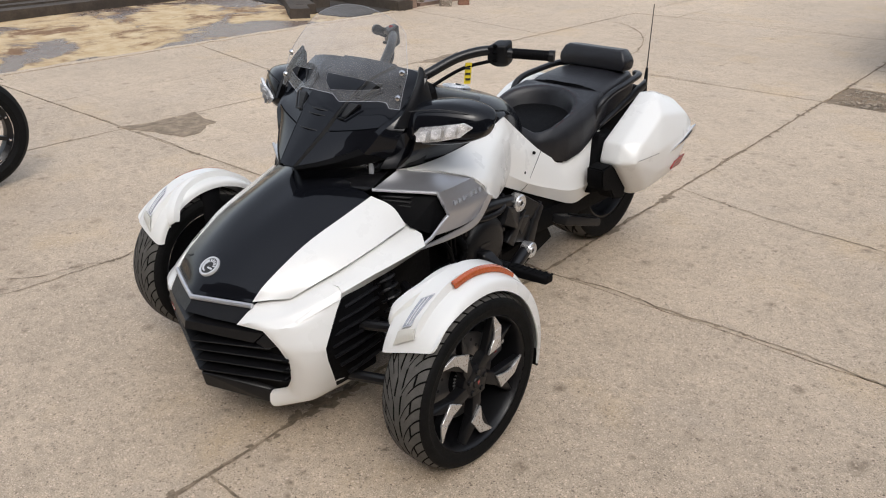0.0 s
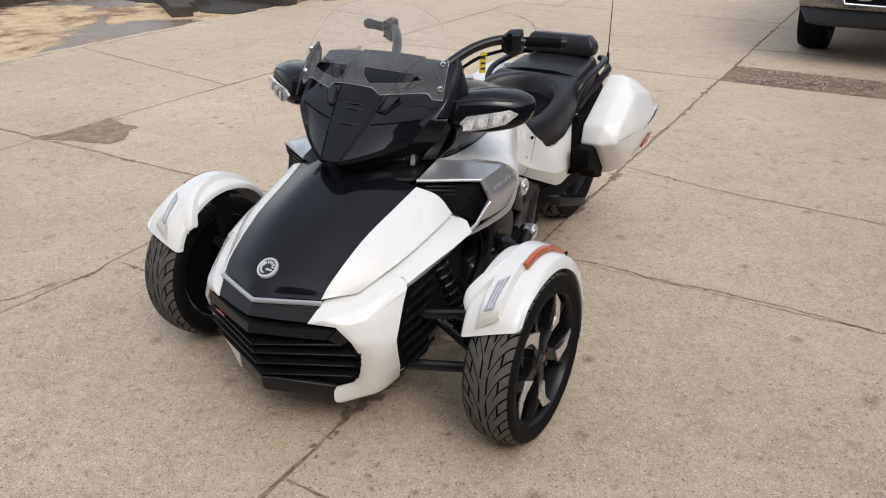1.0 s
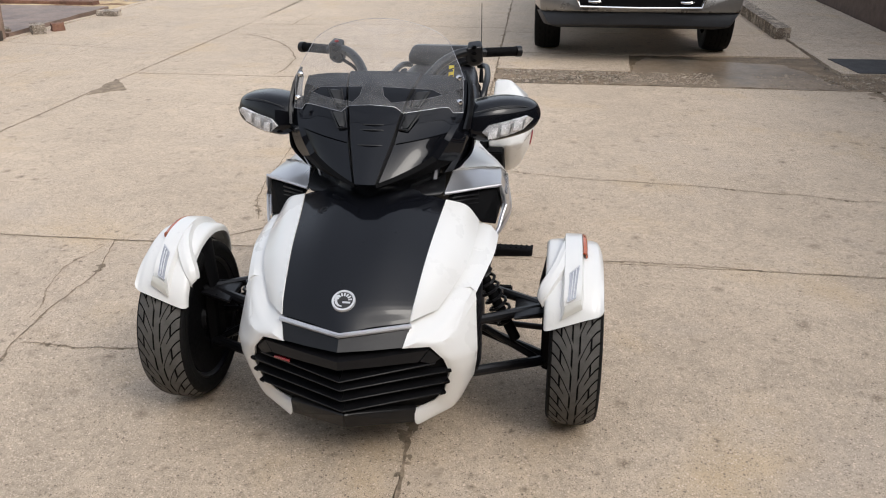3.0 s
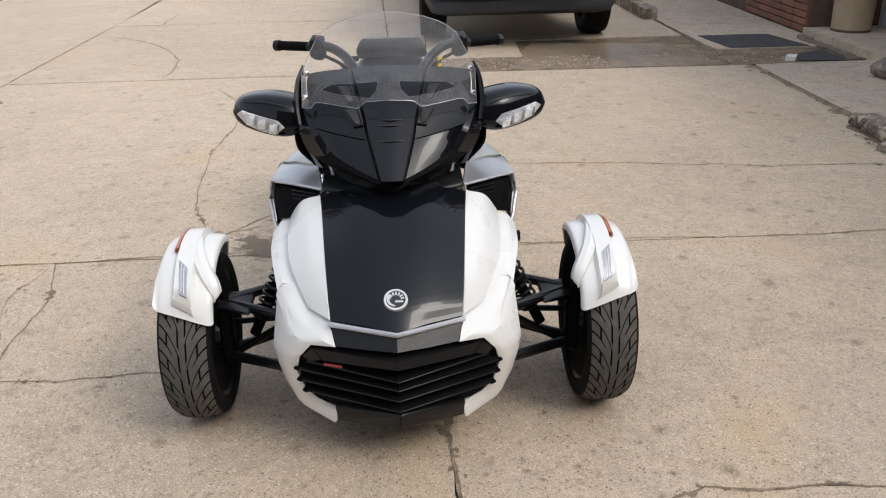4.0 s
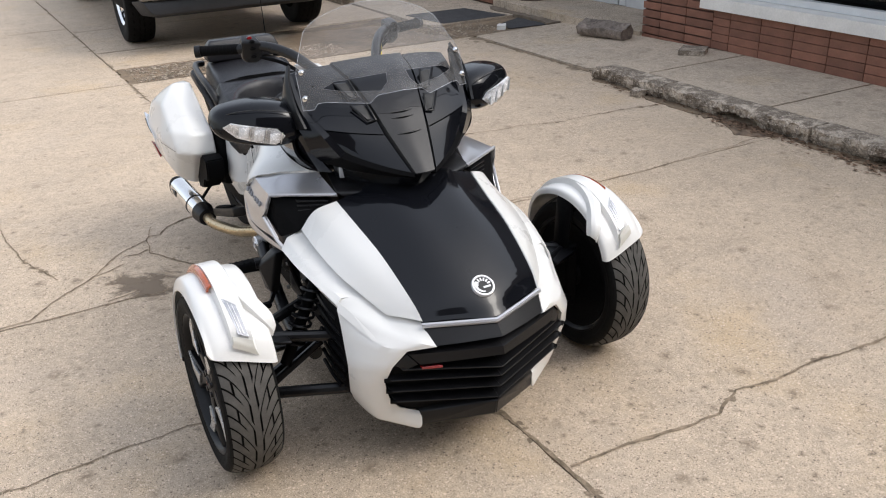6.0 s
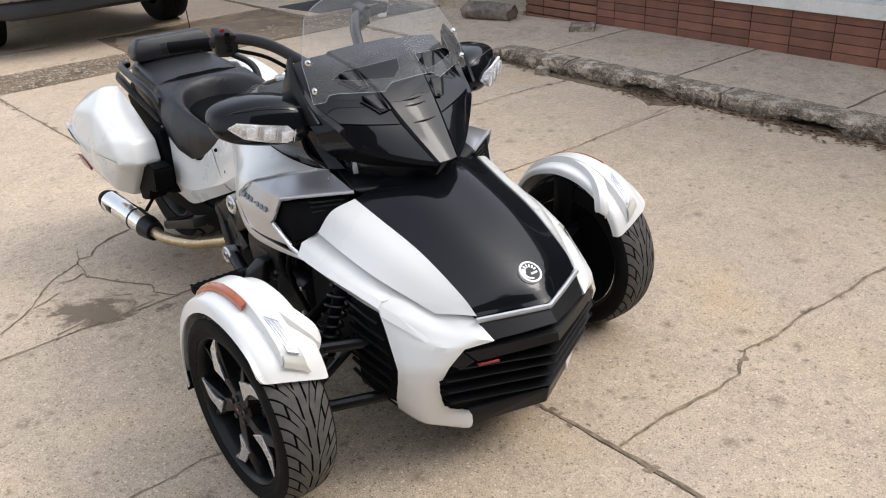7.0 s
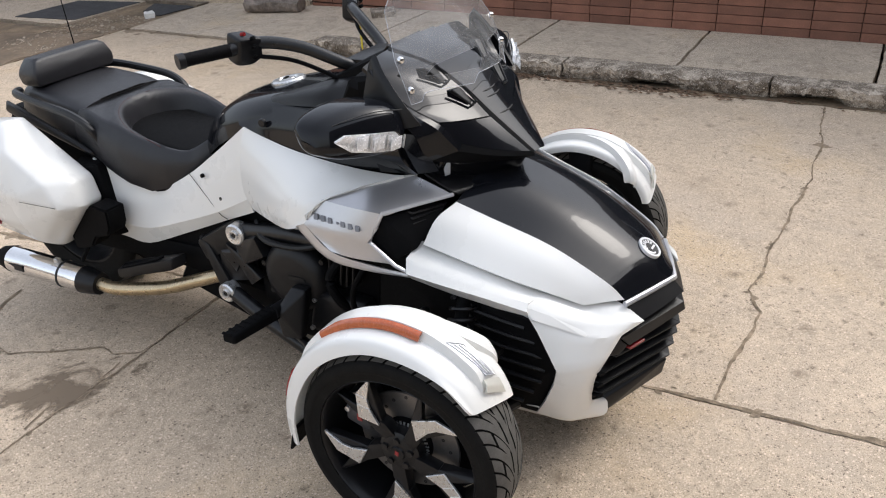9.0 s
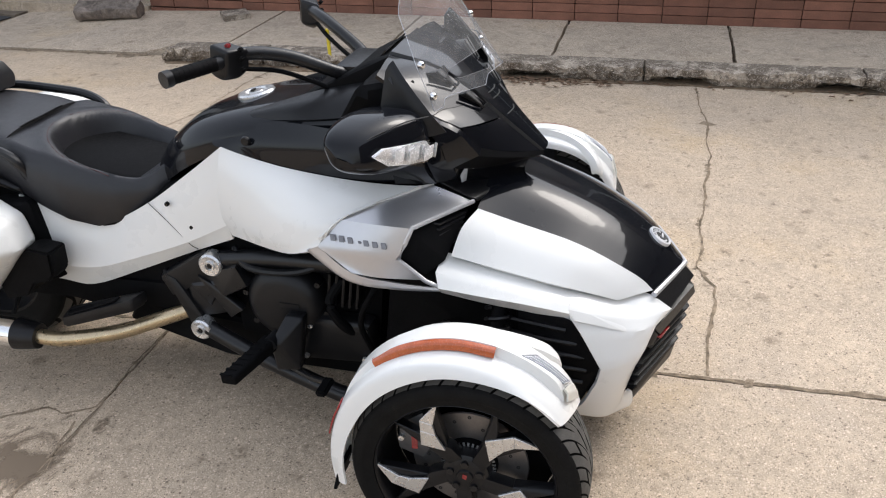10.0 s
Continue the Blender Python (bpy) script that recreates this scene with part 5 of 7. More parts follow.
def front_wheel(s):
    at = Matrix.Translation((s * TRACK + .0085, AXLE_Y, AXLE_Z)) @ Matrix.Diagonal((s, 1, 1, 1))
    rim = P("front_wheel", moved(lathe([(.206, .066), (.201, .071), (.196, .066), (.192, .045), (.188, .0), (.190, -.06), (.198, -.070), (.206, -.068), (.198, -.05), (.196, 0), (.199, .050), (.206, .066)], 64), at),
            SATIN, "black five-spoke front wheel with bright blades")
    tyre = new("tyre", FRONT_TYRE)
    tyre.parent, tyre.matrix_basis = rim, at
    for k in range(5):
        b, w = spoke(k * 72)
        P("spoke", moved(b, at), SATIN, parent=rim)
        P("spoke_blade", moved(w, at), STEEL, "machined silver blade", parent=rim)
    P("hub", moved(lathe([(.001, .060), (.017, .060), (.019, .056), (.040, .056), (.052, .048), (.055, .0), (.04, -.06), (.001, -.06)], 32), at), SATIN, parent=rim)
    P("hub_mark", moved(hull([(.0615, -.006, .008), (.0615, .004, .010), (.0615, -.004, -.006), (.0615, .006, -.002), (.058, 0, 0)], .0004, 1), at), RED, "small red hub mark", parent=rim)
    for k in range(5):
        a = radians(k * 72 + 18)
        P("lug_nut", moved(lathe([(.001, .061), (.008, .061), (.010, .050)], 12), at @ Matrix.Translation((0, .034 * math.cos(a), .034 * math.sin(a)))), FRAME, parent=rim)
    disc = P("brake_disc", moved(lathe([(.06, .004), (.130, .004), (.132, .001), (.130, -.002), (.06, -.002), (.06, .004)], 48), at), DISC, "grey steel brake disc", parent=rim)
    for k in range(20):
        a = radians(k * 18)
        r = (.095, .108, .120)[k % 3]
        P("disc_hole", moved(lathe([(.001, .0048), (.0045, .0048), (.0045, .003)], 8), at @ Matrix.Translation((0, r * math.cos(a), r * math.sin(a)))), INK, parent=disc)
    ring = P("sensor_ring", moved(lathe([(.050, .018), (.062, .018), (.064, .004), (.050, .004)], 40), at), MATTE, parent=rim)
    for k in range(36):
        a = radians(k * 10)
        P("ring_tooth", moved(box((.019, 0, .056), (.003, .0045, .011), 0), at @ Matrix.Rotation(a, 4, "X")), STEEL, parent=ring)
    # added black disc stands in for the shaded depth behind the spokes
    P("brake_shield", moved(lathe([(.001, -.040), (.150, -.040), (.187, -.056), (.187, -.062), (.150, -.046), (.001, -.046)], 40), at), MATTE, parent=rim)
    cal = P("caliper", moved(hull([(-.03, .065, .07), (.022, .065, .07), (-.03, .10, .00), (.022, .10, .00), (-.03, .10, .13), (.022, .10, .13), (-.03, .155, .09), (.022, .155, .09), (-.03, .16, .02), (.022, .16, .02)], .008, 2), at), CALIPER, "grey brake caliper", parent=rim)
    P("caliper_mark", moved(box((.0235, .120, .045), (.003, .014, .035), .001), at), RED, parent=cal)
    for y, z in ((.092, .115), (.150, .055)):
        P("caliper_bolt", moved(lathe([(.001, .030), (.007, .029), (.009, .018)], 8), at @ Matrix.Translation((0, y, z))), STEEL, parent=cal)
    P("knuckle", moved(hull([(-.06, -.04, -.11), (-.06, .04, -.11), (-.06, -.04, .13), (-.06, .04, .13), (-.10, -.03, -.10), (-.10, .03, -.10), (-.10, -.03, .12), (-.10, .03, .12)], .008, 1), at), MATTE, parent=rim)


def suspension(s):
    for name, pts, r in (("upper_arm", [(.55, .075, .375), (.30, -.045, .365)], .016), ("upper_arm", [(.55, .075, .375), (.28, .215, .385)], .016),
                         ("lower_arm", [(.57, .065, .195), (.27, -.085, .205)], .017), ("lower_arm", [(.57, .065, .195), (.26, .26, .21)], .017),
                         ("lower_brace", [(.52, .060, .20), (.30, .06, .33)], .012), ("tie_rod", [(.57, .13, .27), (.25, .13, .29)], .010)):
        P(name, tube([(s * x, y, z) for x, y, z in pts], r, 4, 10), FRAME, "black suspension arm")
    shock = P("shock_absorber", tube([(s * .455, .06, .265), (s * .335, .065, .505)], .017, 4, 12), MATTE, "black coil-over shock absorber")
    A, B = Vector((s * .425, .061, .325)), Vector((s * .340, .065, .495))
    d = (B - A).normalized()
    u = d.cross(Vector((0, 1, 0))).normalized()
    v = d.cross(u)
    n = 70
    P("spring", tube([A.lerp(B, k / n) + (u * math.cos(k * .62) + v * math.sin(k * .62)) * .030 for k in range(n + 1)], .0050, 1, 6), FRAME, parent=shock)
    P("arm_plate", hull([(.52, .02, .385), (.56, .02, .385), (.52, .12, .385), (.56, .12, .385), (.50, .05, .36), (.56, .05, .35), (.45, -.02, .377), (.45, -.01, .365), (.45, .13, .385), (.45, .12, .365)], .004, 1, s), FRAME)


MUF, MUF_END = Vector((-.328, 1.44, .212)), Vector((-.352, 1.845, .236))


def drivetrain():
    P("engine_block", hull([(-.19, .40, .46), (.19, .40, .46), (-.2, .42, .22), (.2, .42, .22), (-.2, .84, .22), (.2, .84, .22), (-.18, .86, .46), (.18, .86, .46), (-.12, .5, .6), (.12, .5, .6), (-.12, .8, .62), (.12, .8, .62)], .02, 2), MATTE,
      "black engine block")
    P("front_frame", hull([(-.27, -.14, .46), (.27, -.14, .46), (-.27, -.12, .20), (.27, -.12, .20), (-.26, .36, .50), (.26, .36, .50), (-.24, .40, .21), (.24, .40, .21), (-.2, .2, .62), (.2, .2, .62), (-.18, -.05, .58), (.18, -.05, .58)], .01, 1), MATTE,
      "black front frame and radiator box")
    P("inner_body", hull([(-.18, .20, .70), (.18, .20, .70), (-.18, .82, .74), (.18, .82, .74), (-.19, .3, .50), (.19, .3, .50), (-.19, .85, .50), (.19, .85, .50), (-.16, .4, .86), (.16, .4, .86), (-.15, 1.08, .55), (.15, 1.08, .55), (-.16, 1.5, .36), (.16, 1.5, .36), (-.12, 1.05, .64), (.12, 1.05, .64)], .01, 1), MATTE,
      "black inner body")
    P("belly_pan", hull([(-.20, -.15, .20), (.20, -.15, .20), (-.22, .0, .135), (.22, .0, .135), (-.20, .9, .13), (.20, .9, .13), (-.15, 1.25, .18), (.15, 1.25, .18), (-.22, .4, .24), (.22, .4, .24), (-.15, 1.2, .26), (.15, 1.2, .26)], .01, 1), MATTE, "black belly pan")
    for s in BOTH:
        m = Matrix.Translation((s * .205, .672, .362)) @ Matrix.Diagonal((s, 1.18, 1.18, 1))
        cover = P("engine_cover", moved(lathe([(.001, .055), (.060, .055), (.078, .048), (.090, .035), (.096, .02), (.100, .0), (.100, -.05)], 40), m), SATIN, "round satin black engine cover")
        for k in range(8):
            a = radians(k * 45 + 10)
            P("cover_bolt", moved(lathe([(.001, .030), (.007, .030), (.008, .0)], 8), m @ Matrix.Translation((0, .100 * math.cos(a), .100 * math.sin(a)))), FRAME, parent=cover)
        P("cover_mark", moved(box((.056, -.02, .01), (.003, .05, .012), .001), m), FRAME, parent=cover)
        P("side_case", hull([(.20, .42, .34), (.25, .43, .33), (.20, .60, .34), (.25, .60, .34), (.20, .41, .20), (.24, .43, .20), (.20, .66, .18), (.24, .64, .19), (.255, .52, .30)], .012, 2, s), SATIN, "satin black side case")
        for y, z in ((.445, .31), (.60, .31), (.45, .22), (.62, .21)):
            P("case_bolt", moved(lathe([(.001, .010), (.007, .009), (.008, .0)], 8), Matrix.Translation((s * .248, y, z)) @ Matrix.Diagonal((s, 1, 1, 1))), STEEL)
        # hoses, brackets and covers round the engine
        P("hose", tube([(s * .235, .50, .46), (s * .262, .53, .40), (s * .258, .50, .33), (s * .22, .46, .28)], .014, 5, 10), MATTE, "black coolant hose")
        P("hose", tube([(s * .20, .82, .50), (s * .245, .76, .47), (s * .25, .62, .475), (s * .22, .50, .52)], .010, 5, 8), SATIN)
        P("wiring_loom", tube([(s * .24, .36, .52), (s * .30, .40, .46), (s * .285, .44, .36), (s * .25, .42, .24)], .008, 5, 8), MATTE)
        for k in range(5):
            P("cooling_fin", box((s * .228, .455 + .020 * k, .430), (.05, .007, .10), .002, (8, 0, 0)), SATIN)
        P("mount_bracket", hull([(.20, .80, .48), (.25, .80, .47), (.20, .86, .36), (.252, .85, .37), (.20, .76, .40), (.248, .775, .41), (.23, .90, .43)], .005, 2, s), FRAME, "gloss black engine bracket")
        P("brake_pedal" if s < 0 else "shift_lever", tube([(s * .29, .66, .20), (s * .33, .58, .20), (s * .36, .52, .215)], .009, 4, 8), FRAME)
        P("pedal_pad", box((s * .385, .515, .218), (.07, .028, .018), .005), MATTE)
        # heat shield plate with raised arrow
        P("frame_plate", hull([(.19, .84, .44), (.225, .86, .43), (.19, .99, .42), (.225, .97, .42), (.20, .84, .30), (.235, .85, .31), (.20, .98, .27), (.235, .96, .28)], .008, 2, s), SATIN, "black frame side plate")
        P("plate_rib", hull([(.236, .86, .40), (.236, .95, .385), (.238, .90, .33), (.226, .86, .41), (.226, .96, .39), (.226, .90, .32)], .002, 1, s), FRAME)
        # side frame tubes with their bright end caps
        P("frame_tube", tube([(s * .205, .905, .458), (s * .22, .70, .490), (s * .23, .45, .50)], .026, 4, 12), FRAME, "black upper frame tube")
        P("frame_tube", tube([(s * .245, .925, .262), (s * .275, .72, .19), (s * .30, .45, .12), (s * .30, .25, .15)], .024, 4, 12), FRAME, "black lower frame tube")
        P("frame_arm", hull([(.19, .90, .50), (.225, .90, .49), (.19, .86, .43), (.225, .87, .42), (.20, 1.06, .40), (.232, 1.05, .40), (.20, 1.03, .34), (.232, 1.02, .34)], .008, 2, s), SATIN, "black swingarm bracket")
        P("frame_arm", hull([(.20, 1.05, .42), (.234, 1.04, .42), (.20, 1.00, .40), (.234, 1.00, .40), (.22, .95, .24), (.25, .96, .25), (.22, .90, .25), (.25, .905, .26)], .008, 2, s), SATIN)
        P("frame_arm", hull([(.20, .93, .42), (.236, .93, .42), (.20, .90, .40), (.236, .89, .40), (.22, .80, .33), (.245, .80, .33), (.22, .84, .30), (.245, .84, .30)], .006, 2, s), FRAME)
        for c, r in (((.236, .880, .460), .034), ((.262, .928, .262), .031)):
            m = Matrix.Translation((s * c[0], c[1], c[2])) @ Matrix.Diagonal((s, 1, 1, 1))
            cap = P("frame_cap", moved(lathe([(.001, .008), (r * .28, .008), (r * .32, .012), (r * .42, .012), (r * .46, .007), (r * .85, .009), (r, .004), (r, -.03)], 28), m), STEEL, "round brushed aluminium frame cap")
            P("cap_bolt", moved(lathe([(.001, .010), (.008, .010), (.009, .005)], 6), m), FRAME, parent=cap)
        # foot pegs
        peg = P("foot_peg", hull([(.32, .660, .276), (.32, .704, .276), (.484, .711, .262), (.484, .755, .262), (.32, .660, .316), (.32, .704, .316), (.484, .711, .293), (.484, .755, .293)], .010, 3, s), MATTE, "ribbed black foot peg")
        for k in range(7):
            P("peg_rib", box((s * (.36 + k * .020), .694 + .0072 * k, .3098 - .0029 * k), (.010, .034, .006), .002), MATTE, parent=peg)
        P("peg_bracket", hull([(.26, .60, .36), (.29, .60, .36), (.26, .65, .36), (.29, .65, .36), (.29, .61, .21), (.32, .61, .21), (.29, .68, .20), (.32, .68, .20), (.34, .68, .30), (.34, .655, .30)], .006, 2, s), SATIN, parent=peg)
        P("peg_hinge", tube([(s * .30, .675, .30), (s * .345, .68, .30)], .020, 2, 12), FRAME, parent=peg)
        pp = P("passenger_peg", hull([(.235, 1.10, .355), (.29, 1.12, .350), (.26, 1.35, .285), (.32, 1.34, .280), (.235, 1.10, .312), (.29, 1.12, .308), (.26, 1.35, .248), (.32, 1.34, .244)], .010, 2, s), SATIN, "folded black passenger peg")
        P("peg_pad", hull([(.262, 1.17, .343), (.292, 1.17, .340), (.29, 1.33, .292), (.312, 1.325, .290), (.262, 1.17, .330), (.31, 1.32, .28)], .003, 1, s), MATTE, parent=pp)
        P("swing_arm", hull([(.15, 1.00, .36), (.20, 1.00, .36), (.15, 1.00, .27), (.20, 1.00, .27), (.15, 1.80, .34), (.19, 1.80, .34), (.15, 1.80, .26), (.19, 1.80, .26)], .012, 2, s), MATTE, "black swingarm")
    P("rear_frame", hull([(-.185, .90, .47), (.185, .90, .47), (-.185, .92, .30), (.185, .92, .30), (-.19, 1.45, .40), (.19, 1.45, .40), (-.19, 1.30, .245), (.19, 1.30, .245), (-.19, 1.62, .40), (.19, 1.62, .40), (-.185, 1.60, .30), (.185, 1.60, .30)], .012, 2), MATTE, "black rear frame")
    rear = P("rear_wheel", moved(lathe([(.200, .10), (.190, .10), (.175, .06), (.172, 0), (.175, -.06), (.190, -.10), (.200, -.10), (.186, -.06), (.186, .06), (.200, .10)], 48), Matrix.Translation((0, 1.774, .303))), FRAME, "black rear wheel")
    t = new("tyre", REAR_TYRE)
    t.parent, t.matrix_basis = rear, Matrix.Translation((0, 1.774, .303))
    P("hub", moved(lathe([(.001, .07), (.05, .07), (.06, .05), (.178, .03), (.178, -.03), (.06, -.05), (.05, -.07), (.001, -.07)], 32), Matrix.Translation((0, 1.774, .303))), FRAME, parent=rear)
    P("rear_fender", hull([(-.11, 1.45, .60), (.11, 1.45, .60), (-.12, 2.02, .56), (.12, 2.02, .56), (-.11, 1.5, .70), (.11, 1.5, .70), (-.11, 1.95, .70), (.11, 1.95, .70), (-.1, 2.05, .45), (.1, 2.05, .45)], .02, 2), MATTE, "black rear fender")
    # exhaust on one side only
    muf = P("muffler", tube([MUF.lerp(MUF_END, t) for t in (.10, .4, .7, .93)], .0455, 4, 28), CHROME, "polished chrome muffler")
    P("muffler_tip", tube([MUF.lerp(MUF_END, t) for t in (.92, .98, 1.03)], (.0470, .036), 3, 24), MATTE, "black muffler end cap", parent=muf)
    P("muffler_front", tube([MUF.lerp(MUF_END, t) for t in (-.04, .03, .13)], (.037, .0475), 3, 24), SATIN, "black muffler collar", parent=muf)
    P("muffler_band", tube([MUF.lerp(MUF_END, t) for t in (.34, .385)], .0480, 1, 28), CHROME, "bright clamp band", parent=muf)
    P("band_edge", tube([MUF.lerp(MUF_END, t) for t in (.325, .34)], .0472, 1, 28), INK, parent=muf)
    P("band_bolt", box(MUF.lerp(MUF_END, .36) + Vector((-.012, 0, .054)), (.018, .022, .018), .003), STEEL, parent=muf)
    c = MUF.lerp(MUF_END, .80)
    P("muffler_plate", plate([(c.x - .0462, c.y - .045, c.z + .014), (c.x - .0462, c.y + .045, c.z + .014), (c.x - .0448, c.y + .045, c.z - .010), (c.x - .0448, c.y - .045, c.z - .010)], .004, (-1, 0, .2), .001), SATIN, "small dark plate", parent=muf)
    P("exhaust_pipe", tube([MUF, MUF + Vector((.012, -.09, -.008)), (-.262, 1.20, .215), (-.22, 1.08, .250), (-.17, .96, .285)], .0225, 6, 14), GOLD, "heat-tinted golden exhaust pipe")
    P("exhaust_hanger", tube([(-.32, 1.50, .275), (-.27, 1.49, .34), (-.24, 1.47, .40)], .007, 4, 6), MATTE)


hood()
upper_fairing()
windshield()
tank()
handlebar()
tag()
seat()
drivetrain()
for side in BOTH:
    air_scoop(side)
    flank(side)
    lamp_pod(side)
    saddlebag(side)
    fender(side)
    front_wheel(side)
    suspension(side)


# ---- the yard: concrete slabs, kerb, pavement, mud beyond ----
def joint_a(y):
    return .14 - .030 * y


def ragged(outline, gap, rough, step=.022):
    """Insets a convex outline by half the gap and frays its sides by a fixed field of noise."""
    n = len(outline)
    P2 = [Vector((x, y)) for x, y in outline]
    area = sum(a.x * b.y - b.x * a.y for a, b in zip(P2, P2[1:] + P2[:1]))
    if area < 0:
        P2.reverse()
    lines = []
    for a, b in zip(P2, P2[1:] + P2[:1]):
        d = (b - a).normalized()
        nrm = Vector((-d.y, d.x))
        lines.append((a + nrm * gap / 2, d))
    corners = []
    for (p, d), (q, e) in zip(lines[-1:] + lines[:-1], lines):
        den = d.x * e.y - d.y * e.x
        t = ((q - p).x * e.y - (q - p).y * e.x) / den if abs(den) > 1e-6 else 0
        corners.append(p + d * t if abs(den) > 1e-6 else q)
    out = []
    for i in range(n):
        a, b = corners[i], corners[(i + 1) % n]
        k = max(2, min(260, int((b - a).length / step)))
        for j in range(k):
            p = a.lerp(b, j / k)
            v = noise.noise_vector(Vector((p.x * 1.3, p.y * 1.3, 3.1))) * rough * 1.6 + noise.noise_vector(Vector((p.x * 7, p.y * 7, 7.7))) * rough * 1.2 + noise.noise_vector(Vector((p.x * 19, p.y * 19, 2.7))) * rough * .5
            w = noise.noise_vector(Vector((p.x * 40, p.y * 40, 1.7 + gap * 90))) * .004 + noise.noise_vector(Vector((p.x * 11, p.y * 11, outline[0][1]))) * .005
            out.append((p.x + v.x + w.x, p.y + v.y + w.y))
    return out


ground = finish(slab([(-900, -900), (900, -900), (900, 900), (-900, 900)], -.016, .2), "ground", JOINT, smooth=0)
tagged(ground, "dark dirty bedding below worn concrete slabs", "ground", kind="structure")

C, E, K = -3.36, -5.70, 3.05


def A(y):
    return (joint_a(y), y)


SLABS = [
    ([(.155, -.5), (.20, -6), (K, -6), (K, 1.28), A(1.27)], .006, .004),
    ([A(1.27), (3.185, 1.28), (3.185, 5.06), A(5.08)], .006, .004),
    ([A(5.72), (1.22, 5.70), (1.26, 6.52), A(6.55)], .010, .006),
    ([A(6.55), (K, 6.60), (K, 7.9), A(7.9)], .010, .004),
    ([A(7.9), (K, 7.9), (K, 12), A(12)], .010, .004),
    ([A(12), (K, 12), (K, 24), A(24)], .010, .004),
    ([(.20, -6), (.155, -.5), A(1.27), (C, 1.26), (C, -6)], .006, .004),
    ([A(1.27), A(5.1), (C, 5.1), (C, 1.26)], .006, .004),
    ([A(5.1), A(8.2), (C, 8.2), (C, 5.1)], .008, .004),
    ([A(8.2), A(12.5), (C - .1, 12.5), (C, 8.2)], .008, .004),
    ([A(12.5), A(24), (C - .3, 24), (C - .1, 12.5)], .008, .004),
    ([(C, -6), (C, 1.27), (E, 1.29), (E, -6)], .010, .004),
    ([(C, 1.27), (C, 2.95), (E, 3.4), (E, 1.29)], .008, .004),
    ([(C, 2.95), (C, 6.2), (E, 6.6), (E, 3.4)], .008, .004),
    ([(C, 6.2), (C, 9.8), (E, 10.2), (E, 6.6)], .008, .004),
    ([(C, 9.8), (C - .3, 24), (E - .1, 24), (E, 10.2)], .008, .004),
]


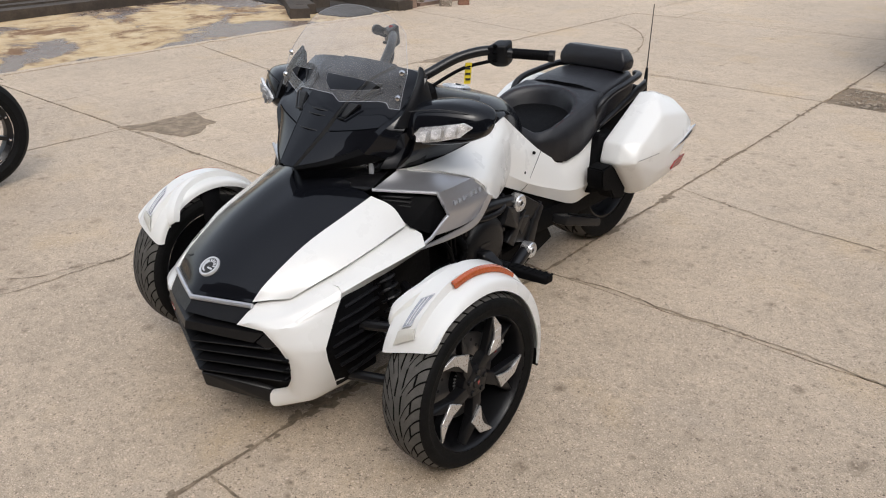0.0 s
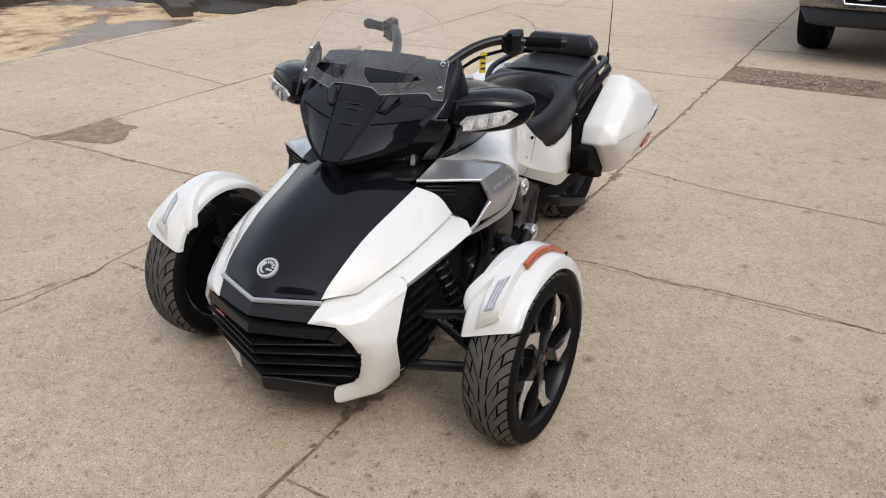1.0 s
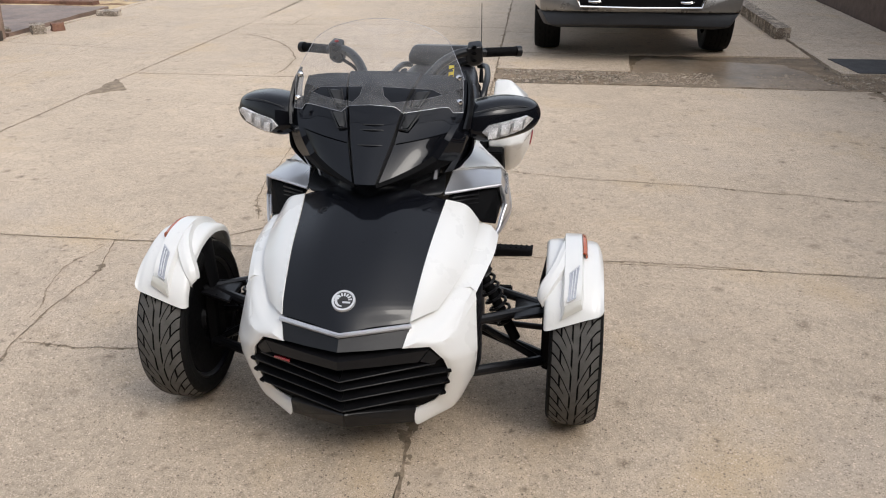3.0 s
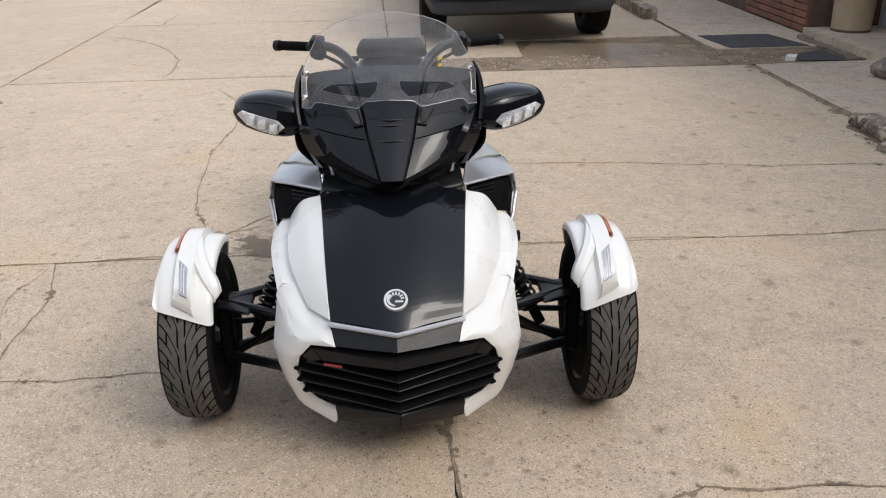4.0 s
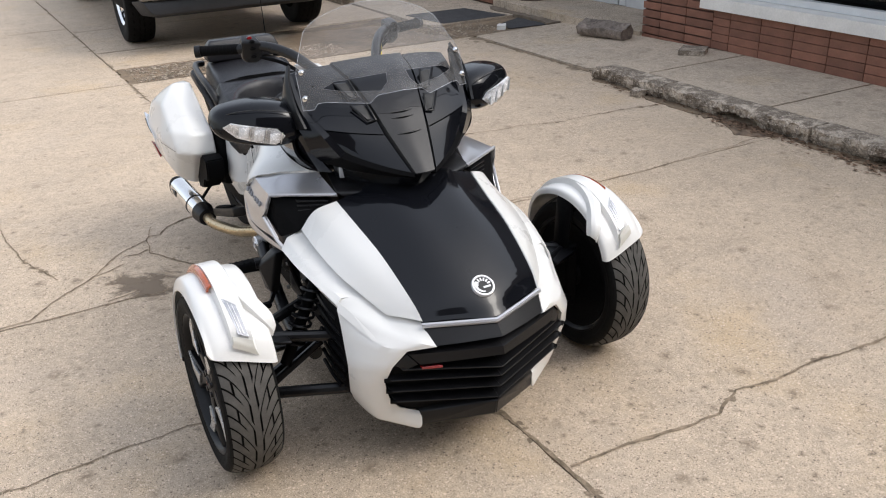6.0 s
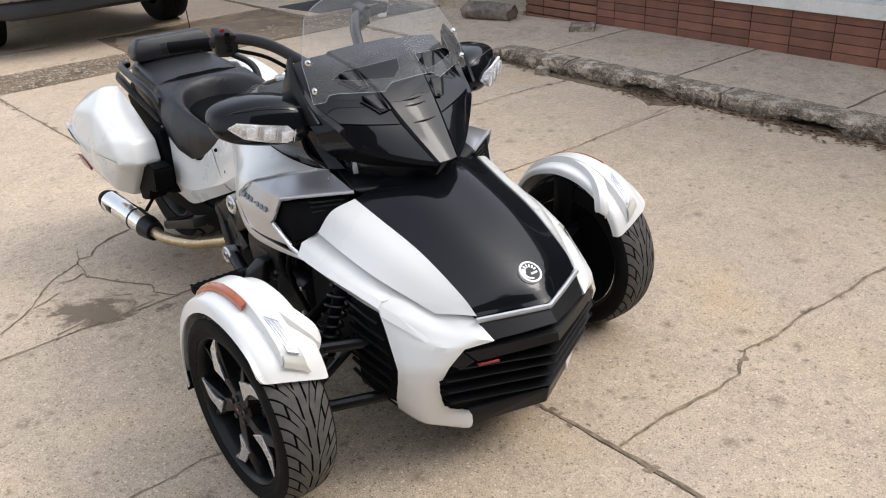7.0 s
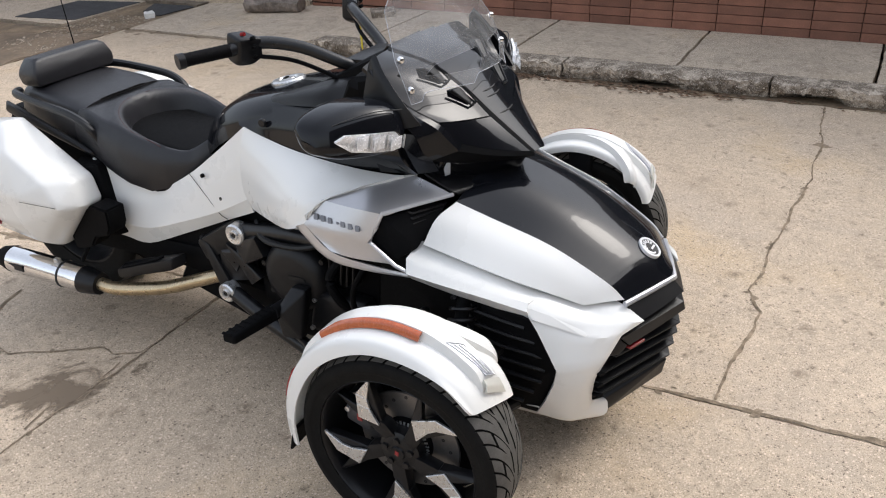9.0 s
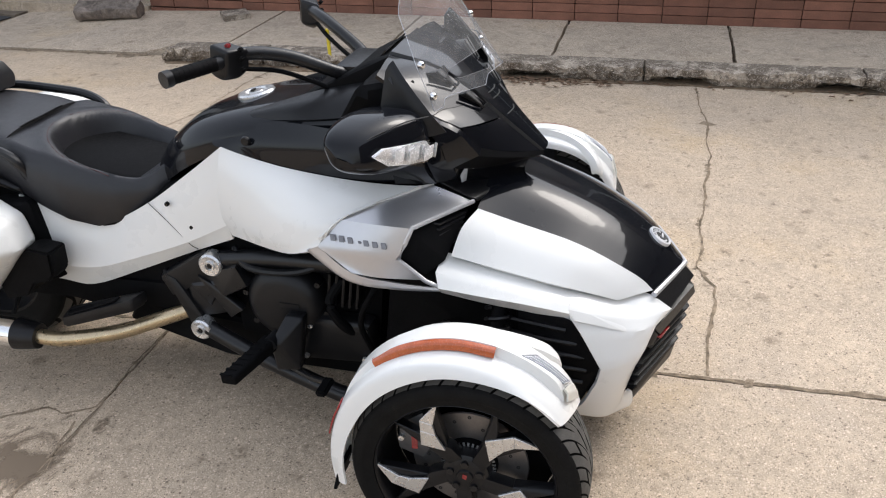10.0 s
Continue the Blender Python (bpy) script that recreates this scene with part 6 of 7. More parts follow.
def yard():
    for outline, gap, rough in SLABS:
        ob = finish(slab(ragged(outline, gap, rough), 0.0, .03), "concrete_slab", CONCRETE, ground, smooth=0)
    # open strip of wet gravel ahead of the truck, and the damp patch beside it
    def bed(name, outline, z, mat, label, kind="structure"):
        ob = finish(slab(ragged(outline, .02, .035, .02), z, .03), name, mat, smooth=0)
        return tagged(ob, label, "ground", kind=kind)
    bed("gravel_strip", [A(5.06), (3.06, 5.08), (3.06, 6.55), (1.2, 6.55), (1.2, 5.75), A(5.75)], -.006, GRAVEL, "strip of wet brown gravel between slabs")
    bed("gravel_strip", [(3.02, 5.07), (4.22, 5.07), (4.22, 5.76), (3.02, 5.76)], -.004, GRAVEL, "wet brown gravel between pavement slabs")
    bed("damp_patch", [(1.0, 5.10), (3.0, 5.12), (2.7, 6.2), (1.4, 6.4), (1.15, 5.5)], -.002, WETDIRT, "damp dirty patch ahead of the truck")
    bed("broken_patch", [(-3.40, 1.24), (-3.37, 1.84), (-3.05, 1.78), (-2.86, 1.55), (-2.88, 1.42)], .003, CHIP, "broken patch filled with brown earth")
    def stain(x, y, size, mat, label, turn=0.0, squash=.7):
        ob = finish(slab([(size * 1.1 * math.cos(k * .2618), size * 1.1 * math.sin(k * .2618)) for k in range(24)], .0, .0006), "stain", mat, smooth=0)
        ob.matrix_basis = pose(x, y, .0022, 0, 0, turn) @ Matrix.Diagonal((1, squash, 1, 1))
        tagged(ob, label, "stain", kind="structure")
    stain(-.62, 1.36, .46, OILY, "dark damp oily stain on broken concrete", -35, .72)
    bed("broken_patch", [(-3.37, 4.20), (-3.38, 4.85), (-3.22, 4.62), (-3.10, 4.42)], .003, CHIP, "broken slab edge filled with dirt")
    # two dark strips paint the kerb's shadow line along with its dirt
    bed("dirt_strip", [(3.03, -3), (3.16, -3), (3.16, 1.2), (3.04, 1.2)], .005, GRAVEL, "dark strip of dirt and painted shadow at the foot of the kerb")
    bed("dirt_strip", [(3.00, 1.75), (3.14, 1.75), (3.14, 3.1), (2.99, 3.0)], .005, GRAVEL, "dark strip of dirt and painted shadow at the foot of the kerb")
    bed("dirt_strip", [(3.10, 1.84), (3.0, 1.66), (2.84, 1.38), (2.90, 1.30), (3.10, 1.20)], .004, LITTER, "dirt and dry leaves along the kerb")
    # hairline and open cracks in the slabs
    def crack(pts, width, seed, sway=1.0):
        P2 = [Vector((x, y, 0)) for x, y in pts]
        path = []
        for a, b in zip(P2, P2[1:]):
            k = max(2, int((b - a).length / .018))
            path += [a.lerp(b, i / k) for i in range(k)]
        path.append(P2[-1])
        out = []
        for i, p in enumerate(path):
            e = min(1, i / 6, (len(path) - 1 - i) / 6)
            q = p + (noise.noise_vector(p * 3.1 + Vector((seed, 0, 0))) * .05 + noise.noise_vector(p * 12 + Vector((0, seed, 0))) * .018 + noise.noise_vector(p * 45) * .006) * e * sway + noise.noise_vector(p * 60 + Vector((seed, 0, 0))) * .003
            out.append(q)
        bm = bmesh.new()
        prev = None
        for i, q in enumerate(out):
            d = (out[min(i + 1, len(out) - 1)] - out[max(i - 1, 0)]).normalized()
            nrm = Vector((-d.y, d.x, 0))
            pair = []
            for o in (-1, 1):
                f = q + Vector((o * 3.3, seed, 0))
                w = width * (.14 + .75 * abs(noise.noise(f * 14)) ** 1.2 + .55 * abs(noise.noise(f * 47))) + width * 1.7 * max(0, noise.noise(f * 6) - .22)
                pair.append(bm.verts.new((q + nrm * w * o)[:2] + (.0025,)))
            if prev:
                bm.faces.new([prev[0], pair[0], pair[1], prev[1]])
            prev = pair
        bmesh.ops.recalc_face_normals(bm, faces=bm.faces)
        line = finish(bm, "crack", CRACK, ground, smooth=0)
        # crumbled chips broken out along the line
        rng = random.Random(int(seed * 10) + 7)
        bm = bmesh.new()
        for q in out[3:-3]:
            if noise.noise(q * 4 + Vector((seed, 1, 0))) > .12 and rng.random() < .55:
                r = (.004 + width) * rng.uniform(.8, 2.6) * (.5 + 1.2 * abs(noise.noise(q * 3)))
                o, sq, tw = Vector((rng.gauss(0, 1), rng.gauss(0, 1), 0)) * width * .7, rng.uniform(.35, .8), rng.random() * 6.28
                ring = []
                for k in range(9):
                    a = k * .698
                    rr = r * rng.uniform(.55, 1.25)
                    u, v = rr * math.cos(a), rr * math.sin(a) * sq
                    ring.append(bm.verts.new((q.x + o.x + u * math.cos(tw) - v * math.sin(tw), q.y + o.y + u * math.sin(tw) + v * math.cos(tw), rng.uniform(.0012, .0021))))
                bm.faces.new(ring)
        if bm.faces:
            bmesh.ops.recalc_face_normals(bm, faces=bm.faces)
            finish(bm, "crack_chips", CHIP, line, smooth=0)
        else:
            bm.free()
    def along_a(*ys):
        return [A(y) for y in ys]
    for k, (pts, w, sway) in enumerate((
            (along_a(-5, -3, -1.2, -.5, .2, .8, 1.27), .017, .25), (along_a(1.27, 2, 3, 4, 5.08), .015, .25), (along_a(5.7, 7, 8, 10, 14), .011, .3),
            ([(.17, -.48), (.26, -.48), (.41, -.49), (.56, -.51), (.71, -.52), (.84, -.465), (.97, -.48), (1.17, -.47), (1.36, -.49), (1.60, -.50), (1.95, -.53), (2.40, -.52), (3.03, -.48)], .0105, .35),
            ([(.1, 1.27), (1.0, 1.30), (2.0, 1.26), (2.9, 1.33)], .006, .6), ([(.1, 1.27), (-.5, 1.26), (-1.2, 1.265), (-2.3, 1.26), (-3.36, 1.27)], .006, .4),
            ([(.06, 2.62), (.45, 2.52), (.95, 2.47), (1.45, 2.41), (2.2, 2.28), (3.0, 2.22)], .006, .7), ([(3.16, 5.06), (3.16, 4.6), (3.16, 4.25), (3.165, 3.84), (3.165, 3.4), (3.16, 3.2)], .046, .2),
            ([(-.24, 2.01), (-.32, 1.99), (-.42, 1.94), (-.47, 1.86), (-.52, 1.87), (-.54, 1.83), (-.66, 1.76), (-.74, 1.67), (-.80, 1.57), (-.85, 1.52), (-1.0, 1.40), (-1.09, 1.29), (-1.56, 1.25)], .0095, .22),
            ([(-.54, 1.83), (-.54, 1.75), (-.55, 1.68), (-.51, 1.62), (-.49, 1.57), (-.43, 1.47), (-.39, 1.41), (-.41, 1.35), (-.36, 1.27), (-.31, 1.27)], .0070, .22),
            ([(-.66, 1.70), (-.60, 1.69), (-.55, 1.72)], .0070, .2), ([(-.80, 1.56), (-.75, 1.58), (-.68, 1.62)], .0075, .2), ([(-.52, 1.88), (-.49, 1.98)], .006, .2),
            ([(-.80, 1.29), (-.69, 1.32), (-.62, 1.25), (-.52, 1.28), (-.43, 1.29)], .006, .3),
            ([(-1.46, 4.68), (-1.24, 4.26), (-1.13, 3.89), (-1.13, 3.53), (-1.16, 3.18), (-1.18, 2.93), (-1.13, 2.47), (-1.11, 2.18), (-1.04, 1.86), (-.95, 1.61)], .0065, .5),
            ([(-3.24, 7.37), (-3.07, 7.39), (-2.88, 7.25), (-2.55, 6.90), (-2.31, 6.54), (-2.08, 5.98), (-2.02, 5.45), (-2.04, 5.14)], .010, .5),
            ([(-2.94, 8.08), (-2.80, 8.10), (-2.80, 9.08)], .010, .5),
            ([(-1.56, 1.26), (-1.45, .95), (-1.46, .61), (-1.46, .30), (-1.42, .15), (-1.43, -.29), (-1.55, -1.0), (-1.5, -2)], .006, .5),
            ([(-.60, .27), (-1.1, .27), (-1.42, .26)], .005, .6), ([(-1.42, .1), (-1.52, -.25), (-1.78, -.55)], .004, 1), ([(-1.57, 1.2), (-1.62, .9), (-1.5, .45)], .003, 1),
            ([(-3.36, -2), (-3.36, .4), (-3.36, 1.27), (-3.35, 3), (-3.36, 5.1), (-3.36, 8)], .008, .3), ([(-3.37, 1.27), (-4.5, 1.28), (-5.68, 1.29)], .007, .3),
            ([(-3.36, 2.95), (-4.5, 3.18), (-5.68, 3.4)], .004, .4), ([(-4.5, -2), (-4.45, 1.3), (-4.4, 4), (-4.5, 8)], .004, .4), ([(0, 5.1), (-1.2, 5.12), (-3.36, 5.1)], .005, .4),
            ([(-.12, 8.2), (-1.6, 8.3), (-3.4, 8.2)], .008, .4), ([(-.05, 6.55), (.35, 6.56), (1.2, 6.54)], .006, .4), ([(-.1, 7.9), (.4, 7.92)], .007, .4))):
        crack(pts, w, k * 1.7, sway)
    # loose pebbles in the gravel strip
    rng = random.Random(5)
    verts, faces = [], []
    for _ in range(2600):
        u = rng.random()
        x, y = (.05 + rng.random() * 1.9, 5.12 + rng.random() * .55) if u < .75 else (2.3 + rng.random() * 1.3, 5.12 + rng.random() * .62)
        r = .004 + rng.random() ** 3 * .013
        o = len(verts)
        verts += [(x - r, y, .0), (x, y - r * .8, .0), (x + r, y, .0), (x, y + r * .8, .0), (x + r * .1, y, -.006 + r * .9), (x, y, -.014)]
        faces += [(o, o + 1, o + 4), (o + 1, o + 2, o + 4), (o + 2, o + 3, o + 4), (o + 3, o, o + 4), (o + 1, o, o + 5), (o + 2, o + 1, o + 5), (o + 3, o + 2, o + 5), (o, o + 3, o + 5)]
    me = bpy.data.meshes.new("pebbles")
    me.from_pydata(verts, [], faces)
    me.materials.append(PEBBLE)
    tagged(new("pebbles", me), "pale loose pebbles in wet gravel", "gravel", kind="stuff")
    # dry leaves and grit along the kerb
    verts, faces = [], []
    for _ in range(620):
        y = rng.choice((rng.gauss(1.45, .22), rng.uniform(-1.5, 2.9), rng.gauss(.5, .25)))
        x, z, r, a = 3.06 - abs(rng.gauss(0, .06)), .006, rng.uniform(.005, .014), rng.random() * 6.28
        o = len(verts)
        for k, h in ((0, .004), (1.7, .012), (3.1, .003), (4.6, .010)):
            verts.append((x + r * math.cos(a + k), y + r * math.sin(a + k) * 1.5, z + h * rng.random()))
        faces.append((o, o + 1, o + 2, o + 3))
    me = bpy.data.meshes.new("dry_leaves")
    me.from_pydata(verts, [], faces)
    me.materials.append(LEAF)
    tagged(new("dry_leaves", me), "dry brown leaves and grit along the kerb", "leaves", kind="stuff")


PEBBLE = material("pale_pebbles", (0.36, 0.30, 0.235), 0.8, vary=0.4, scale=9)


def wall_x(y):
    return 4.20 + .010 * y


def rough_block(c, s, amount, seed, cuts=7):
    bm = box(c, s, 0.0)
    bmesh.ops.subdivide_edges(bm, edges=bm.edges, cuts=cuts, use_grid_fill=True)
    o = Vector((seed * 3.7, seed * 1.3, seed))
    for v in bm.verts:
        p = v.co
        n1 = noise.noise_vector(p * 9 + o) * amount + noise.noise_vector(p * 28 + o) * amount * .55 + noise.noise_vector(p * 70 + o) * amount * .25
        hang = 1.0 if p.z > c[2] - s[2] * .45 else .4
        v.co = p + n1 * hang
    bm.normal_update()
    return bm


def kerb_line():
    y, k = -3.2, 0
    rng = random.Random(3)
    for length in (1.80, 1.23, 1.25, 1.23, .75):
        y1 = y + length
        bm = box((0, 0, 0), (.19, y1 - y - .014, .125), 0)
        bmesh.ops.subdivide_edges(bm, edges=[e for e in bm.edges if abs((e.verts[0].co - e.verts[1].co).y) > .1], cuts=110)
        bmesh.ops.subdivide_edges(bm, edges=[e for e in bm.edges if abs((e.verts[0].co - e.verts[1].co).y) < 1e-4], cuts=11, use_grid_fill=True)
        cx, cy = 3.135 - .02 * (y > 1), (y + y1) / 2
        for v in bm.verts:
            p = v.co + Vector((cx, cy, .040))
            broken = min(1, max(0, .5 + 1.1 * noise.noise(Vector((0, p.y * 1.7, 4.4)))))
            n1 = noise.noise_vector(p * 7) * .020 + noise.noise_vector(p * 19) * .024 + noise.noise_vector(p * 48) * .018 + noise.noise_vector(p * 110) * .009
            front = max(0, -(v.co.x) / .095)
            hollow = max(max(0, 1 - ((p.y - c) / w) ** 2) for c, w in ((1.65, .17), (.52, .19), (-.40, .20), (-1.3, .2)))
            low = max(0, (.055 - p.z) / .055)
            v.co = p + n1 * (.06 + .60 * front) * (.55 + .6 * broken)
            v.co.x += front * (.012 + .022 * broken) + front * low * (.024 + .15 * hollow)
            if p.z > .06:
                end = max(0, 1 - (3.06 - p.y) / .10) ** 2
                v.co.z -= front * (.008 + .030 * broken * abs(noise.noise(Vector((2, p.y * 5, 1))))) + .045 * end
        ob = finish(bm, "kerb_stone", KERB, smooth=0)
        tagged(ob, "crumbling grey concrete kerb stone with exposed aggregate", "kerb", "kerb stones", "structure")
        y, k = y1, k + 1


def pavement():
    pv = thing("pavement", "grey concrete pavement along the brick building", "pavement", kind="structure")
    ys = (-3.4, -.70, .41, 1.53, 2.66)
    for a, b in zip(ys, ys[1:]):
        finish(slab(ragged([(3.235, a), (wall_x(a) + .02, a), (wall_x(b) + .02, b), (3.235, b)], .020, .006), .092, .09), "pavement_slab", WALK, pv, smooth=0)
    # last slab slopes down past the kerb's end to the gravel
    fall = ((2.67, .090, .092), (2.9, .088, .087), (3.06, .078, .082), (3.18, .040, .079), (3.34, .008, .074), (3.7, .004, .064), (4.2, .003, .050), (4.7, .002, .032), (5.05, .001, .012))
    rows = [[(3.215 + (wall_x(y) + .02 - 3.215) * i / 8, y, zk + (zw - zk) * (i / 8) ** .7 + .0015 * noise.noise(Vector((i, y * 3, 1)))) for i in range(9)] for y, zk, zw in fall]
    finish(sheet(rows, 2, .05, (0, 0, 1), sharp_u=True, sharp_v=True), "pavement_slope", WALK, pv, smooth=30)
    finish(slab(ragged([(3.09, 5.74), (4.3, 5.74), (4.3, 7.2), (3.06, 7.2)], .01, .010), .014, .06), "pavement_slab", WALK, pv, smooth=0)
    finish(slab(ragged([(3.06, 7.2), (4.3, 7.2), (4.3, 16), (3.03, 16)], .01, .008), .014, .06), "pavement_slab", WALK, pv, smooth=0)
    finish(slab(ragged([(4.08, 5.06), (4.22, 5.06), (4.22, 6.30), (4.12, 6.30)], .01, .03), .024, .04), "step_rubble", JOINT, pv, smooth=0)
    # door step
    finish(slab(ragged([(wall_x(3.9) - .01, 3.88), (5.4, 3.88), (5.4, 6.34), (wall_x(6.3) - .03, 6.34)], .004, .012), .094, .09), "door_step", WALK, pv, smooth=0)


yard()
kerb_line()
pavement()


# ---- the brick building ----
PIER = 3.02
BL, BH, BD = .308, .0625, .05


def brick_mesh(l, h):
    bm = box((0, 0, 0), (BD, l, h), .002, seg=1)
    me = bpy.data.meshes.new("brick")
    bm.to_mesh(me)
    bm.free()
    me.materials.append(BRICK)
    return me


def building():
    wall = finish(join(slab([(wall_x(-4) + .03, -4), (wall_x(-4) + .30, -4), (wall_x(PIER) + .30, PIER), (wall_x(PIER) + .03, PIER)], .40, .40),
                       slab([(wall_x(PIER) + .03, PIER), (wall_x(PIER) + .30, PIER), (wall_x(3.86) + .30, 3.86), (wall_x(3.86) + .03, 3.86)], 2.30, 2.30),
                       slab([(wall_x(6.36) + .03, 6.36), (wall_x(6.36) + .30, 6.36), (wall_x(14) + .30, 14), (wall_x(14) + .03, 14)], 2.4, 2.4),
                       slab([(wall_x(-4) + .05, -4), (wall_x(-4) + .30, -4), (wall_x(14) + .30, 14), (wall_x(14) + .05, 14)], 2.42, .14)), "wall_east", MORTAR, smooth=0)
    upper = finish(slab([(wall_x(-9) + .02, -9), (wall_x(-9) + .30, -9), (wall_x(16) + .30, 16), (wall_x(16) + .02, 16)], 2.75, .35), "wall_upper", FARWALL, smooth=0)
    tagged(upper, "plain dark fascia above the shop window", "wall", kind="structure")
    tagged(wall, "red-brown brick shop front with recessed mortar", "wall", kind="structure")
    full, half = brick_mesh(BL - .005, BH - .004), brick_mesh(BL / 2 - .005, BH - .004)
    ang = math.atan2(.01, 1)

    def course(z, y0, y1, off):
        y = y0 - off
        while y < y1 - .02:
            a, b = max(y, y0), min(y + BL, y1)
            if b - a > .05:
                ob = new("brick", full if b - a > .2 else half)
                ob.parent = wall
                ob.matrix_basis = Matrix.Translation((wall_x((a + b) / 2) + .022, (a + b) / 2, z)) @ Matrix.Rotation(-ang, 4, "Z") @ Matrix.Diagonal((1, (b - a - .008) / ((BL if b - a > .2 else BL / 2) - .008), 1, 1))
            y += BL
    for k in range(5):
        course(.089 + BH * (k + .5), -2.4, PIER, 0)
    for k in range(15):
        course(.02 + (BH + .008) * (k + .5), PIER, 3.86, 0)
        course(.03 + (BH + .008) * (k + .5), 6.38, 8.0, 0)
    # window over a white sill
    win = thing("window_1", "wide shop window over a weathered white sill", "window", kind="structure")
    a, b = -4, PIER + .12
    finish(slab([(wall_x(a) - .045, a), (wall_x(a) + .30, a), (wall_x(b) + .30, b), (wall_x(b) - .045, b)], .490, .090), "window_sill", WHITEWASH, win, "weathered white painted sill", smooth=0)
    finish(slab([(wall_x(a) + .10, a), (wall_x(a) + .16, a), (wall_x(PIER) + .16, PIER), (wall_x(PIER) + .10, PIER)], .545, .052), "window_frame", ALU, win, smooth=0)
    for y in (PIER - .03, .6, -1.4):
        finish(box((wall_x(y) + .13, y, 1.46), (.06, .06, 1.76), .004), "window_frame", ALU, win)
    for y0, y1 in ((.63, 2.56), (-1.37, .57), (-3.9, -1.43)):
        pane = finish(plate([(wall_x(y0) + .13, y0, .60), (wall_x(y1) + .13, y1, .60), (wall_x(y1) + .13, y1, 2.32), (wall_x(y0) + .13, y0, 2.32)], .006, (-1, 0, 0)), "pane", GLASS, win, smooth=0)
        pane.visible_shadow = False
    # recessed aluminium door
    X = 5.04
    door = thing("door_1", "pale grey aluminium glazed double door in a recess", "door", kind="structure")
    for y in (3.92, 5.05, 5.17, 6.28):
        finish(box((X, y, 1.15), (.06, .10, 2.1), .004), "door_frame", ALU, door)
    for y0, y1 in ((3.97, 5.00), (5.22, 6.23)):
        finish(box((X, (y0 + y1) / 2, .165), (.05, y1 - y0, .14), .004), "door_rail", ALU, door)
        p = finish(box((X + .005, (y0 + y1) / 2, 1.18), (.008, y1 - y0, 1.92), 0), "pane", GLASS, door, smooth=0)
        p.visible_shadow = False
    finish(box((X, 5.10, 2.22), (.06, 2.5, .1), .004), "door_frame", ALU, door)
    side = finish(join(box((4.67, 3.83, 1.25), (.80, .06, 2.3), 0), box((4.67, 6.40, 1.25), (.80, .06, 2.3), 0)), "wall_recess", BRICK, smooth=0)
    tagged(side, "brick side walls of the door recess", "wall", kind="structure")
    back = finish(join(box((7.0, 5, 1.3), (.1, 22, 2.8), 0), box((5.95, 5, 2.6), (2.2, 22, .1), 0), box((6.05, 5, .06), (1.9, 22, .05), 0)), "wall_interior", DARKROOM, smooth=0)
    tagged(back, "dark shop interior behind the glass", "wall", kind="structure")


building()


def unseen_walls():
    """An unseen plain building, added behind the walk to darken reflections and the front ground."""
    for name, c, size in (("wall_south", (3, -8.6, 3.8), (22, .4, 7.6)),):
        ob = finish(box(c, size, .02), name, FARWALL, smooth=0)
        tagged(ob, "unseen plain weathered brown building added to close and darken the yard", "wall", kind="structure")


unseen_walls()


# ---- things on the pavement ----
def log_and_stones():
    bm = tube([(0, -.255, 0), (.004, -.10, .003), (-.003, .10, 0), (0, .255, .002)], .086, 16, 20)
    for v in bm.verts:
        v.co.z = min(max(v.co.z, -.060), .050 + .35 * v.co.x)
        v.co += noise.noise_vector(Vector((v.co.x * 40, v.co.y * 6, v.co.z * 40))) * .012 + noise.noise_vector(v.co * 18) * .007
    ob = finish(bm, "log", BARK, smooth=40)
    ob.matrix_basis = pose(3.985, 4.08, .114, 0, 0, 13)
    tagged(ob, "short weathered grey split log lying on the pavement", "log")
    ob = finish(rough_block((0, 0, 0), (.22, .20, .04), .004, 2), "paving_block", KERB, smooth=40)
    ob.matrix_basis = pose(3.99, 2.97, .106, 0, 0, 36)
    tagged(ob, "flat grey concrete block on the pavement", "block")
    ob = finish(rough_block((0, 0, 0), (.07, .09, .05), .014, 4, 4), "stone", KERB, smooth=40)
    ob.matrix_basis = pose(2.985, 2.47, .024, 0, 0, 20)
    tagged(ob, "loose pale lump of broken concrete", "stone")
    ob = finish(rough_block((0, 0, 0), (.11, .08, .05), .014, 6, 4), "stone", WHITEWASH, smooth=40)
    ob.matrix_basis = pose(3.62, 5.22, .018, 0, 0, 50)
    tagged(ob, "small white stone on wet gravel", "stone")
    for o, lab in (([(3.16, 6.46), (3.90, 6.46), (4.04, 5.76), (3.25, 5.76)], "dark rubber mat lying flat on the pavement"), ([(3.66, 5.15), (4.10, 5.10), (4.08, 5.62), (3.76, 5.46)], "grey rubber mat lying flat on the gravel")):
        ob = finish(slab(ragged(o, .01, .006), .020 if o[0][1] > 6 else .006, .006), "floor_mat", MAT, smooth=0)
        tagged(ob, lab, "mat", "floor mats")
    bin_ = thing("waste_bin", "tan round plastic bin beside the shop door", "bin", pose(4.60, 6.10, .094))
    part("bin_body", lathe([(.001, .0), (.172, .0), (.186, .015), (.196, .42), (.200, .43), (.202, .62), (.194, .62), (.186, .45), (.17, .05), (.001, .05)], 40, "z"), BIN, bin_)
    part("bin_base", lathe([(.175, -.0), (.189, .001), (.190, .022), (.180, .026)], 40, "z"), MORTAR, bin_)
    stop = finish(rough_block((0, 0, 0), (.16, 3.2, .13), .008, 8, 10), "parking_stop", KERB, smooth=40)
    stop.matrix_basis = pose(3.02, 9.3, .06, 0, 0, 0)
    tagged(stop, "old pale parking stop on the concrete", "parking stop")


log_and_stones()


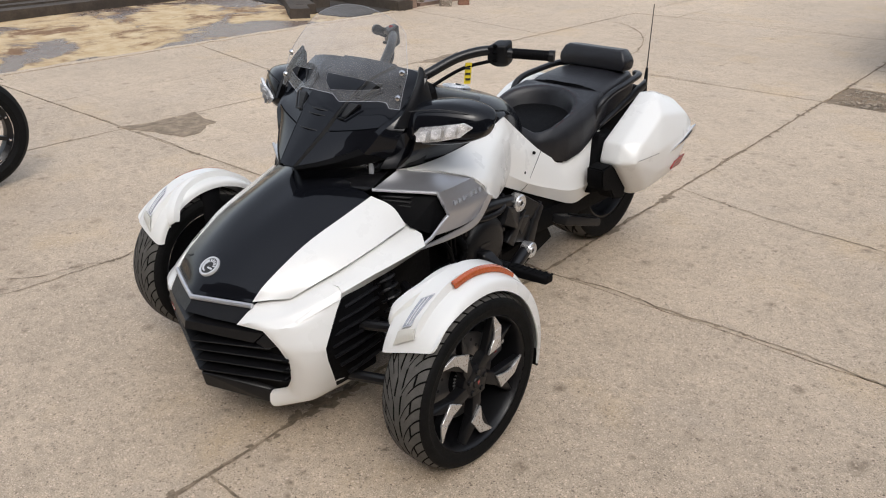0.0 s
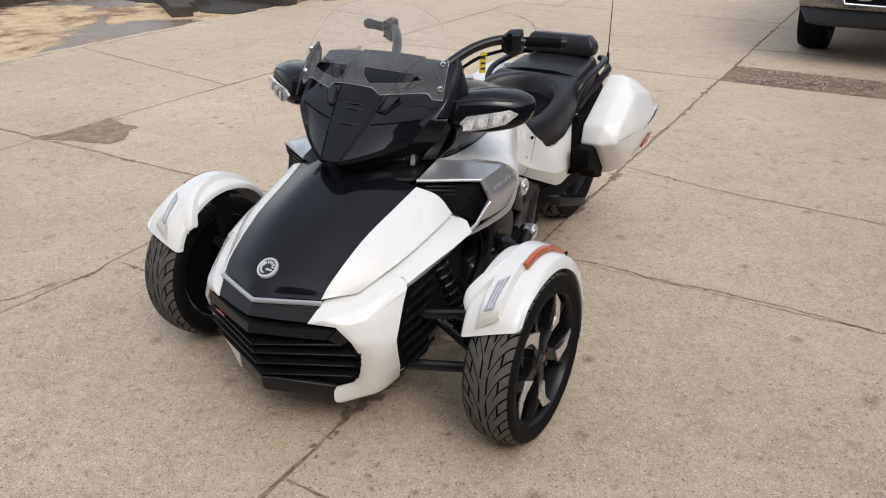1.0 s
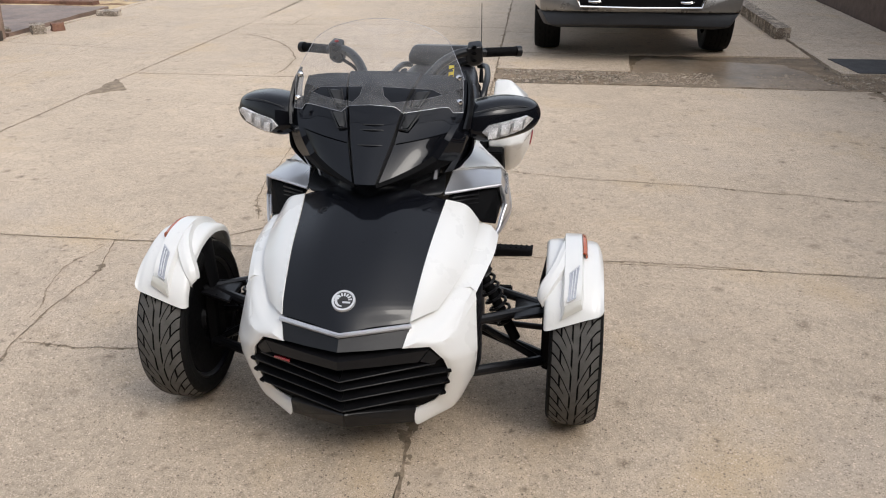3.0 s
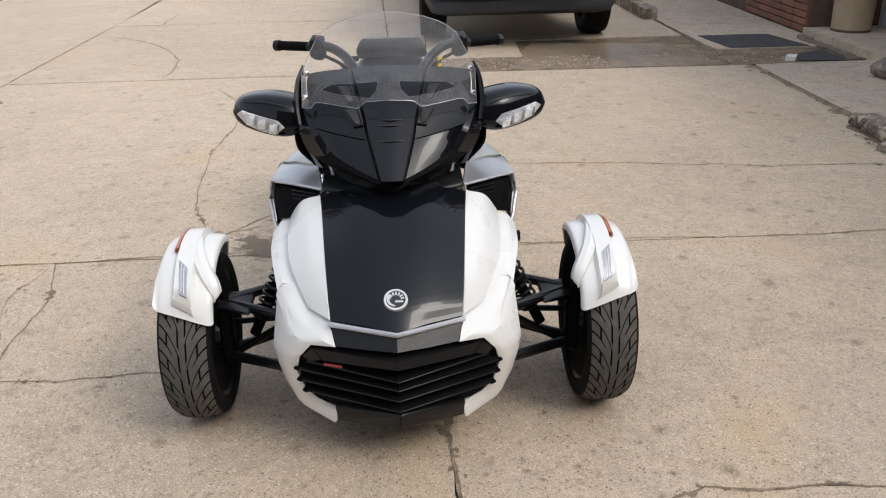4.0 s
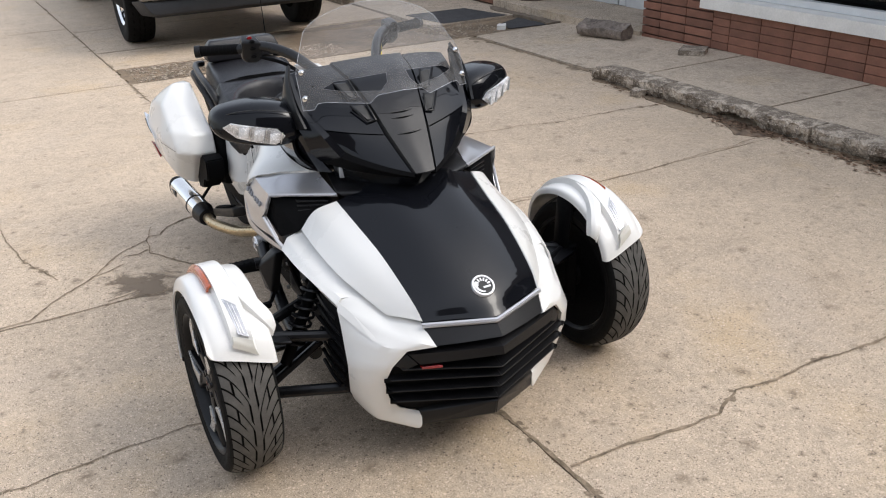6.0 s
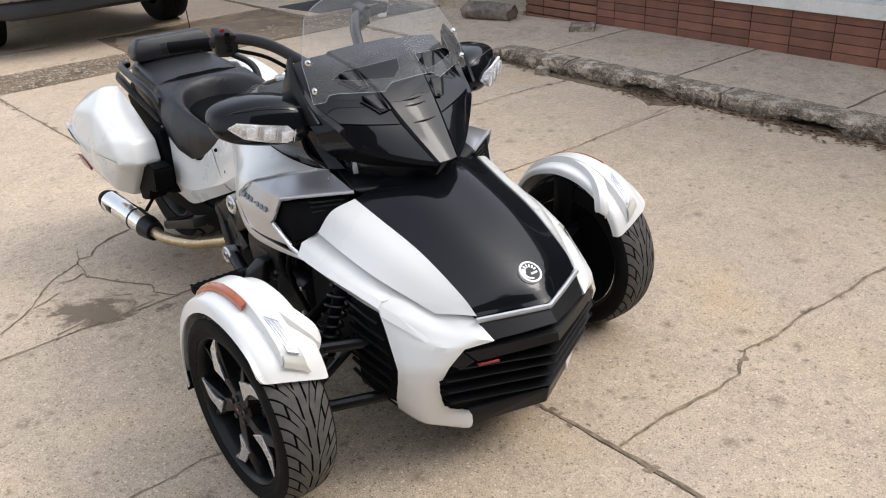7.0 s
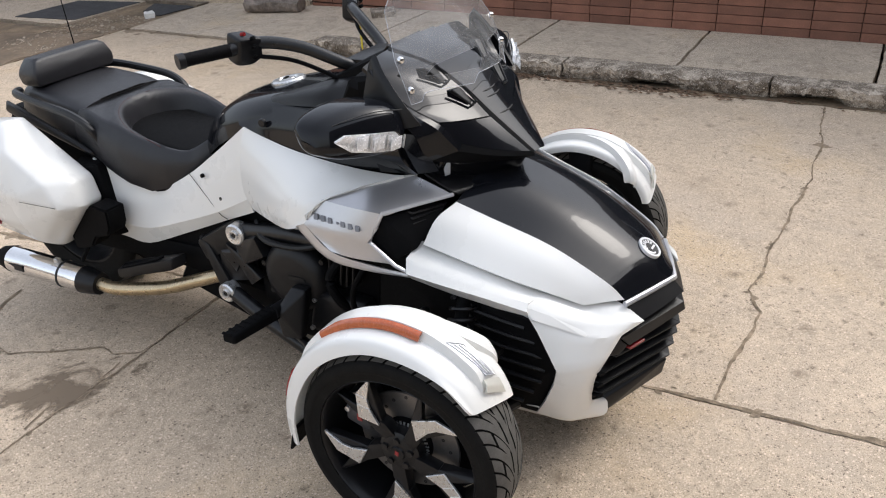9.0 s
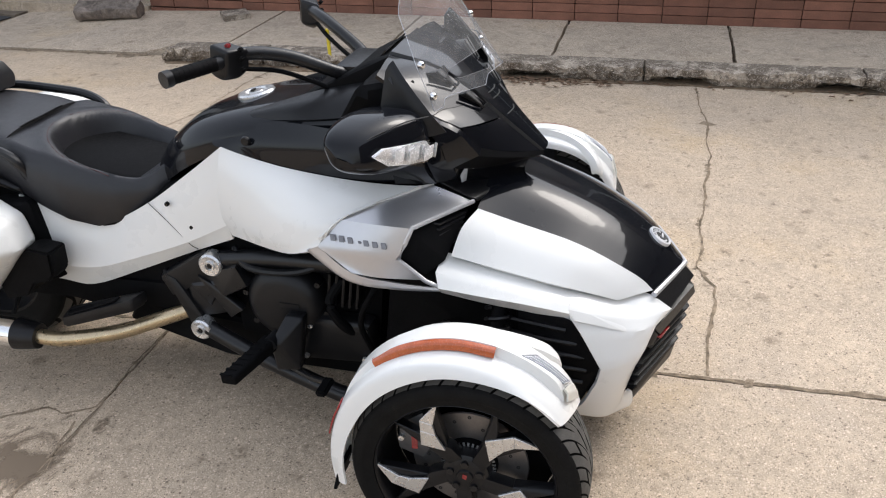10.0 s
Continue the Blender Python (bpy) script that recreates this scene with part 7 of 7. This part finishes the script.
# ---- pickup truck facing the yard ----
def truck():
    t = thing("pickup_truck", "grey pickup truck with charcoal front valance parked nose-on", "truck", pose(1.28, 6.02, 0))
    def T(name, bm, mat, label="", parent=None, smooth=35):
        return part(name, bm, mat, parent or t, label, smooth)
    T("valance", hull([(-.84, .02, .36), (.84, .02, .36), (-.93, .06, .50), (.93, .06, .50), (-.97, .35, .46), (.97, .35, .46), (-.90, .35, .33), (.90, .35, .33), (-.75, .30, .30), (.75, .30, .30), (0, -.03, .38), (0, -.03, .50)], .02, 2), VALANCE, "charcoal plastic front valance")
    b = T("bumper", hull([(-.92, .03, .49), (.92, .03, .49), (-.94, .05, .66), (.94, .05, .66), (-1.0, .35, .52), (1.0, .35, .52), (-1.0, .38, .68), (1.0, .38, .68), (0, -.06, .50), (0, -.05, .66), (-.5, -.04, .5), (.5, -.04, .5)], .03, 3), TRUCKPAINT, "grey front bumper")
    T("bumper_opening", hull([(-.55, -.058, .545), (.55, -.058, .545), (-.58, -.05, .66), (.58, -.05, .66), (-.5, .1, .55), (.5, .1, .55), (.5, .1, .66), (-.5, .1, .66)], .006, 1), MATTE, "dark lower opening", b)
    T("bumper_trim", tube([(-.60, -.055, .66), (-.555, -.066, .545), (0, -.085, .540), (.555, -.066, .545), (.60, -.055, .66)], .012, 2, 8, True), CHROME, "chrome trim line", b)
    for x in (-.42, .42):
        T("tow_hook", tube([(x - .06, -.07, .60), (x - .04, -.10, .595), (x + .04, -.10, .595), (x + .06, -.07, .60)], .012, 3, 8), CHROME, "", b)
    g = T("radiator_grille", hull([(-.62, -.02, .70), (.62, -.02, .70), (-.66, .02, 1.06), (.66, .02, 1.06), (-.6, .2, .70), (.6, .2, .70), (.6, .2, 1.06), (-.6, .2, 1.06)], .01, 2), MATTE, "black front grille")
    for k in range(4):
        T("grille_bar", box((0, -.012 + k * .01, .76 + k * .085), (1.22, .03, .03), .006), CHROME, "", g)
    T("body", hull([(-.98, .12, .62), (.98, .12, .62), (-.98, .15, 1.05), (.98, .15, 1.05), (-.94, .2, 1.14), (.94, .2, 1.14), (-1.0, 1.6, .50), (1.0, 1.6, .50), (-.98, 1.5, 1.20), (.98, 1.5, 1.20), (-1.0, 5.6, .55), (1.0, 5.6, .55), (-.98, 5.6, 1.25), (.98, 5.6, 1.25)], .05, 3), TRUCKPAINT, "grey truck body")
    cab = T("cab", hull([(-.93, 1.4, 1.15), (.93, 1.4, 1.15), (-.74, 2.2, 1.86), (.74, 2.2, 1.86), (-.74, 3.4, 1.88), (.74, 3.4, 1.88), (-.93, 3.7, 1.2), (.93, 3.7, 1.2)], .04, 3), TRUCKPAINT, "grey truck cab")
    T("windscreen", plate([(-.80, 1.44, 1.20), (.80, 1.44, 1.20), (.67, 2.14, 1.815), (-.67, 2.14, 1.815)], .03, (0, -1, .9), .004), BLACK, "dark windscreen", cab)
    for s in BOTH:
        T("headlight", hull([(s * .66, .03, .80), (s * .95, .10, .82), (s * .68, .05, 1.04), (s * .97, .14, 1.04), (s * .7, .2, .8), (s * .95, .25, 1.03)], .01, 2), LENS, "clear headlamp")
        T("wheel_arch", hull([(s * .99, .55, .35), (s * .90, .55, .35), (s * .99, 1.45, .35), (s * .90, 1.45, .35), (s * .995, .65, .86), (s * .9, .65, .86), (s * .995, 1.35, .86), (s * .9, 1.35, .86)], .02, 2), MATTE)
        for y in (.93, 4.55):
            w = T("wheel", moved(lathe([(.20, .10), (.225, .12), (.235, .105), (.19, .03), (.06, .05), (.001, .05)], 36), Matrix.Translation((s * .86, y, .395)) @ Matrix.Diagonal((s, 1, 1, 1))), CHROME, "chrome truck wheel")
            ty = new("tyre", TRUCK_TYRE)
            ty.parent, ty.matrix_basis = w, Matrix.Translation((s * .86, y, .395))
            for k in range(6):
                a = k * 1.047
                T("wheel_spoke", moved(hull([(.06, -.02, .05), (.06, .02, .05), (.10, -.03, .21), (.10, .03, .21), (.03, -.03, .05), (.03, .03, .05), (.05, -.03, .21), (.05, .03, .21)], .006, 1),
                                       Matrix.Translation((s * .86, y, .395)) @ Matrix.Diagonal((s, 1, 1, 1)) @ Matrix.Rotation(a, 4, "X")), CHROME, "", w)


TRUCK_TYRE = tyre_mesh(.395, .27, .225, 30, 8, 60, 0)
truck()


# ---- a second motorcycle, only its wheel reaches into view ----
def other_bike():
    at = pose(-2.84, .10, 0, 0, 0, -4)
    m = thing("parked_motorcycle", "black motorcycle wheel with polished rim edge, parked at the slab edge", "motorcycle", at)
    c = Matrix.Translation((0, 0, .315))
    tyre = part("tyre", moved(lathe([(.225, .05), (.25, .066), (.285, .062), (.308, .035), (.315, .0), (.308, -.035), (.285, -.062), (.25, -.066), (.225, -.05)], 56), c), RUBBER, m, "black road tyre")
    rim = part("rim", moved(lathe([(.226, .050), (.222, .054), (.215, .046), (.195, .03), (.19, 0), (.195, -.03), (.215, -.046), (.226, -.05), (.215, 0), (.226, .05)], 56), c), FRAME, m, "gloss black rim")
    part("rim_edge", moved(lathe([(.2265, .0515), (.2225, .0555), (.2195, .052)], 56), c), CHROME, rim, "polished edge")
    for k in range(10):
        a = k * .6283
        part("spoke", moved(hull([(.02, -.016, .03), (.02, .016, .03), (.03, -.010, .20), (.03, .010, .20), (-.02, -.016, .03), (-.02, .016, .03), (-.02, -.01, .20), (-.02, .01, .20)], .003, 1), c @ Matrix.Rotation(a, 4, "X")), FRAME, rim)
        part("rim_bolt", moved(lathe([(.001, .012), (.006, .011), (.007, .0)], 10), c @ Matrix.Rotation(a, 4, "X") @ Matrix.Translation((.044, 0, .205))), CHROME, rim)
    part("brake_disc", moved(lathe([(.07, .046), (.150, .046), (.152, .043), (.150, .040), (.07, .040), (.07, .046)], 48), c), STEEL, rim, "steel brake disc")
    part("hub", moved(lathe([(.001, .07), (.045, .07), (.05, .04), (.05, -.04), (.045, -.07), (.001, -.07)], 28), c), SATIN, rim)
    part("mudguard", sheet([[(x, -.345 * math.cos(radians(a)), .315 + .345 * math.sin(radians(a))) for x in (-.085, -.05, 0, .05, .085)] for a in (20, 50, 80, 110, 128)], 4, .004, (0, 0, 1)), BLACK, m, "black mudguard")
    for x in (-.11, .11):
        part("fork_leg", tube([(x, 0, .315), (x, -.10, .62), (x, -.16, .80)], .026, 3, 14), FRAME, m)


other_bike()


# ---- the muddy ground and old timbers beyond the slabs ----
def far_side():
    bm = bmesh.new()
    nx, ny = 70, 90
    V = []
    for i in range(nx + 1):
        row = []
        for j in range(ny + 1):
            x, y = E - .06 - 26 * (i / nx) ** 1.6, -10 + 50 * j / ny
            h = .035 * noise.noise(Vector((x * .9, y * .7, 2))) + .02 * noise.noise(Vector((x * 3, y * 3, 5)))
            row.append(bm.verts.new((x, y, -.002 + h * .35 * min(1, (E - x) / .6))))
        V.append(row)
    for i in range(nx):
        for j in range(ny):
            bm.faces.new([V[i][j], V[i + 1][j], V[i + 1][j + 1], V[i][j + 1]])
    bmesh.ops.recalc_face_normals(bm, faces=bm.faces)
    tagged(finish(bm, "muddy_ground", SAND, smooth=60), "yellow sandy mud beside the concrete yard", "ground", kind="structure")
    edge = finish(slab(ragged([(E + .01, -6), (E - .08, -6), (E - .10, 24), (E + .01, 24)], .004, .03), .006, .08), "slab_edging", CONCRETE, smooth=0)
    tagged(edge, "pale crumbling edge of the concrete yard", "kerb", kind="structure")
    rng = random.Random(11)
    for k, (x, y, l, r) in enumerate(((-8.9, 3.6, 6.5, 2), (-9.3, 3.4, 6.5, 1), (-9.8, 3.8, 7, -1), (-10.4, 3.6, 7, 0), (-7.4, 6.0, 2.2, 62), (-7.0, 5.75, 1.9, 55), (-7.9, 6.4, 2.6, 70), (-7.2, 6.62, 3.0, 86))):
        ob = finish(rough_block((0, 0, 0), (.24, l, .20), .012, k + 1, 6), "timber_beam", TIMBER, smooth=40)
        ob.matrix_basis = pose(x, y, .02, 0, 0, r)
        tagged(ob, "old dark timber beam lying in the mud", "beam", "timber beams")
    # flat near-black patch paints the shaded void under the platform
    tagged(finish(slab(ragged([(-5.84, 5.55), (-5.86, 6.55), (-9, 6.75), (-9, 6.0)], .02, .06, .05), .010, .05), "dark_hollow", VOID_SHADE, smooth=0), "dark patch painting the shade of the void below old timbers", "ground", kind="structure")
    pl = finish(rough_block((0, 0, 0), (3.0, 2.4, .14), .01, 3, 8), "boarded_platform", BOARDS, smooth=40)
    pl.matrix_basis = pose(-7.30, 8.05, -.02, 0, 0, 1)
    tagged(pl, "low platform of wet brown boards", "platform", kind="structure")
    for x, y, r in ((-6.57, 6.92, .12), (-5.86, 6.72, .12), (-8.2, 7.1, .13)):
        bm = tube([(x, y, -.05), (x + .01, y, .8), (x - .01, y + .01, 1.7)], r, 8, 14)
        for v in bm.verts:
            v.co += noise.noise_vector(v.co * 9) * .012
        tagged(finish(bm, "wooden_post", POST, smooth=50), "stout round weathered brown post standing in mud", "post", "wooden posts")
    for x, y, sx, sy, sz in ((-5.62, 7.2, .16, .22, .11), (-5.50, 7.42, .14, .12, .09), (-5.52, 8.72, .16, .30, .07), (-6.0, 6.95, .3, .16, .09)):
        ob = finish(rough_block((0, 0, 0), (sx, sy, sz), .02, x, 4), "rubble", RUST if sx < .15 else KERB, smooth=40)
        ob.matrix_basis = pose(x, y, sz / 2 - .005, 0, 0, rng.uniform(0, 90))
        tagged(ob, "lump of broken brick and concrete", "rubble", "rubble lumps")
    for k in range(4):
        ob = finish(rough_block((0, 0, 0), (2.6, .18, .10), .008, k + 9, 6), "rusty_rail", RUST, smooth=40)
        ob.matrix_basis = pose(-7.6, 9.9 + k * .8, .0, 0, 0, -4 + k)
        tagged(ob, "rust-red steel section lying in the mud", "steel beam", "rusty rails")


far_side()
